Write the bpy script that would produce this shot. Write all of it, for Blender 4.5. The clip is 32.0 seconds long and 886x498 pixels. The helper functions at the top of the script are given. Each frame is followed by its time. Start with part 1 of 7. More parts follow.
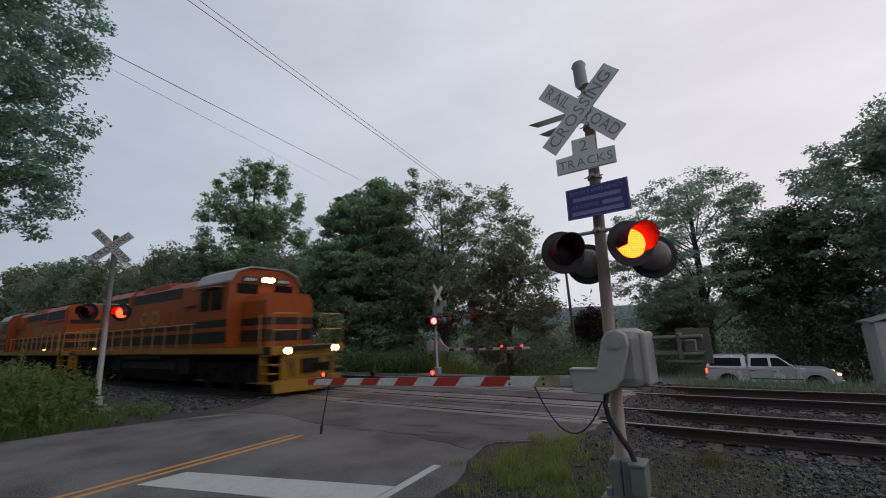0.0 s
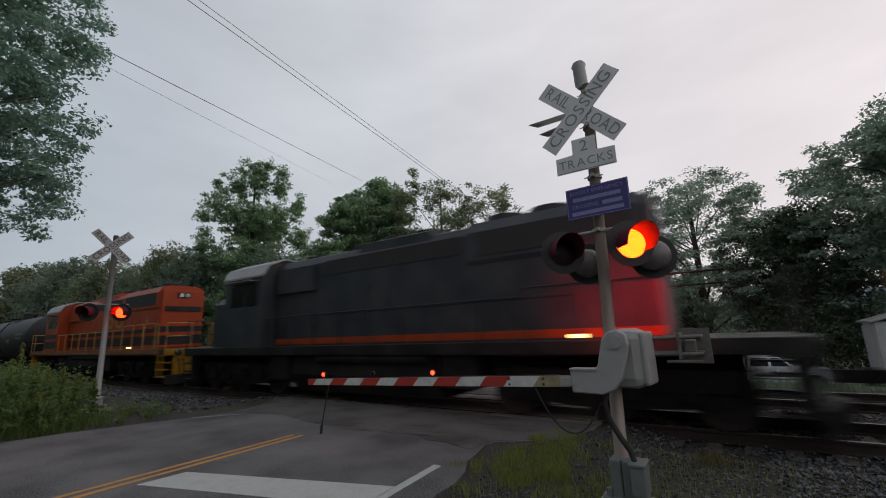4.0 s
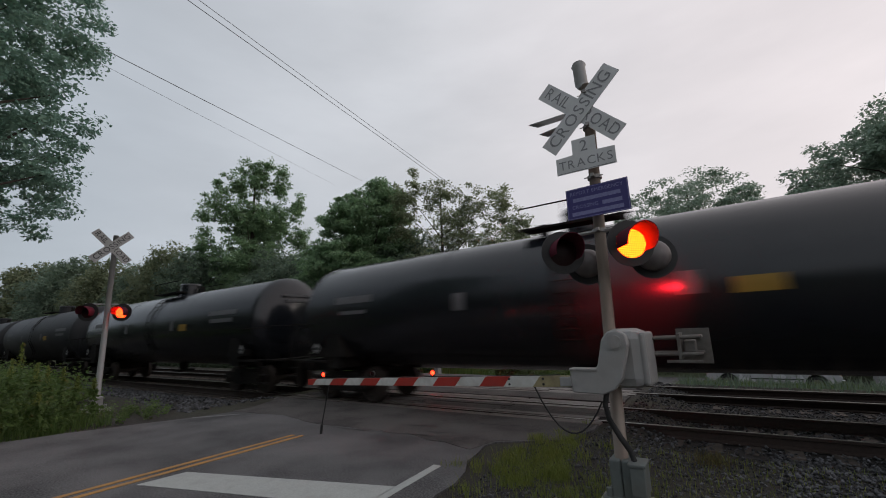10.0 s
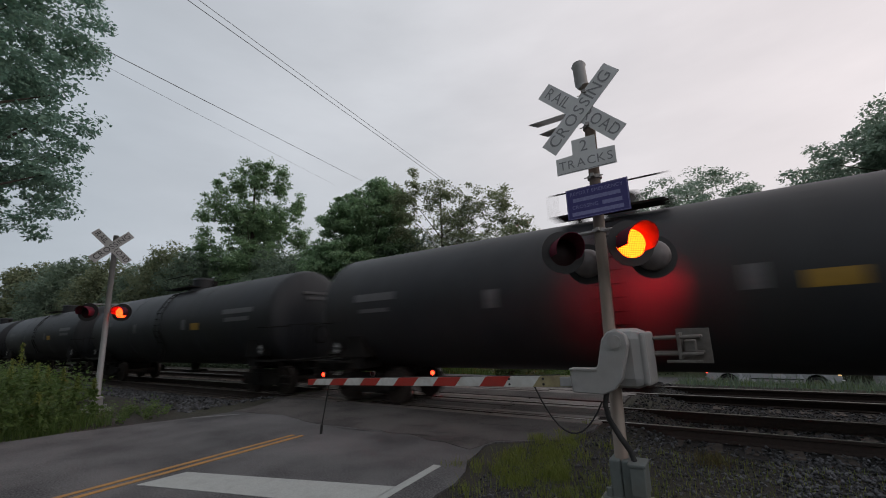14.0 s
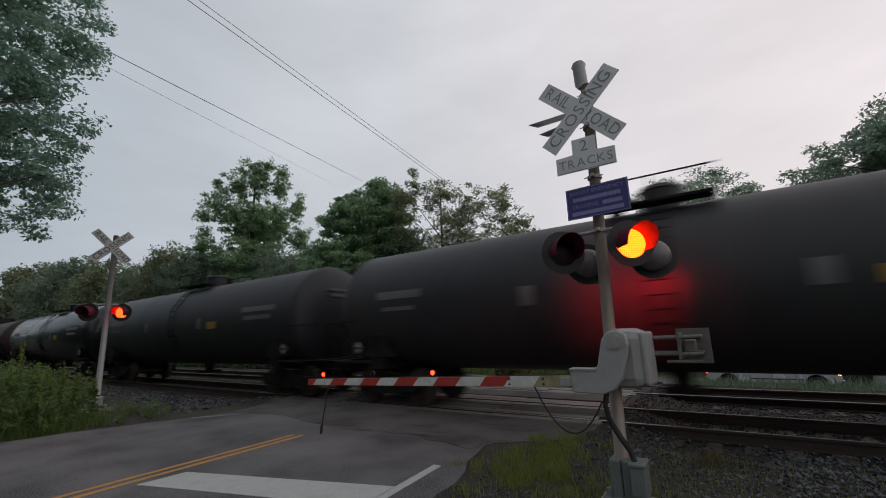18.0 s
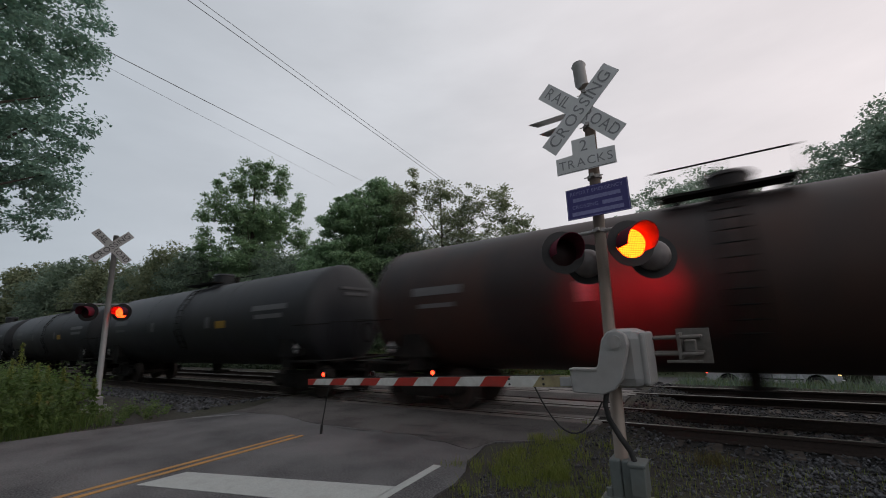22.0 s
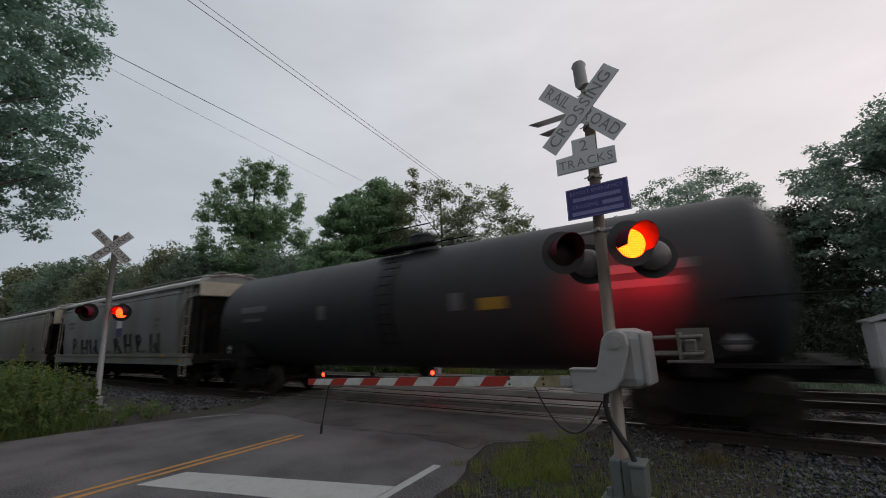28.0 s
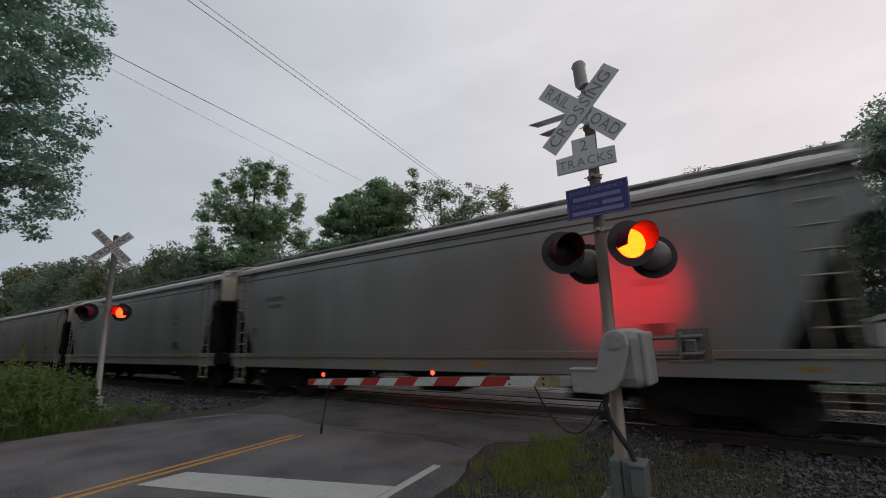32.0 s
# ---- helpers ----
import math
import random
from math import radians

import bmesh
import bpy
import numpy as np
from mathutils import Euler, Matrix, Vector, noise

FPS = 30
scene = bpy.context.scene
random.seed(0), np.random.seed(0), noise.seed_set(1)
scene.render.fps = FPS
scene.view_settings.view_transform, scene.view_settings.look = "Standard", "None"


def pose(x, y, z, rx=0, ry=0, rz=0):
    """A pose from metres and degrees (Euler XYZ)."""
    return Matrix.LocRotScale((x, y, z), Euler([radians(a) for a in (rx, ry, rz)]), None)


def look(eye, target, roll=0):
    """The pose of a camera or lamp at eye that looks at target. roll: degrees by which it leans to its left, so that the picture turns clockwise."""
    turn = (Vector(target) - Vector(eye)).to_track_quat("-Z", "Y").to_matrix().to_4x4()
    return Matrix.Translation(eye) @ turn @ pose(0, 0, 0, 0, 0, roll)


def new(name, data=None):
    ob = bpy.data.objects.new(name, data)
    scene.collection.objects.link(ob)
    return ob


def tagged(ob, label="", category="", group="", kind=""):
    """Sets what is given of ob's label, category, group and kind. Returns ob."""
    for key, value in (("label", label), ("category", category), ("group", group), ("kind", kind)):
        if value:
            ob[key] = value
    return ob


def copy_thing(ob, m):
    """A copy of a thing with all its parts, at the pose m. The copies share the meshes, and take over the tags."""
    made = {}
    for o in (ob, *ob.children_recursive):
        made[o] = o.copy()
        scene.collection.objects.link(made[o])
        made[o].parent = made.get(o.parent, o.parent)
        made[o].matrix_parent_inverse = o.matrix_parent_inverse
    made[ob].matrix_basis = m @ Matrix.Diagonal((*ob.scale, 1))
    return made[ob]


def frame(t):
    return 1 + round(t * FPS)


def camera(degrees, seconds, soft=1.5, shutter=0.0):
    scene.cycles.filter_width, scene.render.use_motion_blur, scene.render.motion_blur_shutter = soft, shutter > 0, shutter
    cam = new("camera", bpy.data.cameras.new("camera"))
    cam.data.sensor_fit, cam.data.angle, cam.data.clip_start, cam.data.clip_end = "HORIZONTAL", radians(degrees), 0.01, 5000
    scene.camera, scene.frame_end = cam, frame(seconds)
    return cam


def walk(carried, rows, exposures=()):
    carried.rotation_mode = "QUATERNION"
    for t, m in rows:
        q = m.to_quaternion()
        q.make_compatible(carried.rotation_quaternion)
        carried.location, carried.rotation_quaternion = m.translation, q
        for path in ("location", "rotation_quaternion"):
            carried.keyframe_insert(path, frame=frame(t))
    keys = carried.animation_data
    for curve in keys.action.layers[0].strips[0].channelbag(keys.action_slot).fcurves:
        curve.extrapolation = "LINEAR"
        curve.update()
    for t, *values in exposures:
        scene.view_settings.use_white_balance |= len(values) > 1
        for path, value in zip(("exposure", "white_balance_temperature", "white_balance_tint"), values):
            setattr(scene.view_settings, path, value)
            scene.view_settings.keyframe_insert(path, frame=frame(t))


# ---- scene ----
cam = camera(94.35, 32.0, soft=1.0, shutter=0.6)
EYE = Vector((0.0, 0.0, 1.847))
YAW, PITCH, ROLL = radians(33.616), radians(11.328), -2.267
AIM = EYE + Vector((-math.sin(YAW) * math.cos(PITCH), math.cos(YAW) * math.cos(PITCH), math.sin(PITCH)))
walk(cam, [(0.0, look(EYE, AIM, ROLL)), (32.0, look(EYE, AIM, ROLL))], exposures=[(0.0, 0.0, 6520, 15), (0.8, 0.0, 6600, 15), (2.0, 0.0, 6850, 14), (32.0, 0.0, 6900, 14)])

# ---- world and light ----
world = bpy.data.worlds.new("dusk_sky")
scene.world = world
world.use_nodes = True
wn, wl = world.node_tree.nodes, world.node_tree.links
wn.clear()
sky = wn.new("ShaderNodeTexSky")
sky.sky_type, sky.sun_disc = "NISHITA", False
SUN_EL, SUN_AZ = radians(7), radians(50)
sky.sun_elevation, sky.sun_rotation = SUN_EL, SUN_AZ
sky.air_density, sky.dust_density, sky.ozone_density = 1.0, 2.0, 1.5
wcoord = wn.new("ShaderNodeTexCoord")
wmap = wn.new("ShaderNodeMapping")
wmap.inputs["Scale"].default_value = (1.0, 1.0, 3.0)
wnoise = wn.new("ShaderNodeTexNoise")
wnoise.inputs["Scale"].default_value, wnoise.inputs["Detail"].default_value = 2.2, 6
wnoise.inputs["Roughness"].default_value = 0.52
wramp = wn.new("ShaderNodeValToRGB")
wramp.color_ramp.elements[0].position, wramp.color_ramp.elements[1].position = 0.4, 0.62
wramp.color_ramp.elements[0].color = (0.89, 0.89, 0.89, 1)
wramp.color_ramp.elements[1].color = (0.97, 0.97, 0.97, 1)
wmix = wn.new("ShaderNodeMix")
wmix.data_type = "RGBA"
wbg = wn.new("ShaderNodeBackground")
wbg.inputs["Strength"].default_value = 0.1
wout = wn.new("ShaderNodeOutputWorld")
wl.new(wcoord.outputs["Generated"], wmap.inputs["Vector"])
wl.new(wmap.outputs["Vector"], wnoise.inputs["Vector"])
wl.new(wnoise.outputs["Fac"], wramp.inputs["Fac"])
wl.new(wramp.outputs["Color"], wmix.inputs["Factor"])
wl.new(sky.outputs["Color"], wmix.inputs["A"])
# the sky is brightest towards the set sun and fades away from it
wdot = wn.new("ShaderNodeVectorMath")
wdot.operation = "DOT_PRODUCT"
wdot.inputs[1].default_value = (math.sin(SUN_AZ), math.cos(SUN_AZ), 0.12)
wfade = wn.new("ShaderNodeMapRange")
wfade.inputs["From Min"].default_value, wfade.inputs["From Max"].default_value = -1.0, 1.0
wtone = wn.new("ShaderNodeValToRGB")
for at, tone in ((0.0, (0.2, 0.25, 0.31, 1)), (0.2, (0.45, 0.53, 0.61, 1)), (0.55, (0.615, 0.67, 0.735, 1)), (0.9, (0.835, 0.82, 0.865, 1))):
    e = wtone.color_ramp.elements.new(at)
    e.color = tone
wtone.color_ramp.elements.remove(wtone.color_ramp.elements[-1])
wtone.color_ramp.elements.remove(wtone.color_ramp.elements[0])
wscale = wn.new("ShaderNodeVectorMath")
wscale.operation = "SCALE"
wscale.inputs["Scale"].default_value = 10.0
# thin uneven cloud
wcmap = wn.new("ShaderNodeMapping")
wcmap.inputs["Scale"].default_value = (2.2, 2.2, 7.0)
wcloud = wn.new("ShaderNodeTexNoise")
wcloud.inputs["Scale"].default_value, wcloud.inputs["Detail"].default_value = 1.3, 5.0
wcr = wn.new("ShaderNodeMapRange")
wcr.inputs["From Min"].default_value, wcr.inputs["From Max"].default_value = 0.36, 0.68
wcr.inputs["To Min"].default_value, wcr.inputs["To Max"].default_value = 9.75, 10.65
wl.new(wcoord.outputs["Generated"], wcmap.inputs["Vector"])
wl.new(wcmap.outputs["Vector"], wcloud.inputs["Vector"])
wl.new(wcloud.outputs["Fac"], wcr.inputs["Value"])
wl.new(wcr.outputs["Result"], wscale.inputs["Scale"])
wl.new(wcoord.outputs["Generated"], wdot.inputs[0])
wl.new(wdot.outputs["Value"], wfade.inputs["Value"])
wl.new(wfade.outputs["Result"], wtone.inputs["Fac"])
wl.new(wtone.outputs["Color"], wscale.inputs[0])
wl.new(wscale.outputs["Vector"], wmix.inputs["B"])
wl.new(wmix.outputs["Result"], wbg.inputs["Color"])
wl.new(wbg.outputs["Background"], wout.inputs["Surface"])

sun_data = bpy.data.lights.new("sun", "SUN")
sun_data.energy, sun_data.angle, sun_data.color = 0.5, radians(25), (1.0, 0.93, 0.88)
sun = new("sun", sun_data)
SUN_DIR = Vector((math.sin(SUN_AZ) * math.cos(SUN_EL), math.cos(SUN_AZ) * math.cos(SUN_EL), math.sin(SUN_EL)))
sun.matrix_world = look(SUN_DIR * 100, (0, 0, 0))


# ---- materials ----
def shader(name, color, rough=0.6, metal=0.0, vary=0.25, scale=6.0, bump=0.15, dirt=None, dirt_amount=0.0, dirt_scale=1.2,
           island=0.0, obj_random=0.0, emit=None, emit_power=0.0, spec=0.5, streak=1.0):
    m = bpy.data.materials.new(name)
    m.use_nodes = True
    nt = m.node_tree
    n, l = nt.nodes, nt.links
    b = n["Principled BSDF"]
    b.inputs["Roughness"].default_value, b.inputs["Metallic"].default_value = rough, metal
    b.inputs["Specular IOR Level"].default_value = spec
    tc = n.new("ShaderNodeTexCoord")
    mp = n.new("ShaderNodeMapping")
    mp.inputs["Scale"].default_value = (1, 1, 1 / streak)
    l.new(tc.outputs["Object"], mp.inputs["Vector"])
    fine = n.new("ShaderNodeTexNoise")
    fine.inputs["Scale"].default_value, fine.inputs["Detail"].default_value = scale, 8
    coarse = n.new("ShaderNodeTexNoise")
    coarse.inputs["Scale"].default_value, coarse.inputs["Detail"].default_value = dirt_scale, 4
    l.new(mp.outputs["Vector"], fine.inputs["Vector"])
    l.new(mp.outputs["Vector"], coarse.inputs["Vector"])
    add = n.new("ShaderNodeMath")
    add.operation = "ADD"
    l.new(fine.outputs["Fac"], add.inputs[0])
    l.new(coarse.outputs["Fac"], add.inputs[1])
    rng = n.new("ShaderNodeMapRange")
    rng.inputs["From Min"].default_value, rng.inputs["From Max"].default_value = 0.6, 1.4
    rng.inputs["To Min"].default_value, rng.inputs["To Max"].default_value = 1 - vary, 1 + vary
    l.new(add.outputs[0], rng.inputs["Value"])
    value = rng.outputs["Result"]
    if island or obj_random:
        src = n.new("ShaderNodeNewGeometry").outputs["Random Per Island"] if island else n.new("ShaderNodeObjectInfo").outputs["Random"]
        r2 = n.new("ShaderNodeMapRange")
        k = island or obj_random
        r2.inputs["To Min"].default_value, r2.inputs["To Max"].default_value = 1 - k, 1 + k
        l.new(src, r2.inputs["Value"])
        mul = n.new("ShaderNodeMath")
        mul.operation = "MULTIPLY"
        l.new(value, mul.inputs[0])
        l.new(r2.outputs["Result"], mul.inputs[1])
        value = mul.outputs[0]
    sc = n.new("ShaderNodeVectorMath")
    sc.operation = "SCALE"
    sc.inputs[0].default_value = color[:3]
    l.new(value, sc.inputs["Scale"])
    out = sc.outputs["Vector"]
    if dirt:
        mr = n.new("ShaderNodeMapRange")
        mr.inputs["From Min"].default_value, mr.inputs["From Max"].default_value = 0.42, 0.68
        mr.inputs["To Max"].default_value = dirt_amount
        l.new(coarse.outputs["Fac"], mr.inputs["Value"])
        mx = n.new("ShaderNodeMix")
        mx.data_type = "RGBA"
        mx.inputs["B"].default_value = (*dirt[:3], 1)
        l.new(mr.outputs["Result"], mx.inputs["Factor"])
        l.new(out, mx.inputs["A"])
        out = mx.outputs["Result"]
    l.new(out, b.inputs["Base Color"])
    rr = n.new("ShaderNodeMapRange")
    rr.inputs["To Min"].default_value, rr.inputs["To Max"].default_value = max(0.02, rough - 0.12), min(1, rough + 0.12)
    l.new(coarse.outputs["Fac"], rr.inputs["Value"])
    l.new(rr.outputs["Result"], b.inputs["Roughness"])
    if bump:
        bp = n.new("ShaderNodeBump")
        bp.inputs["Strength"].default_value, bp.inputs["Distance"].default_value = bump, 0.02
        l.new(fine.outputs["Fac"], bp.inputs["Height"])
        l.new(bp.outputs["Normal"], b.inputs["Normal"])
    if emit:
        b.inputs["Emission Color"].default_value = (*emit, 1)
        b.inputs["Emission Strength"].default_value = emit_power
    return m


def leaf_shader(name, color, tint):
    m = bpy.data.materials.new(name)
    m.use_nodes = True
    nt = m.node_tree
    n, l = nt.nodes, nt.links
    b = n["Principled BSDF"]
    geo = n.new("ShaderNodeNewGeometry")
    tc = n.new("ShaderNodeTexCoord")
    noise_node = n.new("ShaderNodeTexNoise")
    noise_node.inputs["Scale"].default_value = 0.35
    l.new(tc.outputs["Object"], noise_node.inputs["Vector"])
    mx = n.new("ShaderNodeMix")
    mx.data_type = "RGBA"
    mx.inputs["A"].default_value, mx.inputs["B"].default_value = (*color, 1), (*tint, 1)
    ad = n.new("ShaderNodeMath")
    ad.operation = "MULTIPLY"
    l.new(geo.outputs["Random Per Island"], ad.inputs[0])
    l.new(noise_node.outputs["Fac"], ad.inputs[1])
    l.new(ad.outputs[0], mx.inputs["Factor"])
    l.new(mx.outputs["Result"], b.inputs["Base Color"])
    b.inputs["Roughness"].default_value = 0.55
    b.inputs["Specular IOR Level"].default_value = 0.3
    tr = n.new("ShaderNodeBsdfTranslucent")
    l.new(mx.outputs["Result"], tr.inputs["Color"])
    ms = n.new("ShaderNodeMixShader")
    ms.inputs["Fac"].default_value = 0.48
    l.new(b.outputs["BSDF"], ms.inputs[1])
    l.new(tr.outputs["BSDF"], ms.inputs[2])
    l.new(ms.outputs["Shader"], n["Material Output"].inputs["Surface"])
    return m


M = {}
M["asphalt"] = shader("asphalt", (0.102, 0.098, 0.1), 0.85, vary=1.25, scale=42, bump=0.6, dirt=(0.12, 0.115, 0.11), dirt_amount=0.35, dirt_scale=0.7)
M["asphalt_patch"] = shader("asphalt_patch", (0.082, 0.073, 0.07), 0.9, vary=1.25, scale=40, bump=0.6, dirt=(0.085, 0.08, 0.075), dirt_amount=0.6, dirt_scale=0.9)
M["gravel_dirt"] = shader("gravel_dirt", (0.036, 0.03, 0.025), 0.95, vary=0.7, scale=45, bump=1.0, dirt=(0.045, 0.05, 0.026), dirt_amount=0.7, dirt_scale=0.35)
M["grassland"] = shader("grassland", (0.05, 0.07, 0.025), 0.95, vary=0.45, scale=4, bump=0.6, dirt=(0.09, 0.08, 0.055), dirt_amount=0.6, dirt_scale=0.12)
M["ballast"] = shader("ballast", (0.026, 0.024, 0.024), 0.95, vary=0.6, scale=26, bump=1.0, dirt=(0.05, 0.042, 0.038), dirt_amount=0.6, dirt_scale=0.8)
M["stone"] = shader("stone", (0.07, 0.071, 0.077), 0.85, vary=0.35, scale=30, bump=0.4, island=0.95)
M["paint_white_line"] = shader("paint_white_line", (0.43, 0.445, 0.425), 0.8, vary=0.22, scale=60, bump=0.3, dirt=(0.27, 0.27, 0.26), dirt_amount=0.5, dirt_scale=5)
M["paint_faint_line"] = shader("paint_faint_line", (0.24, 0.24, 0.24), 0.85, vary=0.4, scale=50, bump=0.3, dirt=(0.12, 0.12, 0.12), dirt_amount=0.6, dirt_scale=4)
M["paint_yellow_line"] = shader("paint_yellow_line", (0.47, 0.235, 0.06), 0.8, vary=0.22, scale=60, bump=0.2, dirt=(0.14, 0.12, 0.1), dirt_amount=0.55, dirt_scale=5)
M["plank"] = shader("plank", (0.17, 0.145, 0.132), 0.55, vary=0.35, scale=14, bump=0.5, dirt=(0.1, 0.085, 0.078), dirt_amount=0.7, dirt_scale=2, obj_random=0.25)
M["tie"] = shader("tie", (0.075, 0.06, 0.05), 0.9, vary=0.4, scale=16, bump=0.6, dirt=(0.12, 0.1, 0.09), dirt_amount=0.6, dirt_scale=2.5, obj_random=0.4)
M["rail_rust"] = shader("rail_rust", (0.032, 0.021, 0.017), 0.85, 0.1, vary=0.4, scale=20, bump=0.3)
M["rail_head"] = shader("rail_head", (0.24, 0.225, 0.21), 0.32, 0.9, vary=0.2, scale=8, bump=0.05, dirt=(0.22, 0.16, 0.12), dirt_amount=0.35)
M["dull_steel"] = shader("dull_steel", (0.15, 0.14, 0.13), 0.7, 0.2, vary=0.3, scale=14, bump=0.2, dirt=(0.09, 0.07, 0.055), dirt_amount=0.6, dirt_scale=4)
M["galv"] = shader("galv", (0.36, 0.36, 0.36), 0.55, 0.35, vary=0.25, scale=14, bump=0.15, dirt=(0.22, 0.17, 0.14), dirt_amount=0.5, dirt_scale=3, streak=3)
M["pole_paint"] = shader("pole_paint", (0.27, 0.225, 0.19), 0.5, 0.2, vary=0.2, scale=12, bump=0.1, dirt=(0.2, 0.13, 0.1), dirt_amount=0.7, dirt_scale=2.2, streak=3)
M["mech_grey"] = shader("mech_grey", (0.34, 0.335, 0.33), 0.5, 0.0, vary=0.15, scale=12, bump=0.1, dirt=(0.25, 0.23, 0.21), dirt_amount=0.5, dirt_scale=3)
M["box_grey"] = shader("box_grey", (0.15, 0.17, 0.165), 0.6, 0.0, vary=0.2, scale=12, bump=0.15, dirt=(0.12, 0.12, 0.1), dirt_amount=0.6, dirt_scale=4)
M["sign_white"] = shader("sign_white", (0.62, 0.62, 0.62), 0.45, vary=0.1, scale=9, bump=0.03, dirt=(0.42, 0.41, 0.4), dirt_amount=0.5, dirt_scale=4)
# sign white greyed down: the shade on the backlit crossbucks is painted in
M["sign_greyed"] = shader("sign_greyed", (0.4, 0.41, 0.41), 0.55, vary=0.15, scale=9, bump=0.03, dirt=(0.27, 0.26, 0.25), dirt_amount=0.5, dirt_scale=4)
M["sign_ink"] = shader("sign_ink", (0.22, 0.22, 0.23), 0.55, vary=0.25, scale=30, bump=0.02)
M["sign_blue"] = shader("sign_blue", (0.045, 0.037, 0.17), 0.4, vary=0.1, scale=9, bump=0.02)
M["sign_bar"] = shader("sign_bar", (0.2, 0.2, 0.38), 0.5, vary=0.3, scale=40, bump=0.0)
M["black_paint"] = shader("black_paint", (0.018, 0.017, 0.018), 0.55, vary=0.3, scale=12, bump=0.08)
# dark visor paint tinted red, to carry the glow of the lit lens in its colour
M["visor_red_tint"] = shader("visor_red_tint", (0.105, 0.02, 0.034), 0.75, vary=0.2, scale=12, bump=0.05, spec=0.06)
M["lamp_back"] = shader("lamp_back", (0.17, 0.15, 0.15), 0.45, 0.2, vary=0.2, scale=14, bump=0.1, dirt=(0.1, 0.08, 0.07), dirt_amount=0.5, dirt_scale=5)
M["rubber"] = shader("rubber", (0.022, 0.022, 0.022), 0.75, vary=0.3, scale=20, bump=0.1)
M["arm_red"] = shader("arm_red", (0.42, 0.035, 0.025), 0.5, vary=0.15, scale=20, bump=0.05, dirt=(0.25, 0.05, 0.04), dirt_amount=0.5, dirt_scale=6)
M["arm_white"] = shader("arm_white", (0.6, 0.6, 0.58), 0.5, vary=0.12, scale=20, bump=0.05, dirt=(0.36, 0.34, 0.3), dirt_amount=0.6, dirt_scale=6)
# white and red of the far gate arm, darkened in colour as it is backlit
M["arm_white_shaded"] = shader("arm_white_shaded", (0.4, 0.39, 0.38), 0.6, vary=0.15, scale=20, bump=0.05)
M["arm_red_shaded"] = shader("arm_red_shaded", (0.12, 0.03, 0.028), 0.6, vary=0.15, scale=20, bump=0.05)
M["arm_worn"] = shader("arm_worn", (0.34, 0.29, 0.16), 0.6, vary=0.3, scale=20, bump=0.1, dirt=(0.12, 0.09, 0.06), dirt_amount=0.6, dirt_scale=9)
M["lens_dark"] = shader("lens_dark", (0.022, 0.006, 0.007), 0.4, vary=0.2, scale=30, bump=0.1, spec=0.2)
M["bark"] = shader("bark", (0.075, 0.06, 0.05), 0.95, vary=0.5, scale=9, bump=0.9, streak=4)
M["wire"] = shader("wire", (0.14, 0.14, 0.145), 0.6, vary=0.1, bump=0)
M["wood_pole"] = shader("wood_pole", (0.09, 0.075, 0.065), 0.9, vary=0.3, scale=8, bump=0.5, streak=6)
M["concrete"] = shader("concrete", (0.32, 0.31, 0.29), 0.9, vary=0.25, scale=16, bump=0.4)
# train
M["orange"] = shader("orange", (0.345, 0.073, 0.013), 0.42, vary=0.16, scale=3, bump=0.03, dirt=(0.17, 0.05, 0.018), dirt_amount=0.6, dirt_scale=0.9, streak=2.5, spec=0.25)
M["orange_red"] = shader("orange_red", (0.36, 0.052, 0.014), 0.42, vary=0.14, scale=3, bump=0.03, dirt=(0.18, 0.042, 0.018), dirt_amount=0.6, dirt_scale=0.9, streak=2.5, spec=0.25)
M["loco_black"] = shader("loco_black", (0.016, 0.015, 0.016), 0.45, vary=0.3, scale=4, bump=0.05, dirt=(0.05, 0.042, 0.038), dirt_amount=0.6, spec=0.25)
M["loco_yellow"] = shader("loco_yellow", (0.36, 0.18, 0.01), 0.45, vary=0.15, scale=5, bump=0.04, dirt=(0.16, 0.08, 0.025), dirt_amount=0.6)
M["sill_dull"] = shader("sill_dull", (0.24, 0.09, 0.02), 0.55, vary=0.2, scale=5, bump=0.04, dirt=(0.1, 0.05, 0.03), dirt_amount=0.6)
M["loco_slate"] = shader("loco_slate", (0.035, 0.04, 0.047), 0.45, vary=0.2, scale=3, bump=0.04, dirt=(0.07, 0.07, 0.07), dirt_amount=0.5, spec=0.25)
M["loco_grey"] = shader("loco_grey", (0.3, 0.3, 0.31), 0.5, vary=0.15, scale=4, bump=0.04, dirt=(0.2, 0.19, 0.18), dirt_amount=0.5)
M["slate_end"] = shader("slate_end", (0.14, 0.14, 0.147), 0.5, vary=0.15, scale=4, bump=0.04, dirt=(0.1, 0.095, 0.09), dirt_amount=0.5)
M["grille"] = shader("grille", (0.022, 0.02, 0.02), 0.7, vary=0.4, scale=30, bump=0.4)
M["glass"] = shader("glass", (0.008, 0.009, 0.01), 0.12, vary=0.05, bump=0.0, spec=0.35)
M["rail_dim"] = shader("rail_dim", (0.42, 0.24, 0.06), 0.5, vary=0.2, scale=6, bump=0.04)
M["under"] = shader("under", (0.012, 0.011, 0.0105), 0.85, vary=0.4, scale=8, bump=0.3, dirt=(0.028, 0.024, 0.02), dirt_amount=0.6, spec=0.15)
M["wheel"] = shader("wheel", (0.035, 0.027, 0.023), 0.75, 0.2, vary=0.3, scale=8, bump=0.2)
M["tank_black"] = shader("tank_black", (0.028, 0.03, 0.034), 0.5, vary=0.3, scale=2.5, bump=0.04, dirt=(0.032, 0.03, 0.028), dirt_amount=0.6, dirt_scale=0.6, streak=3, spec=0.25)
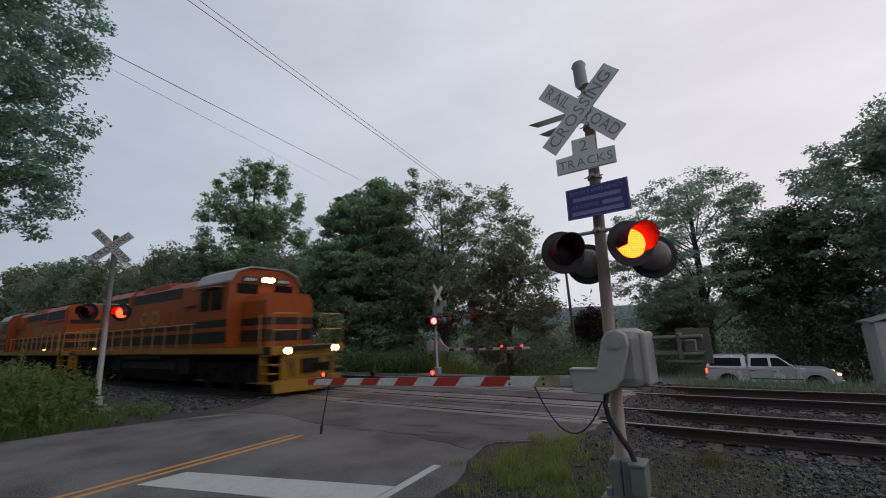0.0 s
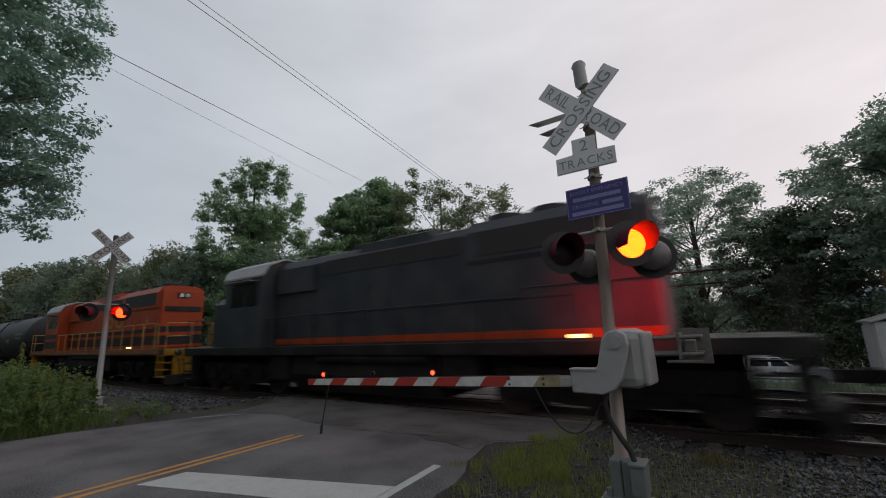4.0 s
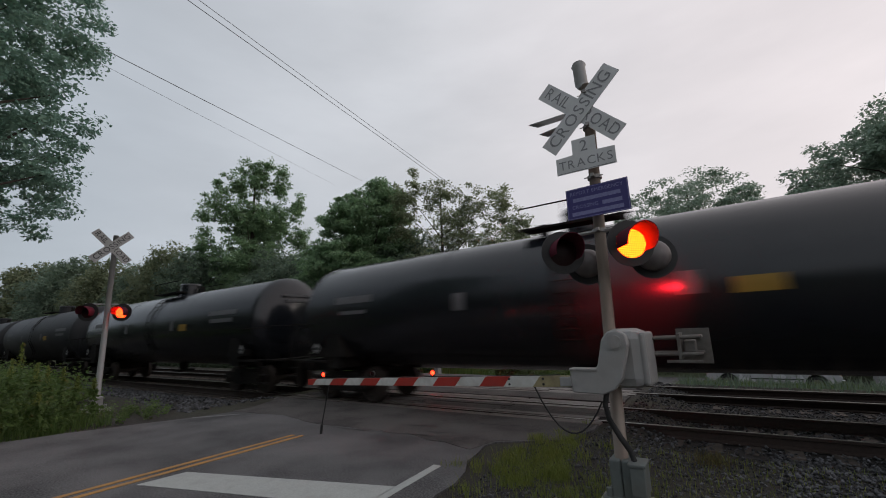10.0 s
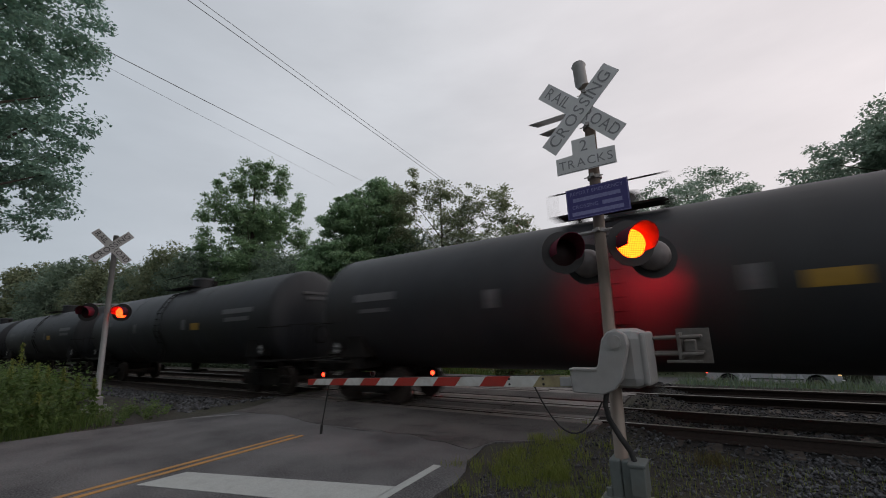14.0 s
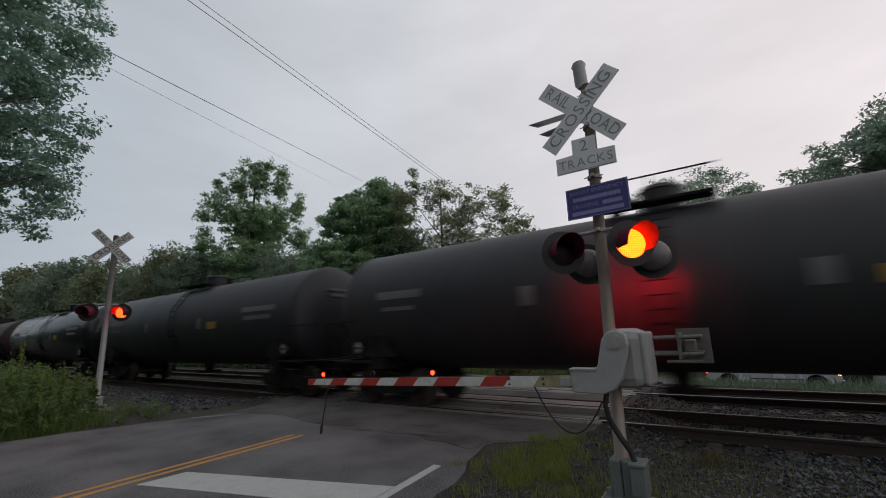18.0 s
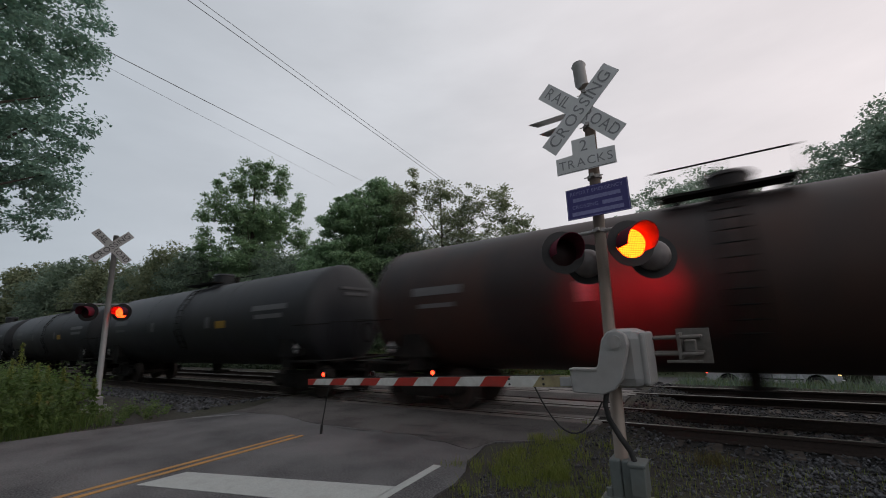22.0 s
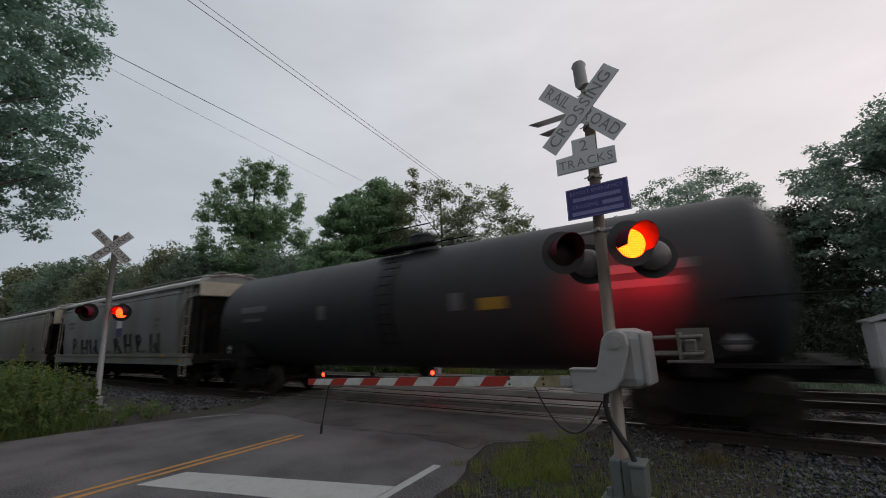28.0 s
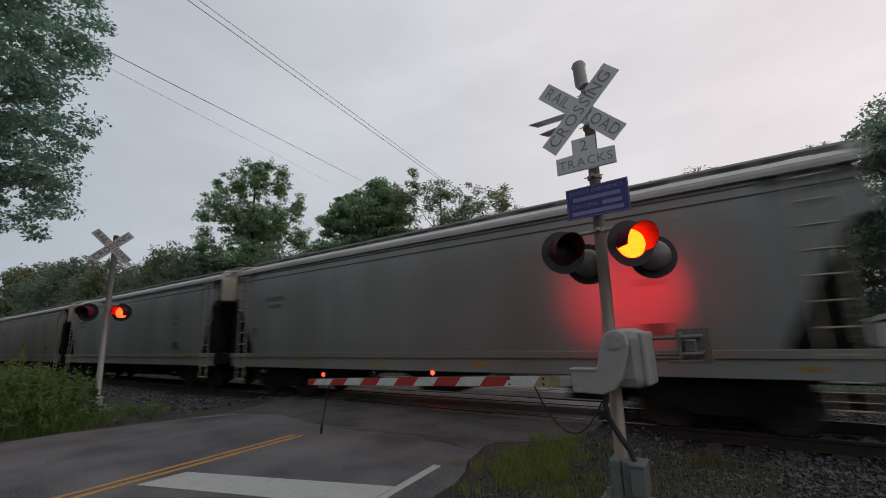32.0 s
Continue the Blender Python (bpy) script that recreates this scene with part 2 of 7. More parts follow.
M["tank_gloss"] = shader("tank_gloss", (0.011, 0.013, 0.017), 0.2, vary=0.25, scale=2.5, bump=0.012, dirt=(0.016, 0.016, 0.017), dirt_amount=0.6, dirt_scale=0.6, streak=3, spec=0.5)
M["tank_brown"] = shader("tank_brown", (0.06, 0.05, 0.045), 0.5, vary=0.25, scale=2.5, bump=0.05, dirt=(0.03, 0.026, 0.024), dirt_amount=0.7, dirt_scale=0.6, streak=3, spec=0.3)
M["tank_rust"] = shader("tank_rust", (0.026, 0.021, 0.021), 0.5, vary=0.3, scale=2.5, bump=0.05, dirt=(0.06, 0.03, 0.022), dirt_amount=0.7, dirt_scale=0.8, streak=3, spec=0.22)
M["hopper_grey"] = shader("hopper_grey", (0.21, 0.218, 0.214), 0.6, vary=0.18, scale=2, bump=0.05, dirt=(0.13, 0.125, 0.11), dirt_amount=0.7, dirt_scale=0.5, streak=4)
M["hopper_tan"] = shader("hopper_tan", (0.18, 0.167, 0.142), 0.6, vary=0.18, scale=2, bump=0.05, dirt=(0.13, 0.115, 0.095), dirt_amount=0.7, dirt_scale=0.5, streak=4)
M["hopper_roof"] = shader("hopper_roof", (0.38, 0.375, 0.36), 0.5, vary=0.15, scale=3, bump=0.05, dirt=(0.24, 0.22, 0.2), dirt_amount=0.6, dirt_scale=1)
M["cream"] = shader("cream", (0.4, 0.36, 0.29), 0.6, vary=0.15, scale=4, bump=0.05, dirt=(0.26, 0.22, 0.17), dirt_amount=0.6, dirt_scale=1.5)
M["mark_white"] = shader("mark_white", (0.62, 0.62, 0.62), 0.6, vary=0.15, scale=8, bump=0.0, dirt=(0.4, 0.4, 0.4), dirt_amount=0.5, dirt_scale=4)
M["mark_dim"] = shader("mark_dim", (0.1, 0.1, 0.104), 0.6, vary=0.3, scale=12, bump=0.0)
M["spray_dark"] = shader("spray_dark", (0.035, 0.04, 0.04), 0.7, vary=0.3, scale=6, bump=0.0)
M["mark_faint"] = shader("mark_faint", (0.11, 0.106, 0.1), 0.7, vary=0.3, scale=9, bump=0.0)
M["mark_pale"] = shader("mark_pale", (0.3, 0.3, 0.3), 0.7, vary=0.3, scale=20, bump=0.0)
M["mark_yellow"] = shader("mark_yellow", (0.3, 0.17, 0.02), 0.5, vary=0.2, scale=8, bump=0.0)
M["headlight"] = shader("headlight", (0.8, 0.8, 0.8), 0.3, emit=(1.0, 0.55, 0.16), emit_power=28, bump=0)
M["marker_light"] = shader("marker_light", (0.8, 0.8, 0.8), 0.3, emit=(1.0, 0.6, 0.2), emit_power=3.5, bump=0)
M["tail_red"] = shader("tail_red", (0.5, 0.02, 0.02), 0.3, emit=(1.0, 0.06, 0.03), emit_power=4, bump=0)
M["truck_silver"] = shader("truck_silver", (0.55, 0.55, 0.6), 0.25, 0.3, vary=0.05, scale=4, bump=0.0)
M["tinted_glass"] = shader("tinted_glass", (0.004, 0.004, 0.005), 0.1, vary=0.05, bump=0.0, spec=0.12)
M["chrome"] = shader("chrome", (0.6, 0.6, 0.6), 0.2, 0.95, vary=0.05, bump=0.0)
M["shed_metal"] = shader("shed_metal", (0.42, 0.42, 0.43), 0.55, 0.1, vary=0.15, scale=6, bump=0.1, dirt=(0.25, 0.22, 0.2), dirt_amount=0.5, dirt_scale=2, streak=3)
M["leaf_near"] = leaf_shader("leaf_near", (0.22, 0.365, 0.3), (0.36, 0.49, 0.35))
M["leaf_mid"] = leaf_shader("leaf_mid", (0.2, 0.33, 0.19), (0.34, 0.45, 0.23))
M["leaf_dark"] = leaf_shader("leaf_dark", (0.15, 0.215, 0.16), (0.27, 0.33, 0.22))
M["leaf_olive"] = leaf_shader("leaf_olive", (0.16, 0.2, 0.12), (0.28, 0.29, 0.16))
M["leaf_pale"] = leaf_shader("leaf_pale", (0.22, 0.27, 0.17), (0.38, 0.4, 0.22))
M["weed_flower"] = leaf_shader("weed_flower", (0.4, 0.42, 0.36), (0.6, 0.6, 0.52))
M["leaf_red"] = leaf_shader("leaf_red", (0.05, 0.035, 0.035), (0.09, 0.055, 0.05))
# leaf_dark at half brightness, so the shade low among the trees is in the colour
M["leaf_shaded"] = leaf_shader("leaf_shaded", (0.075, 0.105, 0.07), (0.14, 0.17, 0.1))
# pale bluish green: the haze over the far trees is mixed into the leaf colour
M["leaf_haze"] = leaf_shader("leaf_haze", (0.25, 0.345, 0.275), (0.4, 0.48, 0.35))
M["dry_grass"] = leaf_shader("dry_grass", (0.12, 0.1, 0.045), (0.26, 0.22, 0.1))
M["grass_blade"] = leaf_shader("grass_blade", (0.15, 0.2, 0.045), (0.42, 0.42, 0.13))
M["weed_leaf"] = leaf_shader("weed_leaf", (0.1, 0.17, 0.05), (0.22, 0.28, 0.085))
# woods on the hills, with the blue of distance painted into the base colour
M["hill_wood_hazed"] = shader("hill_wood_hazed", (0.06, 0.09, 0.14), 0.95, vary=0.3, scale=0.03, bump=0.0, dirt_scale=0.01)


def lens_shader(name, tint, power):
    m = bpy.data.materials.new(name)
    m.use_nodes = True
    n, l = m.node_tree.nodes, m.node_tree.links
    b = n["Principled BSDF"]
    b.inputs["Base Color"].default_value = (0.3, 0.01, 0.01, 1)
    tc = n.new("ShaderNodeTexCoord")
    v = n.new("ShaderNodeTexVoronoi")
    v.inputs["Scale"].default_value = 52
    v.inputs["Randomness"].default_value = 0.0
    mp = n.new("ShaderNodeMapping")
    mp.inputs["Scale"].default_value = (1.0, 0.0, 1.0)
    l.new(tc.outputs["Object"], mp.inputs["Vector"])
    l.new(mp.outputs["Vector"], v.inputs["Vector"])
    r = n.new("ShaderNodeMapRange")
    r.inputs["From Min"].default_value, r.inputs["From Max"].default_value = 0.3, 0.52
    r.inputs["To Min"].default_value, r.inputs["To Max"].default_value = power, power * 0.1
    l.new(v.outputs["Distance"], r.inputs["Value"])
    b.inputs["Emission Color"].default_value = (*tint, 1)
    l.new(r.outputs["Result"], b.inputs["Emission Strength"])
    return m


M["lens_lit"] = lens_shader("lens_lit", (1.0, 0.03, 0.0025), 44.0)
M["lens_lit_side"] = lens_shader("lens_lit_side", (1.0, 0.013, 0.003), 40.0)
M["lens_lit_far"] = lens_shader("lens_lit_far", (1.0, 0.012, 0.006), 30.0)
M["lens_lit_pink"] = lens_shader("lens_lit_pink", (1.0, 0.02, 0.018), 60.0)
M["lens_lit_arm"] = lens_shader("lens_lit_arm", (1.0, 0.01, 0.004), 45.0)
M["lens_lit_back"] = lens_shader("lens_lit_back", (1.0, 0.02, 0.01), 160.0)
M["rear_glow"] = shader("rear_glow", (0.3, 0.01, 0.01), 0.4, emit=(1.0, 0.02, 0.01), emit_power=150, bump=0)
M["lens_lit_road"] = lens_shader("lens_lit_road", (1.0, 0.02, 0.012), 900.0)


# ---- shape helpers ----
def part(name, bm, material, parent, label="", smooth=False):
    me = bpy.data.meshes.new(name)
    bm.to_mesh(me)
    bm.free()
    for m in material if isinstance(material, (list, tuple)) else (material,):
        me.materials.append(m)
    if smooth:
        me.polygons.foreach_set("use_smooth", [True] * len(me.polygons))
    ob = new(name, me)
    if parent:
        ob.parent = parent
    return tagged(ob, label)


def twin(ob, loc=None, parent=None, rot=None):
    o = ob.copy()
    scene.collection.objects.link(o)
    o.parent = parent or ob.parent
    if loc is not None:
        o.location = loc
    if rot is not None:
        o.rotation_euler = rot
    return o


def thing(name, m, label, category, group="", kind=""):
    ob = new(name)
    ob.matrix_world = m
    return tagged(ob, label, category, group, kind)


def box(bm, x0, x1, y0, y1, z0, z1, bevel=0.0, m=None):
    r = bmesh.ops.create_cube(bm, size=1.0)
    vs = r["verts"]
    for v in vs:
        v.co = Vector(((x0 + x1) / 2 + v.co.x * (x1 - x0), (y0 + y1) / 2 + v.co.y * (y1 - y0), (z0 + z1) / 2 + v.co.z * (z1 - z0)))
    if m:
        bmesh.ops.transform(bm, matrix=m, verts=vs)
    if bevel:
        es = list({e for v in vs for e in v.link_edges})
        bmesh.ops.bevel(bm, geom=es, offset=bevel, segments=2, affect="EDGES", profile=0.5)
    return bm


def rod(bm, a, b, r0, r1=None, seg=10):
    a, b = Vector(a), Vector(b)
    d = b - a
    m = Matrix.Translation((a + b) / 2) @ d.to_track_quat("Z", "Y").to_matrix().to_4x4()
    bmesh.ops.create_cone(bm, cap_ends=True, segments=seg, radius1=r0, radius2=r0 if r1 is None else r1, depth=d.length, matrix=m)
    return bm


def tube(bm, pts, radii, seg=8):
    pts = [Vector(p) for p in pts]
    if not isinstance(radii, (list, tuple)):
        radii = [radii] * len(pts)
    rings = []
    for i, p in enumerate(pts):
        d = (pts[min(i + 1, len(pts) - 1)] - pts[max(i - 1, 0)]).normalized()
        side = d.cross(Vector((0, 0, 1)))
        if side.length < 1e-3:
            side = d.cross(Vector((0, 1, 0)))
        side.normalize()
        up = side.cross(d)
        rings.append([bm.verts.new(p + (side * math.cos(k * 2 * math.pi / seg) + up * math.sin(k * 2 * math.pi / seg)) * radii[i]) for k in range(seg)])
    for a, b in zip(rings, rings[1:]):
        for k in range(seg):
            bm.faces.new((a[k], a[(k + 1) % seg], b[(k + 1) % seg], b[k]))
    bm.faces.new(rings[0])
    bm.faces.new(rings[-1][::-1])
    return bm


def ring_arc(bm, r_in, r_out, y0, y1, a0=0.0, a1=360.0, n=28, slant=0.0):
    full = abs(a1 - a0) >= 359.9
    secs = []
    for i in range(n if full else n + 1):
        a = radians(a0 + (a1 - a0) * i / n)
        c, s = math.cos(a), math.sin(a)
        yy = y1 + slant * (1 - s) / 2
        secs.append([bm.verts.new((c * r_in, y0, s * r_in)), bm.verts.new((c * r_out, y0, s * r_out)),
                     bm.verts.new((c * r_out, yy, s * r_out)), bm.verts.new((c * r_in, yy, s * r_in))])
    pairs = list(zip(secs, secs[1:])) + ([(secs[-1], secs[0])] if full else [])
    for p, q in pairs:
        for k in range(4):
            bm.faces.new((p[k], p[(k + 1) % 4], q[(k + 1) % 4], q[k]))
    if not full:
        bm.faces.new(secs[0])
        bm.faces.new(secs[-1][::-1])
    bmesh.ops.recalc_face_normals(bm, faces=bm.faces[:])
    return bm


def profile_x(bm, prof, x0, x1, cap=True):
    """A solid with the closed outline prof, pairs of y and z, from x0 to x1."""
    a = [bm.verts.new((x0, y, z)) for y, z in prof]
    b = [bm.verts.new((x1, y, z)) for y, z in prof]
    n = len(prof)
    for k in range(n):
        bm.faces.new((a[k], a[(k + 1) % n], b[(k + 1) % n], b[k]))
    if cap:
        bm.faces.new(a)
        bm.faces.new(b[::-1])
    bmesh.ops.recalc_face_normals(bm, faces=bm.faces[:])
    return bm


def profile_y(bm, prof, y0, y1):
    a = [bm.verts.new((x, y0, z)) for x, z in prof]
    b = [bm.verts.new((x, y1, z)) for x, z in prof]
    n = len(prof)
    for k in range(n):
        bm.faces.new((a[k], a[(k + 1) % n], b[(k + 1) % n], b[k]))
    bm.faces.new(a)
    bm.faces.new(b[::-1])
    bmesh.ops.recalc_face_normals(bm, faces=bm.faces[:])
    return bm


def B():
    return bmesh.new()


GLYPHS = {}
for ch in "RAILODCSNGTK2EPMY":
    cu = bpy.data.curves.new("glyph", "FONT")
    cu.body, cu.size, cu.extrude, cu.align_x, cu.align_y, cu.resolution_u = ch, 1.0, 1.0, "LEFT", "CENTER", 3
    glyph_ob = new("glyph", cu)
    GLYPHS[ch] = bpy.data.meshes.new_from_object(glyph_ob.evaluated_get(bpy.context.evaluated_depsgraph_get()))
    bpy.data.objects.remove(glyph_ob)


def lettering(name, body, size, m, material, parent, depth=0.002, spacing=1.0):
    """Letters in a row along x about the middle of m, each a part of its own."""
    made, pen = [], 0.0
    for ch in body:
        if ch == " ":
            pen += 0.35 * size
            continue
        me = GLYPHS[ch].copy()
        me.transform(Matrix.Diagonal((size, size, depth, 1)))
        me.name = name
        x0, x1 = min(v.co.x for v in me.vertices), max(v.co.x for v in me.vertices)
        me.transform(Matrix.Translation((pen - x0, 0, 0)))
        pen += (x1 - x0) + 0.13 * size * spacing
        me.materials.clear()
        me.materials.append(material)
        made.append(me)
    wide = pen - 0.13 * size * spacing
    for me in made:
        me.transform(m @ Matrix.Translation((-wide / 2, 0, 0)))
        new(name, me).parent = parent


def mesh_arrays(name, verts, quads, material, parent=None):
    me = bpy.data.meshes.new(name)
    me.vertices.add(len(verts))
    me.vertices.foreach_set("co", np.asarray(verts, dtype=np.float32).ravel())
    k = quads.shape[1]
    me.loops.add(quads.size)
    me.loops.foreach_set("vertex_index", quads.astype(np.int32).ravel())
    me.polygons.add(len(quads))
    me.polygons.foreach_set("loop_start", np.arange(0, quads.size, k, dtype=np.int32))
    me.polygons.foreach_set("loop_total", np.full(len(quads), k, dtype=np.int32))
    me.update(calc_edges=True)
    me.materials.append(material)
    ob = new(name, me)
    if parent:
        ob.parent = parent
    return ob


# ---- ground, road and tracks ----
NEAR_AXIS, FAR_AXIS, GAUGE = 9.625, 13.43, 1.435


def smooth(a, b, v):
    t = min(1.0, max(0.0, (v - a) / (b - a)))
    return t * t * (3 - 2 * t)


def ground_z(x, y):
    z = -0.04
    # the bed dips under and beside the rails, with a ramp up to each side of the crossing
    if x > -7:
        off_road = min(1.0, smooth(-2.0, -0.7, x) + 1 - smooth(-3.2, -2.6, x))
    else:
        off_road = min(1.0, 1 - smooth(-14.0, -12.6, x) + smooth(-12.0, -11.5, x))
    z -= 0.2 * smooth(7.0, 8.0, y) * (1 - smooth(14.9, 15.7, y)) * off_road
    side = smooth(-4.0, -2.2, x)
    z -= (1 - side) * 2.0 * smooth(15.0, 26.0, y) + side * (1.5 * smooth(14.9, 20.5, y) + 0.5 * smooth(20.0, 30.0, y))
    if y < 7:
        z += 0.03 * noise.noise(Vector((x * 0.5, y * 0.5, 0)))
    z += 0.25 * smooth(-13.5, -17.5, x) * (1 - smooth(5.0, 7.0, y))
    return z


def graded(lo, hi, step, far, c0=0.0):
    near_part = list(np.arange(lo, hi + 1e-6, step))
    out, s, v = [], step, hi
    while v < far:
        s *= 1.25
        v += s
        out.append(v)
    neg, s, v = [], step, lo
    while v > -far:
        s *= 1.25
        v -= s
        neg.append(v)
    return neg[::-1] + near_part + out


gx, gy = graded(-20, 12, 0.4, 2600), graded(-4, 34, 0.4, 2600)
gv = np.array([(x, y, ground_z(x, y)) for y in gy for x in gx])
nx = len(gx)
gq = np.array([(j * nx + i, j * nx + i + 1, (j + 1) * nx + i + 1, (j + 1) * nx + i) for j in range(len(gy) - 1) for i in range(nx - 1)])
ground = mesh_arrays("ground", gv, gq, M["grassland"])
ground.data.materials.append(M["gravel_dirt"])
centre = gv[gq].mean(axis=1)
dirt_zone = (centre[:, 1] > -6) & (centre[:, 1] < 17.5) & (centre[:, 0] > -70) & (centre[:, 0] < 60)
ground.data.polygons.foreach_set("material_index", dirt_zone.astype(np.int32))
tagged(ground, "gravelly dirt and rough grass ground beside the tracks", "ground", kind="structure")


def sheet(name, outline, z, thick, material, label, category="road", parent=None):
    bm = B()
    top = [bm.verts.new((x, y, z if not callable(z) else z(x, y))) for x, y in outline]
    f = bm.faces.new(top)
    ext = bmesh.ops.extrude_face_region(bm, geom=[f])
    for v in ext["geom"]:
        if isinstance(v, bmesh.types.BMVert):
            v.co.z -= thick
    bmesh.ops.recalc_face_normals(bm, faces=bm.faces[:])
    ob = part(name, bm, material, parent)
    if not parent:
        tagged(ob, label, category, kind="structure")
    return ob


rnd = random.Random(4)


def ragged(pts, step=0.35, amp=0.05):
    """A line through pts with small uneven breaks, as a broken road edge has."""
    out = []
    for (x0, y0), (x1, y1) in zip(pts, pts[1:]):
        n = max(1, int(math.hypot(x1 - x0, y1 - y0) / step))
        for k in range(n):
            t = k / n
            out.append((x0 + (x1 - x0) * t + rnd.uniform(-amp, amp), y0 + (y1 - y0) * t + rnd.uniform(-amp, amp)))
    return out + [pts[-1]]


right_edge = ragged([(-2.6, -30), (-2.75, 2.5), (-3.05, 4.6), (-3.45, 5.9), (-3.5, 6.6), (-2.9, 6.9), (-2.35, 7.3), (-2.25, 8.45)])
left_edge = ragged([(-12.2, 8.45), (-11.7, 7.9), (-11.0, 6.9), (-11.1, 5.6), (-11.4, 4.95), (-12.2, 3.2), (-12.4, 2.3), (-14.5, 1.2), (-20, 0.4), (-60, 0.2), (-60, -6.5), (-14, -6.5), (-11, -10), (-10.6, -30)], 0.45, 0.06)
road = sheet("road", right_edge + left_edge, 0.0, 0.12, M["asphalt"], "worn grey asphalt road leading up to the crossing")
patch_line = ragged([(-3.6, 5.95), (-5.2, 6.35), (-7.2, 6.2), (-9.3, 6.5), (-11.05, 6.3)], 0.3, 0.08)
road_patch = sheet("road_patch", [(-3.5, 6.6), (-2.95, 6.95), (-2.4, 7.3), (-2.3, 8.42), (-12.1, 8.42), (-11.6, 7.8), (-11.1, 6.9)] + patch_line[::-1], 0.006, 0.05, M["asphalt_patch"], "dark cracked asphalt patch before the rails")
far_z = lambda x, y: ground_z(x, y) + 0.05 if y > 15.2 else 0.0
far_road = B()
rows_y = [15.31, 15.6, 16, 17, 18, 20, 22, 24, 26]
prev = None
for yy in rows_y:
    c = -7.0 + 0.004 * (yy - 15) ** 2 * 0.4
    pair = [far_road.verts.new((c + dx, yy, far_z(c + dx, yy))) for dx in (-5.0, -2.5, 0, 2.5, 5.0)]
    if prev:
        for k in range(4):
            far_road.faces.new((prev[k], prev[k + 1], pair[k + 1], pair[k]))
    prev = pair
far_road_ob = part("far_road", far_road, M["asphalt"], None)
tagged(far_road_ob, "grey asphalt road falling away beyond the tracks", "road", kind="structure")
side_road = B()
prev = None
for xx in range(-6, 62, 2):
    yc0 = 31.6
    pair = [side_road.verts.new((xx, yc0 + dy, ground_z(xx, yc0 + dy) + 0.03)) for dy in (-3, -1, 1, 3)]
    if prev:
        for k in range(3):
            side_road.faces.new((prev[k], prev[k + 1], pair[k + 1], pair[k]))
    prev = pair
tagged(part("side_road", side_road, M["asphalt"], None), "asphalt side road behind the tracks under the trees", "road", kind="structure")

# painted lines
lines = thing("road_markings", Matrix(), "worn yellow centre lines and white stop bar on the asphalt", "road marking", kind="structure")


def stripe(name, pts, material):
    bm = B()
    bm.faces.new([bm.verts.new((x, y, 0.007)) for x, y in pts])
    ext = bmesh.ops.extrude_face_region(bm, geom=bm.faces[:])
    for v in ext["geom"]:
        if isinstance(v, bmesh.types.BMVert):
            v.co.z -= 0.005
    bmesh.ops.recalc_face_normals(bm, faces=bm.faces[:])
    return part(name, bm, material, lines)


def wavy(x0, y0, x1, y1, w):
    a = [(x0 + (x1 - x0) * k / 10 + rnd.uniform(-0.008, 0.008), y0 + (y1 - y0) * k / 10) for k in range(11)]
    return [(x - w / 2, y) for x, y in a] + [(x + w / 2, y) for x, y in a[::-1]]


stripe("yellow_line", wavy(-6.97, -25, -6.97, 5.4, 0.1), M["paint_yellow_line"])
stripe("yellow_line", wavy(-7.19, -25, -7.19, 5.35, 0.1), M["paint_yellow_line"])
stripe("edge_line", [(-3.55, 3.01), (-3.43, 3.01), (-3.56, 5.1), (-3.69, 5.1)], M["paint_white_line"])
stripe("edge_line", [(-3.0, -25), (-2.9, -25), (-3.43, 3.0), (-3.55, 3.0)], M["paint_white_line"])
stripe("stop_bar", [(-6.78, 2.62), (-3.57, 3.58), (-3.62, 4.2), (-6.72, 3.22)], M["paint_white_line"])
stripe("edge_line", [(-11.15, 5.35), (-10.4, 6.15), (-10.45, 6.19), (-11.2, 5.4)], M["paint_faint_line"])

# cracks in the asphalt, narrow dark grooves with broken edges
cracks = B()
for x0, y0, x1, y1, w in ((-5.9, 6.9, -4.9, 7.05, 0.05), (-5.0, 6.6, -4.3, 6.75, 0.04), (-7.4, 6.05, -3.9, 6.5, 0.03), (-4.6, 7.6, -3.4, 7.75, 0.06), (-8.6, 7.7, -7.2, 7.5, 0.04), (-9.5, 2.0, -9.1, 6.0, 0.015), (-10.4, 7.2, -8.8, 7.9, 0.03)):
    n = 14
    top, bot = [], []
    for k in range(n + 1):
        t = k / n
        wob = rnd.uniform(-0.05, 0.05)
        hw = w * (0.25 + rnd.random()) * min(1, 4 * t + 0.1, 4 * (1 - t) + 0.1) / 2
        x, y = x0 + (x1 - x0) * t, y0 + (y1 - y0) * t + wob
        top.append(cracks.verts.new((x, y + hw, 0.0105)))
        bot.append(cracks.verts.new((x, y - hw, 0.0105)))
    for k in range(n):
        cracks.faces.new((bot[k], bot[k + 1], top[k + 1], top[k]))
tagged(part("asphalt_cracks", cracks, M["rubber"], lines), kind="stuff")


def rail_profile(yc0):
    h = 0.0
    pts = [(-0.07, -0.17), (0.07, -0.17), (0.07, -0.155), (0.012, -0.135), (0.01, -0.05), (0.036, -0.038), (0.036, -0.006), (0.026, 0.0),
           (-0.026, 0.0), (-0.036, -0.006), (-0.036, -0.038), (-0.01, -0.05), (-0.012, -0.135), (-0.07, -0.155)]
    return [(yc0 + y, h + z * 1.2) for y, z in pts]


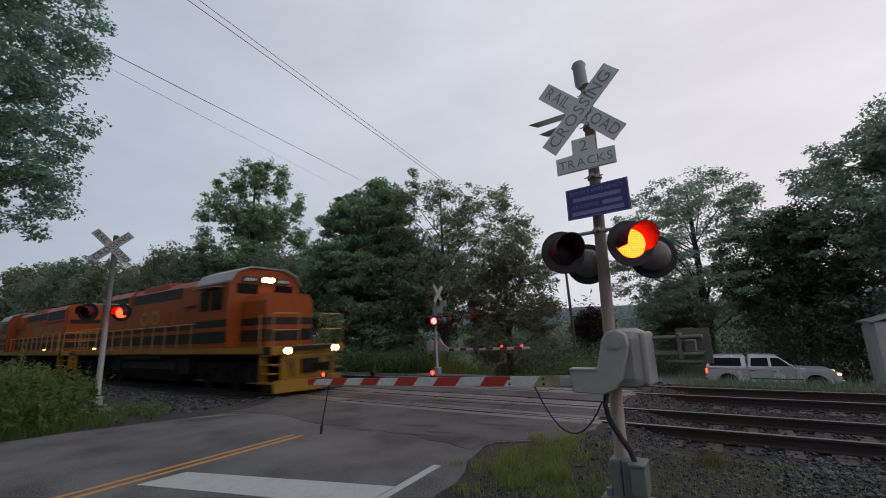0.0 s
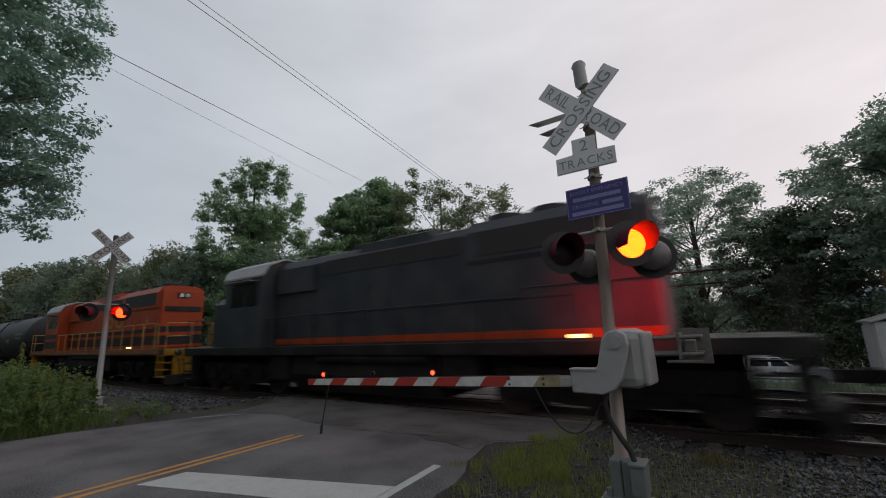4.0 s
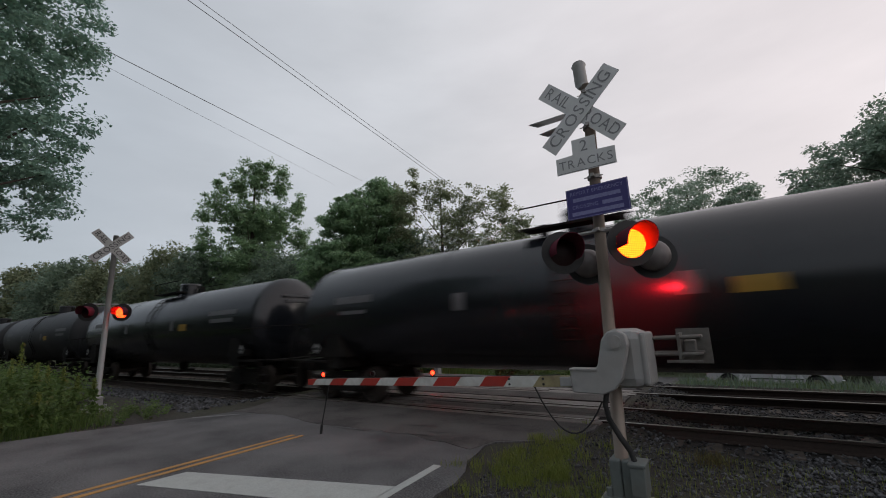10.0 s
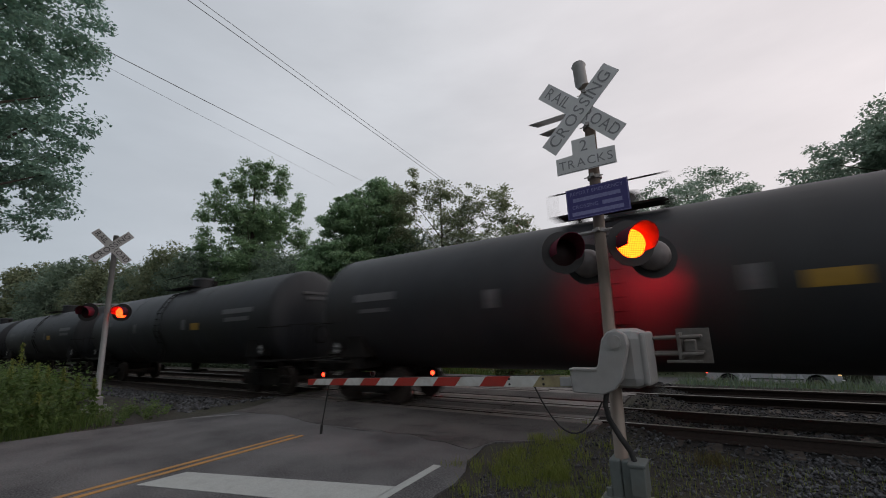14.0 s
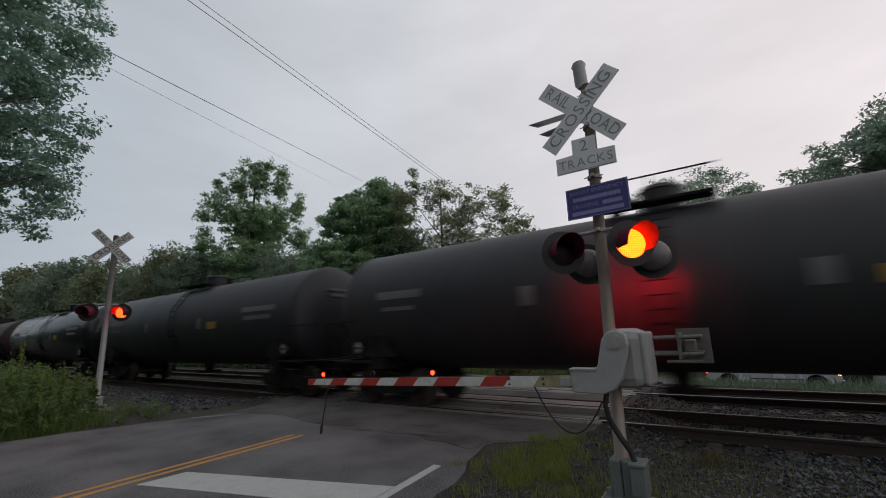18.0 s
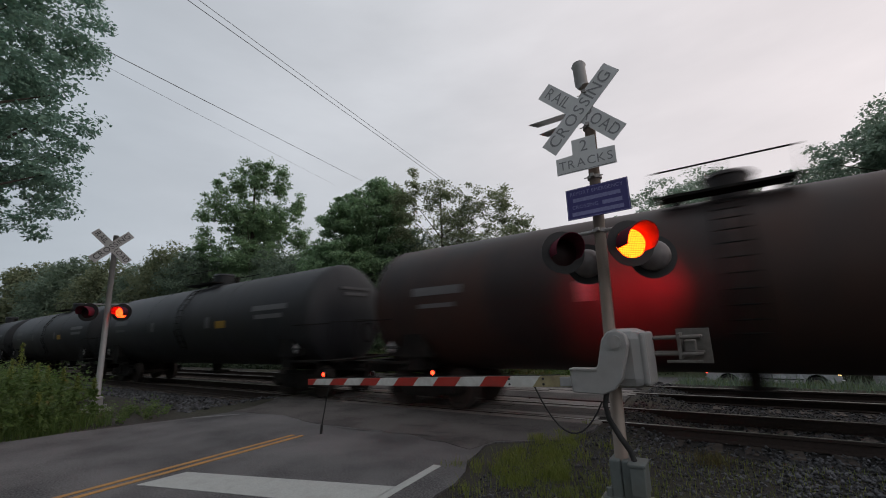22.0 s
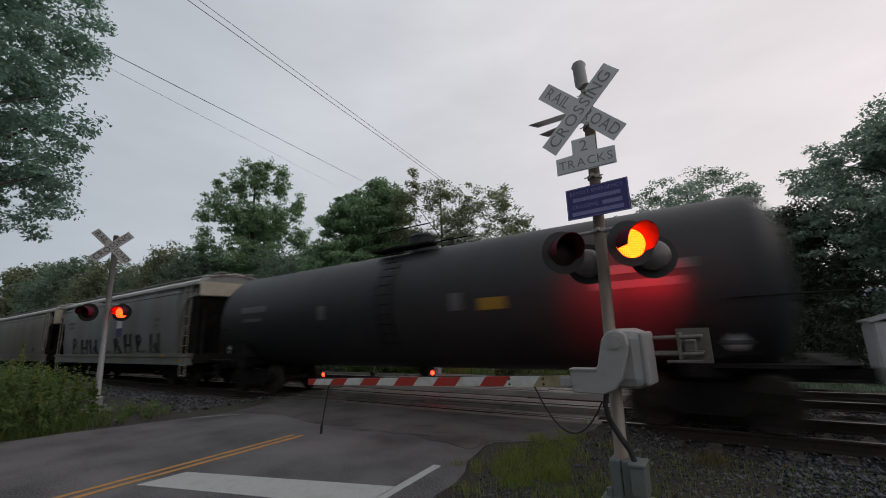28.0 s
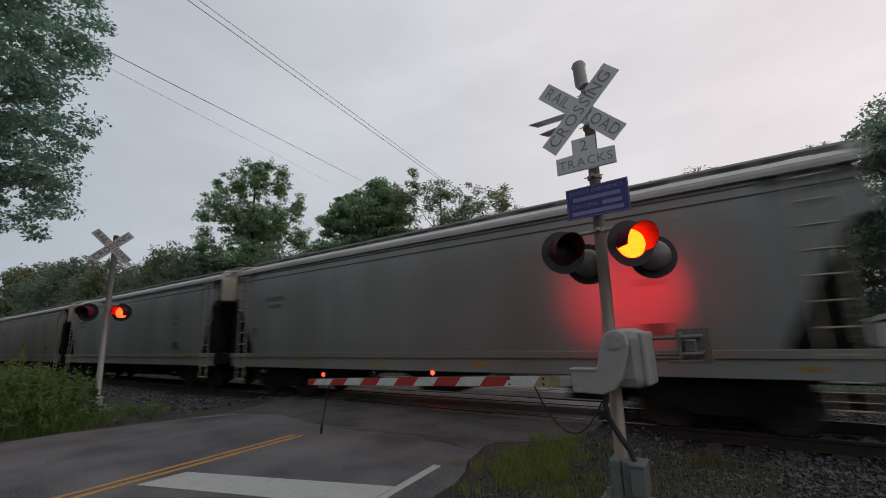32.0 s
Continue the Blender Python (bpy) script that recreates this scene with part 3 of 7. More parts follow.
def build_track(axis, label):
    tr = thing("railway_track", Matrix(), label, "railway track", "tracks", "structure")
    for s in (-1, 1):
        bm = profile_x(B(), rail_profile(axis + s * (GAUGE / 2 + 0.036)), -700, 480)
        bmesh.ops.recalc_face_normals(bm, faces=bm.faces[:])
        for f in bm.faces:
            f.material_index = 1 if f.calc_center_median().z > -0.0055 and abs(f.normal.z) > 0.3 else 0
        part("rail", bm, [M["rail_rust"], M["rail_head"]], tr)
    bm = profile_x(B(), [(axis - 2.0, -0.36), (axis + 2.0, -0.36), (axis + 1.45, -0.235), (axis - 1.45, -0.235)], -700, 480)
    part("ballast_bed", bm, M["ballast"], tr)
    return tr


track_near = build_track(NEAR_AXIS, "railway track with rusty rails and shiny worn heads")
track_far = build_track(FAR_AXIS, "railway track with dull rusty rails in ballast")

# ties on both sides of the crossing, one mesh for all
tie_bm = box(B(), -0.115, 0.115, -1.3, 1.3, -0.16, 0.0, 0.012)
tie_first = part("tie", tie_bm, M["tie"], track_near)
xs = [x for x in np.arange(-62, 24, 0.54) if not -12.6 < x < -2.2]
for tr, axis in ((track_near, NEAR_AXIS), (track_far, FAR_AXIS)):
    for i, x in enumerate(xs):
        o = tie_first if (tr is track_near and i == 0) else twin(tie_first, parent=tr)
        o.location = (x + rnd.uniform(-0.03, 0.03), axis + rnd.uniform(-0.05, 0.05), -0.206 + rnd.uniform(-0.008, 0.004))
        o.rotation_euler = (0, 0, radians(rnd.uniform(-1.5, 1.5)))

# the level crossing: asphalt infill and timber planks along the rails
crossing = thing("level_crossing", Matrix(), "timber and asphalt road surface between the rails", "level crossing", kind="structure")
plank_meshes = {}
for axis in (NEAR_AXIS, FAR_AXIS):
    for y0, y1, nrow in ((axis - GAUGE / 2 - 0.68, axis - GAUGE / 2 - 0.09, 2), (axis - GAUGE / 2 + 0.07, axis + GAUGE / 2 - 0.07, 5), (axis + GAUGE / 2 + 0.09, axis + GAUGE / 2 + 0.68, 2)):
        w = (y1 - y0) / nrow
        for r in range(nrow):
            for k in range(4):
                key = (round(w, 3), nrow == 5 and 0 < r < 4)
                if key not in plank_meshes:
                    o = part("plank", box(B(), 0, 2.4, 0.008, w - 0.008, -0.16, 0.0, 0.012), M["asphalt_patch"] if key[1] else M["plank"], crossing)
                    plank_meshes[key] = o.data
                else:
                    o = new("plank", plank_meshes[key])
                    o.parent = crossing
                o.location = (-12.1 + 2.43 * k + (0.5 if r % 2 else 0) * 0.3, y0 + r * w, -0.01 + rnd.uniform(-0.014, 0.006))
                o.rotation_euler = (0, radians(rnd.uniform(-0.25, 0.25)), 0)
mid0, mid1 = NEAR_AXIS + GAUGE / 2 + 0.69, FAR_AXIS - GAUGE / 2 - 0.69
sheet("infill", ragged([(-2.3, mid0), (-2.3, mid1)]) + ragged([(-12.2, mid1), (-12.2, mid0)]), 0.0, 0.15, M["asphalt_patch"], "", parent=crossing)
sheet("infill", [(-2.3, FAR_AXIS + 1.41), (-2.1, 15.3), (-12.2, 15.3), (-12.2, FAR_AXIS + 1.41)], 0.0, 0.15, M["asphalt_patch"], "", parent=crossing)


def pebbles(name, n, place, lo, hi, material, label, seed):
    """Loose stones of uneven shape, each a squashed octahedron."""
    g = np.random.default_rng(seed)
    pos = place(g, n)
    r = g.uniform(lo, hi, n) ** 1.0
    base = np.array([(1, 0, 0), (0, 1, 0), (-1, 0, 0), (0, -1, 0), (0, 0, 1), (0, 0, -1)], float)
    tri = np.array([(0, 1, 4), (1, 2, 4), (2, 3, 4), (3, 0, 4), (1, 0, 5), (2, 1, 5), (3, 2, 5), (0, 3, 5)])
    jit = base[None] * g.uniform(0.55, 1.25, (n, 6, 1)) + g.normal(0, 0.18, (n, 6, 3))
    ang = g.uniform(0, 2 * np.pi, n)
    c, s = np.cos(ang), np.sin(ang)
    x = jit[:, :, 0] * c[:, None] - jit[:, :, 1] * s[:, None]
    y = jit[:, :, 0] * s[:, None] + jit[:, :, 1] * c[:, None]
    v = np.stack([x, y, jit[:, :, 2] * 0.7], -1) * r[:, None, None] + pos[:, None, :]
    q = (tri[None] + 6 * np.arange(n)[:, None, None]).reshape(-1, 3)
    return tagged(mesh_arrays(name, v.reshape(-1, 3), q, material), label, "gravel", kind="stuff")


def area(x0, x1, y0, y1, z):
    def place(g, n):
        x, y = g.uniform(x0, x1, n), g.uniform(y0, y1, n)
        return np.stack([x, y, np.array([z(a, b) for a, b in zip(x, y)])], -1)
    return place


pebbles("loose_gravel", 15000, area(-2.9, 7.0, 3.6, 8.1, lambda x, y: ground_z(x, y) + 0.008), 0.006, 0.026, M["stone"], "loose grey gravel beside the near rail", 1)
pebbles("loose_gravel", 700, area(-2.6, 7.0, 3.6, 8.1, lambda x, y: ground_z(x, y) + 0.008), 0.02, 0.05, M["stone"], "larger loose stones beside the near rail", 5)
pebbles("ballast_stones", 9000, area(0.3, 9.5, 5.2, 8.55, lambda x, y: ground_z(x, y) + 0.012), 0.016, 0.046, M["stone"], "grey ballast stones on the track shoulder", 6)
pebbles("ballast_stones", 15000, area(-2.1, 14, 8.0, 15.2, lambda x, y: max(-0.222, ground_z(x, y) + 0.006) + 0.03 * rnd.random()), 0.018, 0.042, M["stone"], "grey ballast stones between the rails", 2)
pebbles("ballast_stones", 4200, area(-32, -12.3, 5.8, 8.4, lambda x, y: ground_z(x, y) + 0.01), 0.03, 0.07, M["stone"], "grey ballast stones beside the track", 3)


# ---- rolling stock; each is built about its middle, rail top at z = 0, front towards +x ----
def bogie(parent, x, axles, wheelbase, r=0.46, kind="three_piece"):
    bm = B()
    half = wheelbase / 2
    for s in (-1, 1):
        y = s * 1.02
        profile_y(bm, [(x - half - 0.3, 0.52), (x - half + 0.25, 0.38), (x - 0.5, 0.3), (x + 0.5, 0.3), (x + half - 0.25, 0.38), (x + half + 0.3, 0.52), (x + half + 0.3, 0.66),
                       (x + half - 0.3, 0.7), (x + 0.55, 0.82), (x - 0.55, 0.82), (x - half + 0.3, 0.7), (x - half - 0.3, 0.66)], y - 0.06, y + 0.06)
        for k in range(axles):
            ax = x - half + wheelbase * k / (axles - 1)
            rod(bm, (ax, y - 0.02 * s, r), (ax, y + 0.16 * s, r), 0.13, 0.11, 10)
            if k:
                rod(bm, (ax - wheelbase / (axles - 1) / 2 - 0.1, y + s * 0.08, 0.42), (ax - wheelbase / (axles - 1) / 2 - 0.1, y + s * 0.08, 0.72), 0.08, None, 8)
    box(bm, x - 0.22, x + 0.22, -1.05, 1.05, 0.5, 0.78)
    if axles == 3:
        box(bm, x - half - 0.45, x + half + 0.45, -0.62, 0.62, 0.6, 1.2)
        for s in (-1, 1):
            box(bm, x - half - 0.35, x + half + 0.35, min(s * 0.98, s * 1.14), max(s * 0.98, s * 1.14), 0.62, 1.02, 0.03)
            for k in range(4):
                sx = x - half + 0.45 + k * (wheelbase - 0.9) / 3
                rod(bm, (sx, s * 1.16, 0.5), (sx, s * 1.16, 0.98), 0.1, None, 8)
            rod(bm, (x - half * 0.5, s * 1.2, 0.9), (x - half * 0.5 + 0.45, s * 1.2, 0.9), 0.13, None, 10)
            rod(bm, (x + half * 0.5 - 0.45, s * 1.2, 0.9), (x + half * 0.5, s * 1.2, 0.9), 0.13, None, 10)
    frame_ob = part("bogie", bm, M["under"], parent)
    for k in range(axles):
        ax = x - half + wheelbase * k / (axles - 1)
        wb = B()
        for s in (-1, 1):
            rod(wb, (0, s * 0.7, 0), (0, s * 0.84, 0), r, r - 0.02, 28)
            rod(wb, (0, s * 0.66, 0), (0, s * 0.7, 0), r + 0.03, r + 0.02, 28)
            rod(wb, (0, s * 0.84, 0), (0, s * 0.86, 0), r - 0.13, r - 0.16, 20)
        rod(wb, (0, -0.95, 0), (0, 0.95, 0), 0.09, None, 10)
        w = part("wheelset", wb, M["wheel"], frame_ob)
        w.location = (ax, 0, r)
    return frame_ob


def coupler(parent, x, sgn, material):
    bm = B()
    box(bm, min(x - sgn * 0.55, x), max(x - sgn * 0.55, x), -0.08, 0.08, 0.76, 0.96)
    box(bm, min(x - sgn * 0.12, x + sgn * 0.02), max(x - sgn * 0.12, x + sgn * 0.02), -0.16, 0.16, 0.72, 1.0, 0.03)
    part("coupler", bm, material, parent)
    bm = B()
    tube(bm, [(x - sgn * 0.6, 0.35, 0.85), (x - sgn * 0.3, 0.36, 0.5), (x, 0.2, 0.42), (x + sgn * 0.05, 0.1, 0.45)], 0.025, 6)
    part("brake_hose", bm, M["rubber"], parent)


def plates(parent, name, rects, y, material, s, thick=0.004):
    """Thin plates on a side wall at y, each x0, x1, z0, z1."""
    out = []
    for x0, x1, z0, z1 in rects:
        bm = box(B(), x0, x1, min(y, y + s * thick), max(y, y + s * thick), z0, z1)
        out.append(part(name, bm, material, parent))
    return out


def locomotive(label, hood_mat, end_mat, stripes=True, sill_mat=None, rail_mat=None, roof_mat=None, lit=False, stripe_mat=None, badge_x=-1.15):
    L = 10.3
    ob = thing("locomotive", Matrix(), label, "locomotive", "train")
    sill_mat, rail_mat = sill_mat or M["loco_yellow"], rail_mat or M["rail_dim"]
    bm = B()
    box(bm, -9.4, 9.4, -1.5, 1.5, 1.3, 1.57, 0.02)
    box(bm, -8.2, 8.2, -0.6, 0.6, 0.95, 1.3)
    part("underframe", bm, M["loco_black"], ob)
    for s in (-1, 1):
        plates(ob, "sill_stripe", [(-9.0, 9.0, 1.36, 1.56)], s * 1.502, stripe_mat or sill_mat, s, 0.008)
    part("fuel_tank", profile_x(B(), [(-1.3, 1.28), (-1.4, 0.75), (-1.15, 0.26), (1.15, 0.26), (1.4, 0.75), (1.3, 1.28)], -2.6, 2.8), M["under"], ob)
    for s in (-1, 1):
        for x0, x1 in ((-8.7, -8.62), (3.0, 3.9), (-3.7, -2.75)):
            part("equipment_box", box(B(), x0, x1, min(s * 0.5, s * 1.4), max(s * 0.5, s * 1.4), 0.55, 1.3, 0.02), M["under"], ob)
        part("air_reservoir", rod(B(), (-2.4, s * 1.35, 1.2), (1.6, s * 1.35, 1.2), 0.13, None, 12), M["under"], ob)
    # long hood: lower and higher part with rounded roof edges
    hood = profile_x(B(), [(-0.95, 1.57), (0.95, 1.57), (0.95, 4.15), (0.82, 4.38), (0.55, 4.47), (-0.55, 4.47), (-0.82, 4.38), (-0.95, 4.15)], -7.5, 4.3)
    part("long_hood", hood, hood_mat, ob)
    part("radiator_section", profile_x(B(), [(-0.96, 3.4), (0.96, 3.4), (1.0, 3.5), (1.0, 4.2), (0.85, 4.46), (0.55, 4.53), (-0.55, 4.53), (-0.85, 4.46), (-1.0, 4.2), (-1.0, 3.5)], -7.35, -3.4), hood_mat, ob)
    part("hood_end", box(B(), -7.56, -7.503, -0.93, 0.93, 1.6, 4.3, 0.02), end_mat, ob)
    for s in (-1, 1):
        plates(ob, "radiator_grille", [(-7.1, -3.7, 3.6, 4.18)], s * 1.002, M["grille"], s, 0.012)
        plates(ob, "intake_grille", [(-3.2, 1.9, 3.72, 4.18)], s * 0.952, M["grille"], s, 0.012)
        plates(ob, "blower_duct", [(2.3, 4.2, 3.3, 4.05)], s * 0.952, hood_mat, s, 0.12)
        if stripes:
            plates(ob, "black_stripe", [(-7.48, 4.3, 2.32, 2.58), (-7.48, 4.3, 1.74, 2.16)], s * 0.952, M["loco_black"], s, 0.006)
            # two rounded yellow marks side by side
            for bx in (badge_x - 0.6, badge_x + 0.6):
                bg = ring_arc(B(), 0.24, 0.42, -0.006, 0.006, n=20)
                bmesh.ops.scale(bg, vec=(1.15, 1, 0.8), verts=bg.verts[:])
                bmesh.ops.translate(bg, vec=(bx, s * 0.972, 2.98), verts=bg.verts[:])
                part("badge", bg, M["loco_yellow"], ob)
            plates(ob, "notice_plate", [(-6.9, -5.9, 2.7, 3.12)], s * 0.953, M["mark_white"], s, 0.004)
        else:
            plates(ob, "side_stripe", [(-7.48, 4.3, 1.62, 1.8)], s * 0.952, M["orange_red"], s, 0.006)
        # engine room doors
        for k in range(13):
            x0 = -7.0 + k * 0.78
            if x0 < 2.0:
                plates(ob, "hood_door", [(x0, x0 + 0.72, 2.5, 3.22)], s * 0.952, hood_mat, s, 0.018)
    # roof: fans, exhaust, dynamic brake blister
    for x in (-6.5, -5.3, -4.1):
        fb = B()
        rod(fb, (x, 0, 4.5), (x, 0, 4.68), 0.62, 0.58, 24)
        part("radiator_fan", fb, M["loco_black"], ob)
    part("dynamic_brake", profile_x(B(), [(-0.9, 4.2), (0.9, 4.2), (0.9, 4.5), (0.6, 4.6), (-0.6, 4.6), (-0.9, 4.5)], -2.2, 0.4), hood_mat, ob)
    for x in (-1.6, -0.3):
        part("brake_fan", rod(B(), (x, 0, 4.58), (x, 0, 4.7), 0.52, 0.5, 20), M["loco_black"], ob)
    part("exhaust_stack", box(B(), 0.9, 1.3, -0.3, 0.3, 4.44, 4.72, 0.02), M["loco_black"], ob)
    # cab
    cabp = [(-1.5, 1.57), (1.5, 1.57), (1.5, 3.95), (1.28, 4.3), (0.7, 4.52), (-0.7, 4.52), (-1.28, 4.3), (-1.5, 3.95)]
    part("cab", profile_x(B(), cabp, 4.4, 6.7), hood_mat, ob)
    roofp = [(-1.54, 3.93), (-1.31, 4.3), (-0.72, 4.545), (0.72, 4.545), (1.31, 4.3), (1.54, 3.93), (1.54, 4.0), (1.33, 4.36), (0.73, 4.6), (-0.73, 4.6), (-1.33, 4.36), (-1.54, 4.0)]
    part("cab_roof", profile_x(B(), roofp, 4.3, 6.85), roof_mat or M["loco_grey"], ob, "grey cab roof")
    for s in (-1, 1):
        plates(ob, "cab_window", [(4.7, 5.35, 2.95, 3.7), (5.5, 6.3, 2.95, 3.7)], s * 1.502, M["glass"], s, 0.01)
        if stripes:
            plates(ob, "cab_stripe", [(4.42, 6.68, 2.32, 2.58), (4.42, 6.68, 1.74, 2.16)], s * 1.502, M["loco_black"], s, 0.006)
        part("sun_visor", box(B(), 4.7, 6.3, min(s * 1.5, s * 1.85), max(s * 1.5, s * 1.85), 3.78, 3.81), M["loco_grey"], ob)
        bm = box(B(), 6.7, 6.712, min(s * 0.35, s * 1.2), max(s * 0.35, s * 1.2), 3.54, 3.93)
        part("windscreen", bm, M["glass"], ob)
        bm = box(B(), 6.7, 6.76, min(s * 0.42, s * 1.0), max(s * 0.42, s * 1.0), 3.98, 4.2, 0.01)
        board = part("number_board", bm, M["loco_black"], ob)
        for k in range(4):
            y0 = s * 0.5 + s * 0.12 * k
            part("digit_bar", box(B(), 6.762, 6.768, min(y0, y0 + s * 0.08), max(y0, y0 + s * 0.08), 4.03, 4.15), M["mark_white"], board)
    # short nose, with a gently sloped top
    part("short_nose", profile_x(B(), [(-0.98, 1.57), (0.98, 1.57), (0.98, 3.2), (0.76, 3.46), (-0.76, 3.46), (-0.98, 3.2)], 6.7, 8.3), hood_mat, ob)
    if stripes:
        for s in (-1, 1):
            plates(ob, "nose_stripe", [(6.72, 8.28, 2.32, 2.58), (6.72, 8.28, 1.74, 2.16)], s * 0.982, M["loco_black"], s, 0.006)
        for z0, z1 in ((2.32, 2.58), (1.74, 2.16)):
            part("nose_band", box(B(), 8.302, 8.308, -0.97, 0.97, z0, z1), M["loco_black"], ob)
            part("end_band", box(B(), -7.57, -7.562, -0.94, 0.94, z0, z1), M["loco_black"], ob)
    # headlights
    for x, z, dx in ((6.7, 4.1, 1), (-7.5, 4.05, -1)):
        hb = box(B(), min(x, x + dx * 0.1), max(x, x + dx * 0.1), -0.3, 0.3, z - 0.13, z + 0.13, 0.03)
        house = part("headlight", hb, M["loco_black"], ob)
        for y in (-0.14, 0.14):
            lb = rod(B(), (x + dx * 0.1, y, z), (x + dx * 0.125, y, z), 0.11, 0.1, 14)
            part("bulb", lb, M["headlight"] if lit and dx > 0 else M["chrome"], house)
    part("end_number_board", box(B(), -7.62, -7.57, -0.8, 0.8, 3.3, 3.52, 0.01), M["loco_black"], ob)
    # end platforms: pilot, steps, handrails, ditch lights
    for sg in (-1, 1):
        pb = B()
        box(pb, min(sg * 9.4, sg * 9.46), max(sg * 9.4, sg * 9.46), -1.12, 1.12, 0.5, 1.3, 0.01)
        box(pb, min(sg * 9.38, sg * 9.5), max(sg * 9.38, sg * 9.5), -1.5, 1.5, 1.3, 1.57, 0.015)
        part("pilot_plate", pb, sill_mat, ob)
        part("coupler_pocket", box(B(), min(sg * 9.46, sg * 9.56), max(sg * 9.46, sg * 9.56), -0.36, 0.36, 0.66, 1.12, 0.02), M["under"], ob)
        part("anticlimber", box(B(), min(sg * 9.5, sg * 9.68), max(sg * 9.5, sg * 9.68), -0.75, 0.75, 1.42, 1.56, 0.02), M["loco_black"], ob)
        for y in (-0.95, -0.78, 0.78, 0.95):
            part("air_hose", tube(B(), [(sg * 9.47, y, 1.15), (sg * 9.6, y, 1.0), (sg * 9.62, y * 0.97, 0.72), (sg * 9.58, y * 0.95, 0.55)], 0.024, 6), M["rubber"], ob)
        part("cut_lever", tube(B(), [(sg * 9.58, -1.4, 0.95), (sg * 9.58, -0.9, 1.22), (sg * 9.58, 0.9, 1.22), (sg * 9.58, 1.4, 0.95)], 0.016, 6), sill_mat, ob)
        for y0, y1 in ((-1.4, 0.0), (0.0, 1.4)):
            pw = B()
            tipx = 9.95
            vs = [(sg * (tipx if abs(y) < 0.1 else 9.5), y, z) for y in (y0, y1) for z in (0.12, 0.5)]
            back = [(sg * 9.44, y, z) for y in (y0, y1) for z in (0.12, 0.5)]
            v = [pw.verts.new(p) for p in vs + back]
            for f in ((0, 2, 3, 1), (4, 5, 7, 6), (0, 4, 6, 2), (1, 3, 7, 5), (0, 1, 5, 4), (2, 6, 7, 3)):
                pw.faces.new([v[i] for i in f])
            bmesh.ops.recalc_face_normals(pw, faces=pw.faces[:])
            part("snow_plow", pw, sill_mat if lit else M["loco_black"], ob)
        for s in (-1, 1):
            st = B()
            for k in range(4):
                box(st, min(sg * 8.85, sg * 9.38), max(sg * 8.85, sg * 9.38), min(s * 1.2, s * 1.5), max(s * 1.2, s * 1.5), 0.4 + 0.29 * k, 0.44 + 0.29 * k)
            box(st, min(sg * 8.82, sg * 8.85), max(sg * 8.82, sg * 8.85), min(s * 1.2, s * 1.5), max(s * 1.2, s * 1.5), 0.38, 1.57)
            part("step_ladder", st, sill_mat, ob)
            dl = part("ditch_light", rod(B(), (sg * 9.46, s * 1.0, 1.42), (sg * 9.6, s * 1.0, 1.42), 0.12, 0.13, 16), M["loco_black"], ob)
            part("bulb", rod(B(), (sg * 9.6, s * 1.0, 1.42), (sg * 9.61, s * 1.0, 1.42), 0.11, 0.1, 14), M["headlight"] if lit and sg > 0 else M["chrome"], dl)
            hr = B()
            for yy in (0.45, 1.45):
                rod(hr, (sg * 9.42, s * yy, 1.57), (sg * 9.42, s * yy, 2.65), 0.02, None, 6)
            rod(hr, (sg * 9.42, s * 0.45, 2.65), (sg * 9.42, s * 1.45, 2.65), 0.02, None, 6)
            rod(hr, (sg * 9.42, s * 0.45, 2.1), (sg * 9.42, s * 1.45, 2.1), 0.02, None, 6)
            part("end_handrail", hr, rail_mat, ob)
            part("grab_iron", rod(B(), (sg * 8.7, s * 1.46, 1.57), (sg * 8.7, s * 1.46, 2.65), 0.02, None, 6), rail_mat, ob)
        coupler(ob, sg * L, sg, M["under"])
    for s in (-1, 1):
        hr = B()
        tube(hr, [(-8.6, s * 1.46, 2.68), (-5.0, s * 1.46, 2.68), (-4.8, s * 1.46, 2.5), (4.3, s * 1.46, 2.5)], 0.022, 6)
        for k in range(12):
            rod(hr, (-8.4 + k * 1.13, s * 1.46, 1.57), (-8.4 + k * 1.13, s * 1.46, 2.66 if k < 4 else 2.5), 0.024, None, 6)
        part("side_handrail", hr, rail_mat, ob)
        rod_b = rod(B(), (-6.2, s * 1.52, 1.66), (-5.9, s * 1.52, 1.66), 0.035, None, 6)
        part("step_light", rod_b, M["marker_light"], ob)
    horn = B()
    for y in (-0.12, 0, 0.12):
        rod(horn, (3.2, y, 4.62), (3.75, y, 4.62), 0.03, 0.09, 10)
    box(horn, 3.15, 3.25, -0.15, 0.15, 4.45, 4.64)
    part("horn", horn, M["loco_black"], ob)
    for x in (-6.3, 6.3):
        bogie(ob, x, 3, 3.9, 0.5)
    return ob


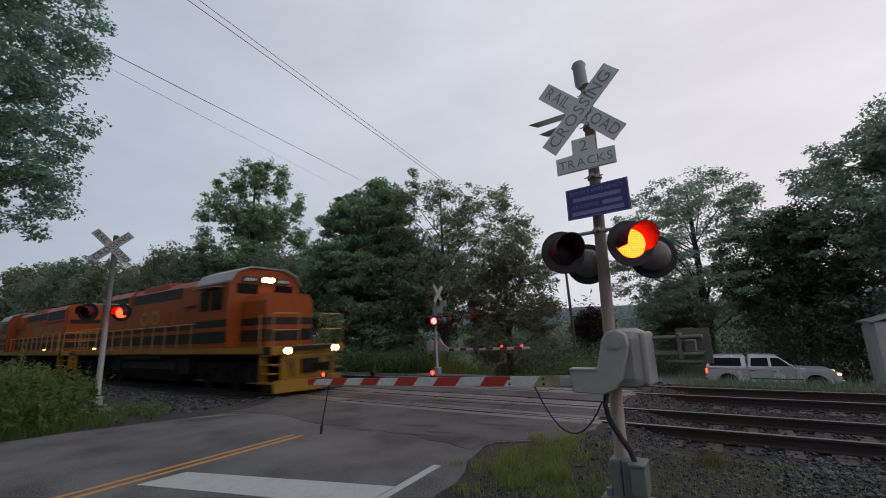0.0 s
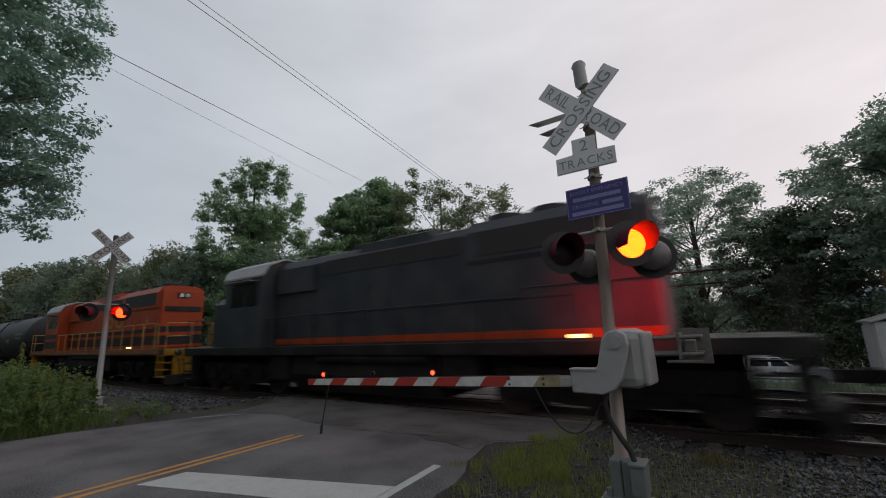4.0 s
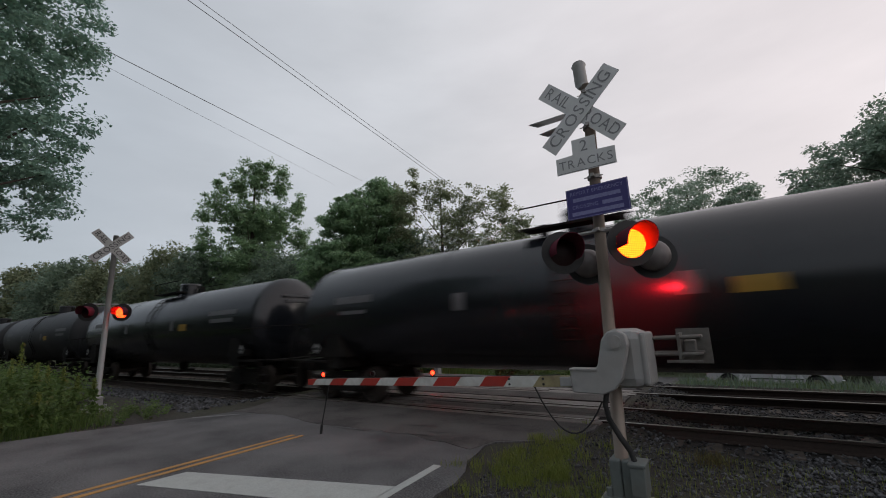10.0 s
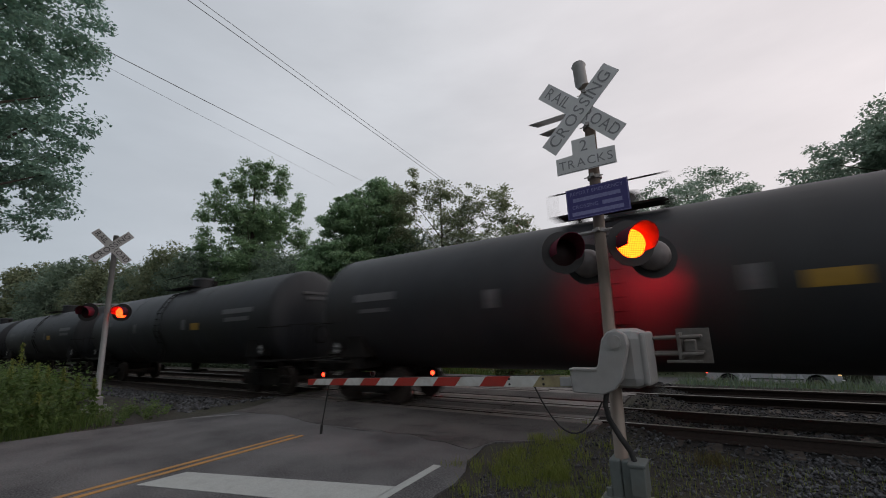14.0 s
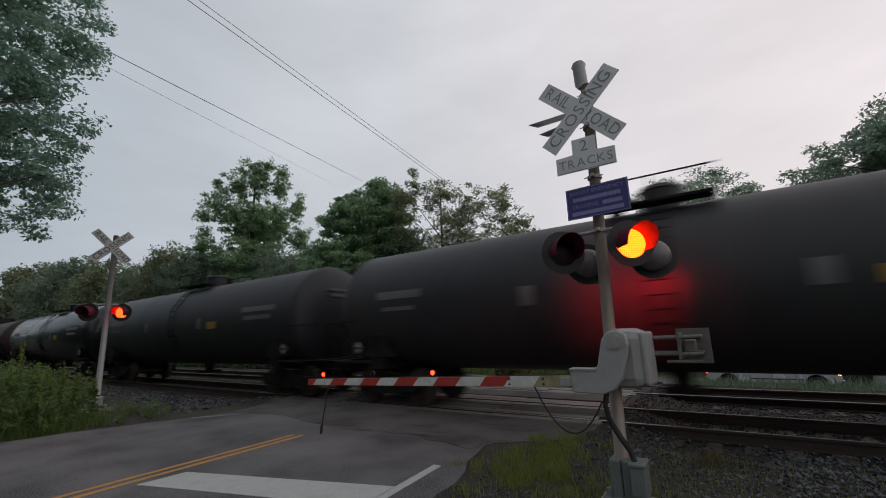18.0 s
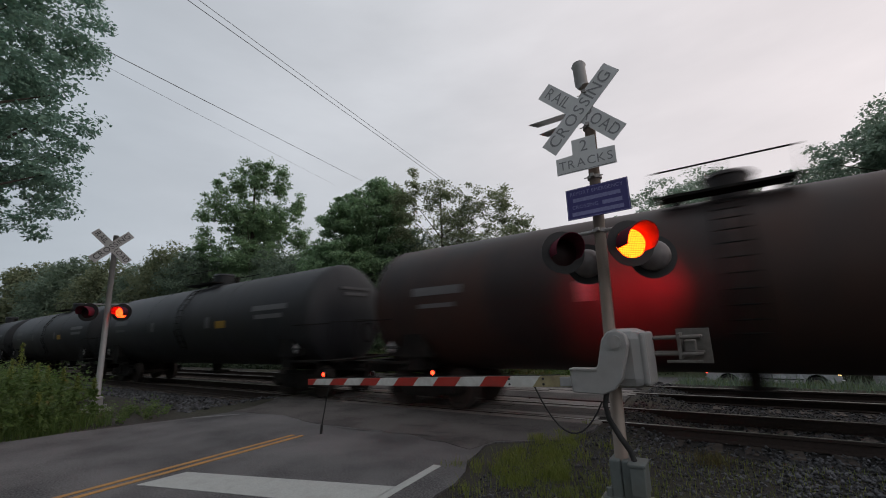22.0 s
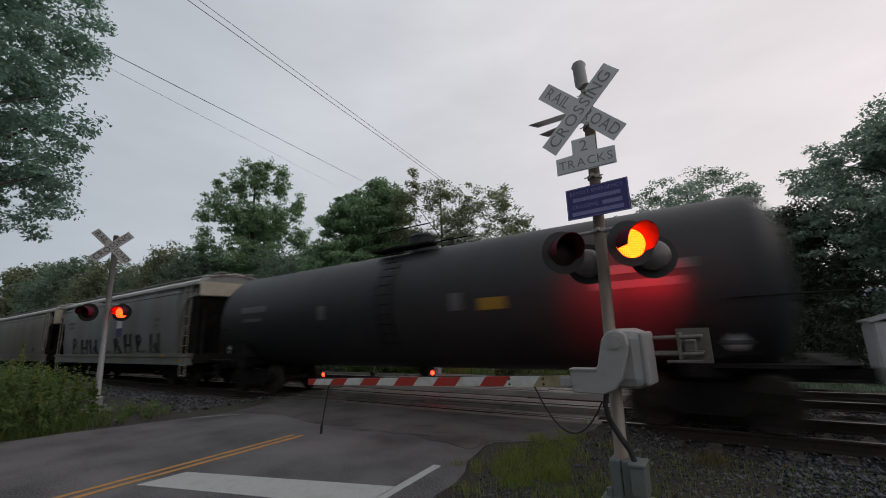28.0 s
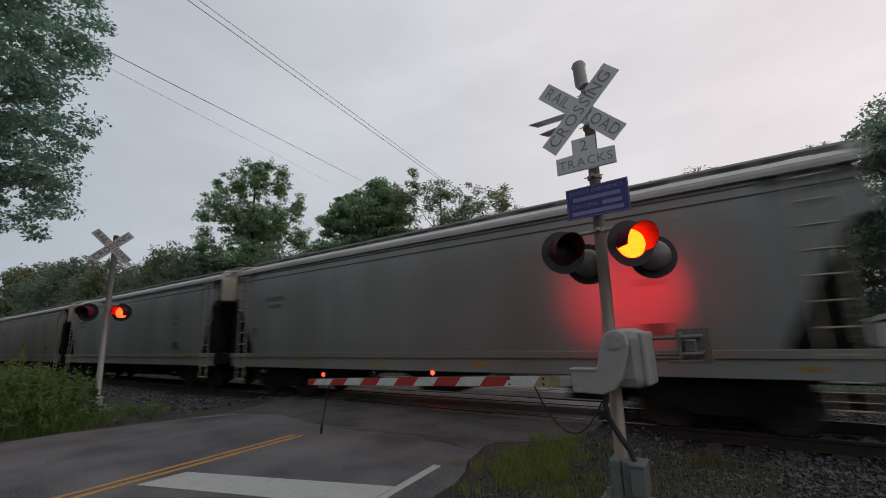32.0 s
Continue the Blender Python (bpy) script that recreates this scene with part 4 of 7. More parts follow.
def tank_car(label, body, band=None, long_marks=0, placards=True, R=1.65):
    """A tank wagon of 18.3 m with stub sills, top platform and ladders."""
    ob = thing("tank_wagon", Matrix(), label, "tank wagon", "train")
    zc, half = (2.53 if R > 1.6 else 2.45), 7.75
    bm = B()
    seg, rings = 40, []
    prof = [(-half - 0.55, 0.02)] + [(-half - 0.55 * math.cos(radians(a)), R * math.sin(radians(a))) for a in (12, 25, 40, 55, 70, 82)] + [(-half, R), (half, R)]
    prof += [(half + 0.55 * math.cos(radians(a)), R * math.sin(radians(a))) for a in (82, 70, 55, 40, 25, 12)] + [(half + 0.55, 0.02)]
    for x, r in prof:
        rings.append([bm.verts.new((x, r * math.cos(2 * math.pi * k / seg), zc + r * math.sin(2 * math.pi * k / seg))) for k in range(seg)])
    for a, b in zip(rings, rings[1:]):
        for k in range(seg):
            bm.faces.new((a[k], a[(k + 1) % seg], b[(k + 1) % seg], b[k]))
    bm.faces.new(rings[0][::-1])
    bm.faces.new(rings[-1])
    bmesh.ops.recalc_face_normals(bm, faces=bm.faces[:])
    part("tank", bm, body, ob, smooth=True)
    # weld seams and bands round the tank
    for x in (-half + 0.05, -3.1, 3.1, half - 0.05):
        wb = ring_arc(B(), R - 0.02, R + 0.006, -0.03, 0.03, n=40)
        bmesh.ops.rotate(wb, verts=wb.verts[:], cent=(0, 0, 0), matrix=Matrix.Rotation(radians(90), 3, "Z"))
        bmesh.ops.translate(wb, verts=wb.verts[:], vec=(x, 0, zc))
        part("weld_seam", wb, body, ob)
    if band:
        wb = ring_arc(B(), R - 0.02, R + 0.004, -0.85, 0.85, n=40)
        bmesh.ops.rotate(wb, verts=wb.verts[:], cent=(0, 0, 0), matrix=Matrix.Rotation(radians(90), 3, "Z"))
        bmesh.ops.translate(wb, verts=wb.verts[:], vec=(0, 0, zc))
        part("spill_band", wb, band, ob, "dark band of spilled product")
    # stub sills, bolsters, end platforms
    for sg in (-1, 1):
        b = B()
        box(b, min(sg * 5.6, sg * 8.9), max(sg * 5.6, sg * 8.9), -0.33, 0.33, 0.78, 1.08)
        box(b, min(sg * 6.5, sg * 7.0), max(sg * 6.5, sg * 7.0), -1.45, 1.45, 0.95, 1.3)
        profile_y(b, [(sg * 6.3, 1.25), (sg * 7.2, 1.25), (sg * 7.0, 1.9), (sg * 6.5, 1.9)], -1.48, 1.48)
        part("bolster", b, M["under"], ob)
        p = B()
        box(p, min(sg * 8.3, sg * 8.75), max(sg * 8.3, sg * 8.75), -1.5, 1.5, 1.1, 1.15)
        for s in (-1, 1):
            box(p, min(sg * 6.9, sg * 8.75), max(sg * 6.9, sg * 8.75), min(s * 1.3, s * 1.5), max(s * 1.3, s * 1.5), 1.1, 1.16)
            for k in range(3):
                box(p, min(sg * 8.3, sg * 8.7), max(sg * 8.3, sg * 8.7), min(s * 1.35, s * 1.5), max(s * 1.35, s * 1.5), 0.42 + 0.25 * k, 0.45 + 0.25 * k)
            box(p, min(sg * 8.28, sg * 8.31), max(sg * 8.28, sg * 8.31), min(s * 1.35, s * 1.5), max(s * 1.35, s * 1.5), 0.4, 1.12)
        part("end_platform", p, M["under"], ob)
        for s in (-1, 1):
            part("end_handrail", tube(B(), [(sg * 8.72, s * 1.45, 1.15), (sg * 8.72, s * 1.45, 2.25), (sg * 8.72, s * 0.5, 2.25), (sg * 8.72, s * 0.5, 1.15)], 0.02, 6), M["under"], ob)
            part("corner_rail", tube(B(), [(sg * 8.7, s * 1.47, 2.2), (sg * 7.3, s * 1.66, 2.2)], 0.018, 6), M["under"], ob)
        if sg < 0:
            wb = ring_arc(B(), 0.24, 0.28, -0.02, 0.02, n=20)
            bmesh.ops.rotate(wb, verts=wb.verts[:], cent=(0, 0, 0), matrix=Matrix.Rotation(radians(90), 3, "Z"))
            bmesh.ops.translate(wb, verts=wb.verts[:], vec=(sg * 8.8, -0.9, 1.9))
            part("brake_wheel", wb, M["under"], ob)
        coupler(ob, sg * 9.15, sg, M["under"])
        bogie(ob, sg * 6.75, 2, 1.78)
    # top platform with manway, valves and railing
    top = zc + R
    pl = B()
    for s in (-1, 1):
        box(pl, -1.1, 1.1, min(s * 0.55, s * 1.0), max(s * 0.55, s * 1.0), top - 0.02, top + 0.03)
    part("top_platform", pl, M["under"], ob)
    mw = B()
    rod(mw, (0.1, 0, top - 0.1), (0.1, 0, top + 0.42), 0.42, 0.42, 20)
    rod(mw, (0.1, 0, top + 0.42), (0.1, 0, top + 0.5), 0.46, 0.4, 20)
    part("manway", mw, body, ob)
    part("valve", rod(B(), (1.0, 0.1, top - 0.1), (1.0, 0.1, top + 0.3), 0.13, 0.1, 10), M["under"], ob)
    part("valve", rod(B(), (-0.8, -0.1, top - 0.1), (-0.8, -0.1, top + 0.26), 0.16, 0.14, 10), M["under"], ob)
    for s in (-1, 1):
        rl = B()
        tube(rl, [(-1.1, s * 1.02, top - 0.02), (-1.1, s * 1.02, top + 0.5), (1.1, s * 1.02, top + 0.5), (1.1, s * 1.02, top - 0.02)], 0.018, 6)
        tube(rl, [(0, s * 1.02, top - 0.02), (0, s * 1.02, top + 0.5)], 0.014, 6)
        part("top_railing", rl, M["under"], ob)
    for s in (-1, 1):
        ld = B()
        for x in (-0.22, 0.22):
            pts = [(x, s * (R * math.cos(radians(a)) + 0.09), zc + R * math.sin(radians(a)) + 0.04) for a in (-38, -10, 20, 45, 55)]
            tube(ld, [(x, s * 1.5, 1.0)] + pts, 0.02, 6)
        for k in range(11):
            a = -35 + 8.8 * k
            yy, zz = s * (R * math.cos(radians(a)) + 0.09), zc + R * math.sin(radians(a)) + 0.04
            rod(ld, (-0.22, yy, zz), (0.22, yy, zz), 0.014, None, 6)
        part("ladder", ld, M["under"], ob)
        # lettering that cannot be read, and plates
        def side_plate(x0, x1, z0, z1, mat, name):
            b = B()
            n = 4
            va = []
            for k in range(n + 1):
                z = z0 + (z1 - z0) * k / n
                yy = s * (math.sqrt(max(0.01, (R + 0.007) ** 2 - (z - zc) ** 2)))
                va.append((b.verts.new((x0, yy, z)), b.verts.new((x1, yy, z)), b.verts.new((x0, yy - s * 0.005, z)), b.verts.new((x1, yy - s * 0.005, z))))
            for p, q2 in zip(va, va[1:]):
                b.faces.new((p[0], p[1], q2[1], q2[0]))
                b.faces.new((p[2], p[3], q2[3], q2[2]))
            bmesh.ops.recalc_face_normals(b, faces=b.faces[:])
            part(name, b, mat, ob)
        side_plate(5.0, 6.9, 2.75, 2.92, M["mark_dim"], "marking")
        side_plate(5.2, 6.7, 2.48, 2.62, M["mark_dim"], "marking")
        side_plate(-6.6, -5.2, 2.7, 2.9, M["mark_dim"], "marking")
        side_plate(-6.4, -5.4, 2.4, 2.5, M["mark_dim"], "marking")
        side_plate(-2.6, -2.3, 2.3, 2.7, M["mark_dim"], "marking")
        side_plate(2.0, 2.3, 2.3, 2.7, M["mark_dim"], "marking")
        if placards:
            side_plate(2.75, 3.4, 2.27, 2.53, M["mark_yellow"], "yellow_plate")
        if long_marks:
            for k in range(6):
                x0 = -7.2 + 0.6 * k
                side_plate(x0, x0 + 0.5, 2.82, 3.3, M["mark_white"], "name_block")
        for x in (-7.4, 7.3):
            pb = B()
            rod(pb, (x, s * 1.52, 1.5), (x, s * 1.535, 1.5), 0.15, 0.15, 4)
            placard = part("placard", pb, M["mark_pale"], ob)
            part("placard_band", box(B(), x - 0.13, x + 0.13, min(s * 1.536, s * 1.54), max(s * 1.536, s * 1.54), 1.46, 1.53), M["spray_dark"], placard)
        part("bracket", box(B(), 7.1, 7.5, min(s * 1.3, s * 1.5), max(s * 1.3, s * 1.5), 1.3, 1.5), M["under"], ob)
        part("bracket", box(B(), -7.6, -7.2, min(s * 1.3, s * 1.5), max(s * 1.3, s * 1.5), 1.3, 1.5), M["under"], ob)
    ev = B()
    box(ev, 8.25, 8.29, -0.5, 0.5, 3.1, 3.2)
    box(ev, 8.2, 8.26, -0.6, 0.6, 3.3, 3.38)
    part("end_marking", ev, M["mark_dim"], ob)
    bo = B()
    rod(bo, (0, 0, 0.55), (0, 0, 1.1), 0.16, 0.22, 12)
    box(bo, -0.35, 0.35, -0.35, 0.35, 0.5, 0.6)
    part("bottom_outlet", bo, M["under"], ob)
    return ob


def hopper_car(label, body, end_mat, graffiti=False, x_end=8.85):
    """A covered hopper, 2 * x_end long over its roof: curved sides, sloped ends with ladder cages, roof hatches."""
    ob = thing("hopper_wagon", Matrix(), label, "hopper wagon", "train")
    curve = np.polyfit((1.35, 2.2, 3.0, 3.7, 4.2), (-1.5, -1.58, -1.6, -1.55, -1.4), 4)
    side = [(float(np.polyval(curve, z)), float(z)) for z in np.linspace(1.35, 4.2, 16)]
    prof = side + [(-0.9, 4.42), (0, 4.5), (0.9, 4.42)] + [(-y, z) for y, z in side[::-1]] + [(0.9, 1.1), (-0.9, 1.1)]
    bm = B()
    half = x_end - 0.1
    rings = []
    # the side sheets end in a tall arch over each bogie, on the plain wagons in a straight slope
    low = 3.64 if graffiti else 3.3
    arc = [(0.0, 3.32), (0.22, 3.25), (0.42, 3.0), (0.62, 2.62), (0.85, 2.2), (1.08, 1.75), (1.22, 1.45), (1.24, 0.0)]
    if graffiti:
        arc = [(0.0, 3.62), (0.5, 3.58), (0.8, 3.42), (1.06, 3.12), (1.27, 2.65), (1.4, 2.1), (1.47, 1.6), (1.48, 0.0)]
    secs = [(d - x_end, lift) for d, lift in arc] + [(x_end - d, lift) for d, lift in arc[::-1]]
    n = len(prof)
    for x, lift in secs:
        rings.append([bm.verts.new((x, y * (0.96 if lift else 1), max(z, lift) if lift else z)) for y, z in prof])
    for a, b in zip(rings, rings[1:]):
        for k in range(n):
            bm.faces.new((a[k], a[(k + 1) % n], b[(k + 1) % n], b[k]))
    bm.faces.new(rings[0])
    bm.faces.new(rings[-1][::-1])
    bmesh.ops.remove_doubles(bm, verts=bm.verts[:], dist=0.001)
    bmesh.ops.recalc_face_normals(bm, faces=bm.faces[:])
    part("body", bm, body, ob)
    roof = profile_x(B(), [(-1.44, 4.16), (-1.42, 4.24), (-0.9, 4.46), (0, 4.54), (0.9, 4.46), (1.42, 4.24), (1.44, 4.16), (0.9, 4.4), (0, 4.48), (-0.9, 4.4)], -x_end, x_end)
    part("roof", roof, M["hopper_roof"], ob, "pale weathered roof sheet")
    for s in (-1, 1):
        part("top_chord", box(B(), -x_end, x_end, min(s * 1.42, s * 1.52), max(s * 1.42, s * 1.52), 4.08, 4.17, 0.01), M["hopper_roof"], ob)
        part("side_sill", box(B(), -half - 0.1, half + 0.1, min(s * 1.44, s * 1.56), max(s * 1.44, s * 1.56), 1.24, 1.38, 0.012), M["hopper_tan"], ob)
        part("side_skirt", box(B(), -half - 0.05, half + 0.05, min(s * 1.45, s * 1.52), max(s * 1.45, s * 1.52), 0.94, 1.238, 0.01), body, ob)
        # end cage: ladder, posts, slope brace
        for sg in (-1, 1):
            c = B()
            for xx in (half - 0.25, half + 0.05):
                box(c, min(sg * xx, sg * (xx + 0.06)), max(sg * xx, sg * (xx + 0.06)), min(s * 1.4, s * 1.48), max(s * 1.4, s * 1.48), 1.3, 4.05)
            part("corner_post", c, M["under"], ob)
            lad = B()
            for xx in (half - 0.75, half - 0.3):
                rod(lad, (sg * xx, s * 1.55, 0.5), (sg * xx, s * 1.55, 4.2), 0.02, None, 6)
            for k in range(10):
                rod(lad, (sg * (half - 0.75), s * 1.55, 0.55 + 0.38 * k), (sg * (half - 0.3), s * 1.55, 0.55 + 0.38 * k), 0.014, None, 6)
            part("ladder", lad, end_mat, ob)
    for sg in (-1, 1):
        part("end_panel", box(B(), min(sg * (x_end + 0.004), sg * (x_end + 0.05)), max(sg * (x_end + 0.004), sg * (x_end + 0.05)), -1.42, 1.42, low, 4.2, 0.02), end_mat, ob)
        part("roof_hoop", tube(B(), [(sg * (x_end + 0.03), -1.45, 4.1), (sg * (x_end + 0.03), -1.3, 4.4), (sg * (x_end + 0.03), 0, 4.6), (sg * (x_end + 0.03), 1.3, 4.4), (sg * (x_end + 0.03), 1.45, 4.1)], 0.045, 6), M["hopper_roof"], ob)
        # sloped floor sheet and brake gear under the roof end
        # the sheet would be body-coloured; underframe black stands in for the shade on it
        part("slope_sheet", profile_y(B(), [(sg * (x_end - 0.2), low - 0.04), (sg * (x_end - 0.32), low - 0.04), (sg * (x_end - 1.6), 1.2), (sg * (x_end - 1.3), 1.2)], -1.36, 1.36), M["under"], ob)
        for y in (-1.0, 0.0, 1.0):
            part("end_post", box(B(), min(sg * (x_end - 0.5), sg * (x_end - 0.4)), max(sg * (x_end - 0.5), sg * (x_end - 0.4)), y - 0.07, y + 0.07, 1.16, low - 0.14), M["under"], ob)
        part("draft_web", box(B(), min(sg * (x_end - 1.5), sg * (x_end - 0.35)), max(sg * (x_end - 1.5), sg * (x_end - 0.35)), -0.3, 0.3, 1.16, 2.5, 0.02), M["under"], ob)
        part("brake_cylinder", rod(B(), (sg * (x_end - 1.3), -0.95, 1.5), (sg * (x_end - 0.6), -0.95, 1.5), 0.2, 0.17, 14), M["under"], ob)
        part("air_tank", rod(B(), (sg * (x_end - 1.6), 0.55, 1.45), (sg * (x_end - 0.6), 0.55, 1.45), 0.24, None, 14), M["under"], ob)
        lad = B()
        for y in (0.75, 1.2):
            rod(lad, (sg * (half + 0.12), y, 0.6), (sg * (half + 0.12), y, 4.4), 0.02, None, 6)
        for k in range(10):
            rod(lad, (sg * (half + 0.12), 0.75, 0.7 + 0.38 * k), (sg * (half + 0.12), 1.2, 0.7 + 0.38 * k), 0.014, None, 6)
        part("end_ladder", lad, end_mat, ob)
        pf = B()
        box(pf, min(sg * (half - 2.2), sg * (half + 0.15)), max(sg * (half - 2.2), sg * (half + 0.15)), -1.5, 1.5, 1.06, 1.16)
        box(pf, min(sg * (half - 2.2), sg * (half + 0.2)), max(sg * (half - 2.2), sg * (half + 0.2)), -0.35, 0.35, 0.75, 1.06)
        box(pf, min(sg * (half + 0.1), sg * (half + 0.18)), max(sg * (half + 0.1), sg * (half + 0.18)), -1.5, 1.5, 1.0, 1.35)
        part("end_sill", pf, M["under"], ob)
        coupler(ob, sg * (half + 0.78), sg, M["under"])
        bogie(ob, sg * (half - 2.1), 2, 1.78)
    walkb = B()
    for s in (-1, 1):
        box(walkb, -x_end - 0.2, x_end + 0.2, min(s * 0.45, s * 0.75), max(s * 0.45, s * 0.75), 4.6, 4.64)
    for k in range(15):
        x = -x_end + 2 * x_end * k / 14
        box(walkb, x - 0.03, x + 0.03, -0.75, 0.75, 4.5, 4.6)
    part("running_board", walkb, M["galv"], ob)
    for k in range(8):
        x = -x_end + 1.2 + (2 * x_end - 2.4) * k / 7
        part("hatch", box(B(), x - 0.55, x + 0.55, -0.4, 0.4, 4.5, 4.63, 0.03), M["hopper_roof"], ob)
    for x in (-3.9, 0.0, 3.9):
        hb = B()
        vs = [(-1.5, -1.45, 1.3), (1.5, -1.45, 1.3), (1.5, 1.45, 1.3), (-1.5, 1.45, 1.3), (-0.5, -0.5, 0.45), (0.5, -0.5, 0.45), (0.5, 0.5, 0.45), (-0.5, 0.5, 0.45)]
        v = [hb.verts.new((x + a, b, c)) for a, b, c in vs]
        for f in ((0, 1, 5, 4), (1, 2, 6, 5), (2, 3, 7, 6), (3, 0, 4, 7), (4, 5, 6, 7), (0, 3, 2, 1)):
            hb.faces.new([v[i] for i in f])
        box(hb, x - 0.6, x + 0.6, -0.7, 0.7, 0.38, 0.5)
        part("discharge_chute", hb, M["under"], ob)
    for s in (-1, 1):
        for x0, x1, z0, z1 in ((5.0, 5.55, 2.75, 2.9), (5.0, 5.45, 2.5, 2.62), (-6.2, -5.2, 3.0, 3.15), (-6.0, -5.3, 2.78, 2.9), (-6.9, -6.6, 1.9, 2.2)):
            plates(ob, "marking", [(x0, x1, z0, z1)], s * 1.6, M["mark_faint"], s, 0.006)
        plates(ob, "reflector", [(x, x + 0.4, 1.06, 1.14) for x in (-7.5, -4.5, -1.5, 1.5, 4.5, 7.0)], s * 1.522, M["mark_yellow"], s, 0.004)
        plates(ob, "notice_box", [(half - 3.1, half - 2.65, 1.6, 1.84)], s * 1.555, M["spray_dark"], s, 0.012)
        plates(ob, "orange_plate", [(half - 2.5, half - 2.15, 1.26, 1.37)], s * 1.562, M["mark_yellow"], s, 0.004)
        for zs in (3.8, 3.98):
            plates(ob, "roof_seam", [(-x_end + 0.05, x_end - 0.05, zs, zs + 0.025)], -s * float(np.polyval(curve, zs)) - s * 0.006, M["spray_dark"], s, 0.014)
        if graffiti:
            # sprayed strokes that cannot be read, as flat bands on the curved side
            g = random.Random(8)

            def skin(z):
                return s * (0.012 - float(np.polyval(curve, z)))

            def band(pts, w0, w1, mat):
                b = B()
                n = len(pts) - 1
                rows = []
                for k, (px, pz) in enumerate(pts):
                    qx, qz = pts[min(n, k + 1)]
                    ox, oz = pts[max(0, k - 1)]
                    d = math.hypot(qx - ox, qz - oz) + 1e-6
                    w = w0 + (w1 - w0) * k / n
                    nx, nz = -(qz - oz) / d * w, (qx - ox) / d * w
                    rows.append([b.verts.new((px + sg2 * nx, skin(pz), pz + sg2 * nz)) for sg2 in (-1, 1)])
                for r0, r1 in zip(rows, rows[1:]):
                    b.faces.new((r0[0], r0[1], r1[1], r1[0]))
                bmesh.ops.solidify(b, geom=b.faces[:], thickness=0.003)
                part("spray_paint", b, mat, ob)

            x = -5.2
            while x < 5.2:
                w, h = g.uniform(0.85, 1.3), g.uniform(0.72, 0.88)
                z0 = 1.4 + g.uniform(-0.03, 0.06)
                lean = g.uniform(-0.15, 0.2)
                kind = g.choice((0, 1, 2, 3))
                dark = M["spray_dark"]
                band([(x, z0), (x + lean * 0.5 + 0.03, z0 + h * 0.5), (x + lean, z0 + h)], 0.08, g.uniform(0.12, 0.26), dark)
                if kind in (0, 1):
                    arc = [(x + lean + w * 0.45 * math.sin(a), z0 + h * 0.72 + h * 0.26 * math.cos(a)) for a in (0, 0.8, 1.6, 2.4, 3.1)]
                    band(arc, 0.05, 0.13, dark)
                if kind in (1, 2):
                    band([(x + w * 0.35, z0 + h * 0.45), (x + w * 0.6, z0 + h * 0.2), (x + w * 0.85, z0)], 0.14, 0.05, dark)
                if kind in (2, 3):
                    band([(x + w * 0.75, z0 + h * 0.05), (x + w * 0.72 + lean, z0 + h * 0.55), (x + w * 0.68 + lean, z0 + h)], 0.04, 0.16, dark)
                if kind == 3:
                    band([(x + 0.1, z0 + h * 0.4), (x + w * 0.7, z0 + h * 0.45)], 0.05, 0.07, dark)
                band([(x + 0.16, z0 + h * 0.08), (x + w * 0.5, z0 + h * 0.02), (x + w * 0.8, z0 + h * 0.1)], 0.03, 0.05, M["mark_dim"])
                x += w + g.uniform(0.25, 0.5)
            plates(ob, "notice_plate", [(0.9, 1.5, 2.6, 3.0)], s * 1.6, M["mark_white"], s, 0.006)
            plates(ob, "blue_plate", [(0.9, 1.5, 2.2, 2.6)], s * 1.596, M["sign_blue"], s, 0.012)
    return ob


V0, ACC = 13.616, 0.011


def run_of(x0):
    """Rows that carry a wagon, whose middle is at x0 at the start, along the near track."""
    return [(t, pose(x0 + V0 * t + ACC * t * t, NEAR_AXIS, 0)) for t in (0, 4, 8, 12, 16, 20, 24, 28, 32)]


def run_back(x0):
    return [(t, pose(x0 + V0 * t + ACC * t * t, NEAR_AXIS, 0, 0, 0, 180)) for t in (0, 4, 8, 12, 16, 20, 24, 28, 32)]


TRAIN = []
loco_a = locomotive("orange and black freight locomotive with lit headlights, cab leading", M["orange"], M["orange"], lit=True)
TRAIN.append((loco_a, run_of(-21.6)))
loco_b = locomotive("orange and black freight locomotive running with its long hood first", M["orange"], M["orange"])
TRAIN.append((loco_b, run_back(-42.5)))
loco_c = locomotive("dark slate locomotive with a grey end and orange stripe", M["loco_slate"], M["slate_end"], stripes=False, sill_mat=M["loco_black"], rail_mat=M["loco_black"])
TRAIN.append((loco_c, run_back(-63.05)))
loco_d = locomotive("red-orange and black freight locomotive ahead of the tank wagons", M["orange_red"], M["orange_red"], rail_mat=M["rail_dim"], stripe_mat=M["sill_dull"], badge_x=-2.5)
loco_d.scale = (1.06, 1.0, 1.0)
TRAIN.append((loco_d, run_back(-84.3)))

car_a = tank_car("black tank wagon with faded markings", M["tank_black"])
car_b = tank_car("brown-grey tank wagon with a dark spill band", M["tank_brown"], band=M["tank_black"], placards=False, R=1.58)
car_g = tank_car("glossy black tank wagon with yellow plates", M["tank_gloss"], R=1.58)
car_p = tank_car("black tank wagon with white name blocks", M["tank_gloss"], long_marks=1)
car_r = tank_car("rusty black tank wagon", M["tank_rust"])
joints = (-94.3, -112.2, -130.4, -149.2, -167.6, -185.3, -203.6, -222.0, -240.4, -258.6, -276.3, -295.3, -313.8, -332.3, -350.2, -368.8, -387.6, -406.5)
kinds = [car_a, car_b, car_g, car_g, car_a, car_a, car_a, car_a, car_a, car_a, car_p, car_r, car_a, car_a, car_a, car_a, car_a]
used = set()
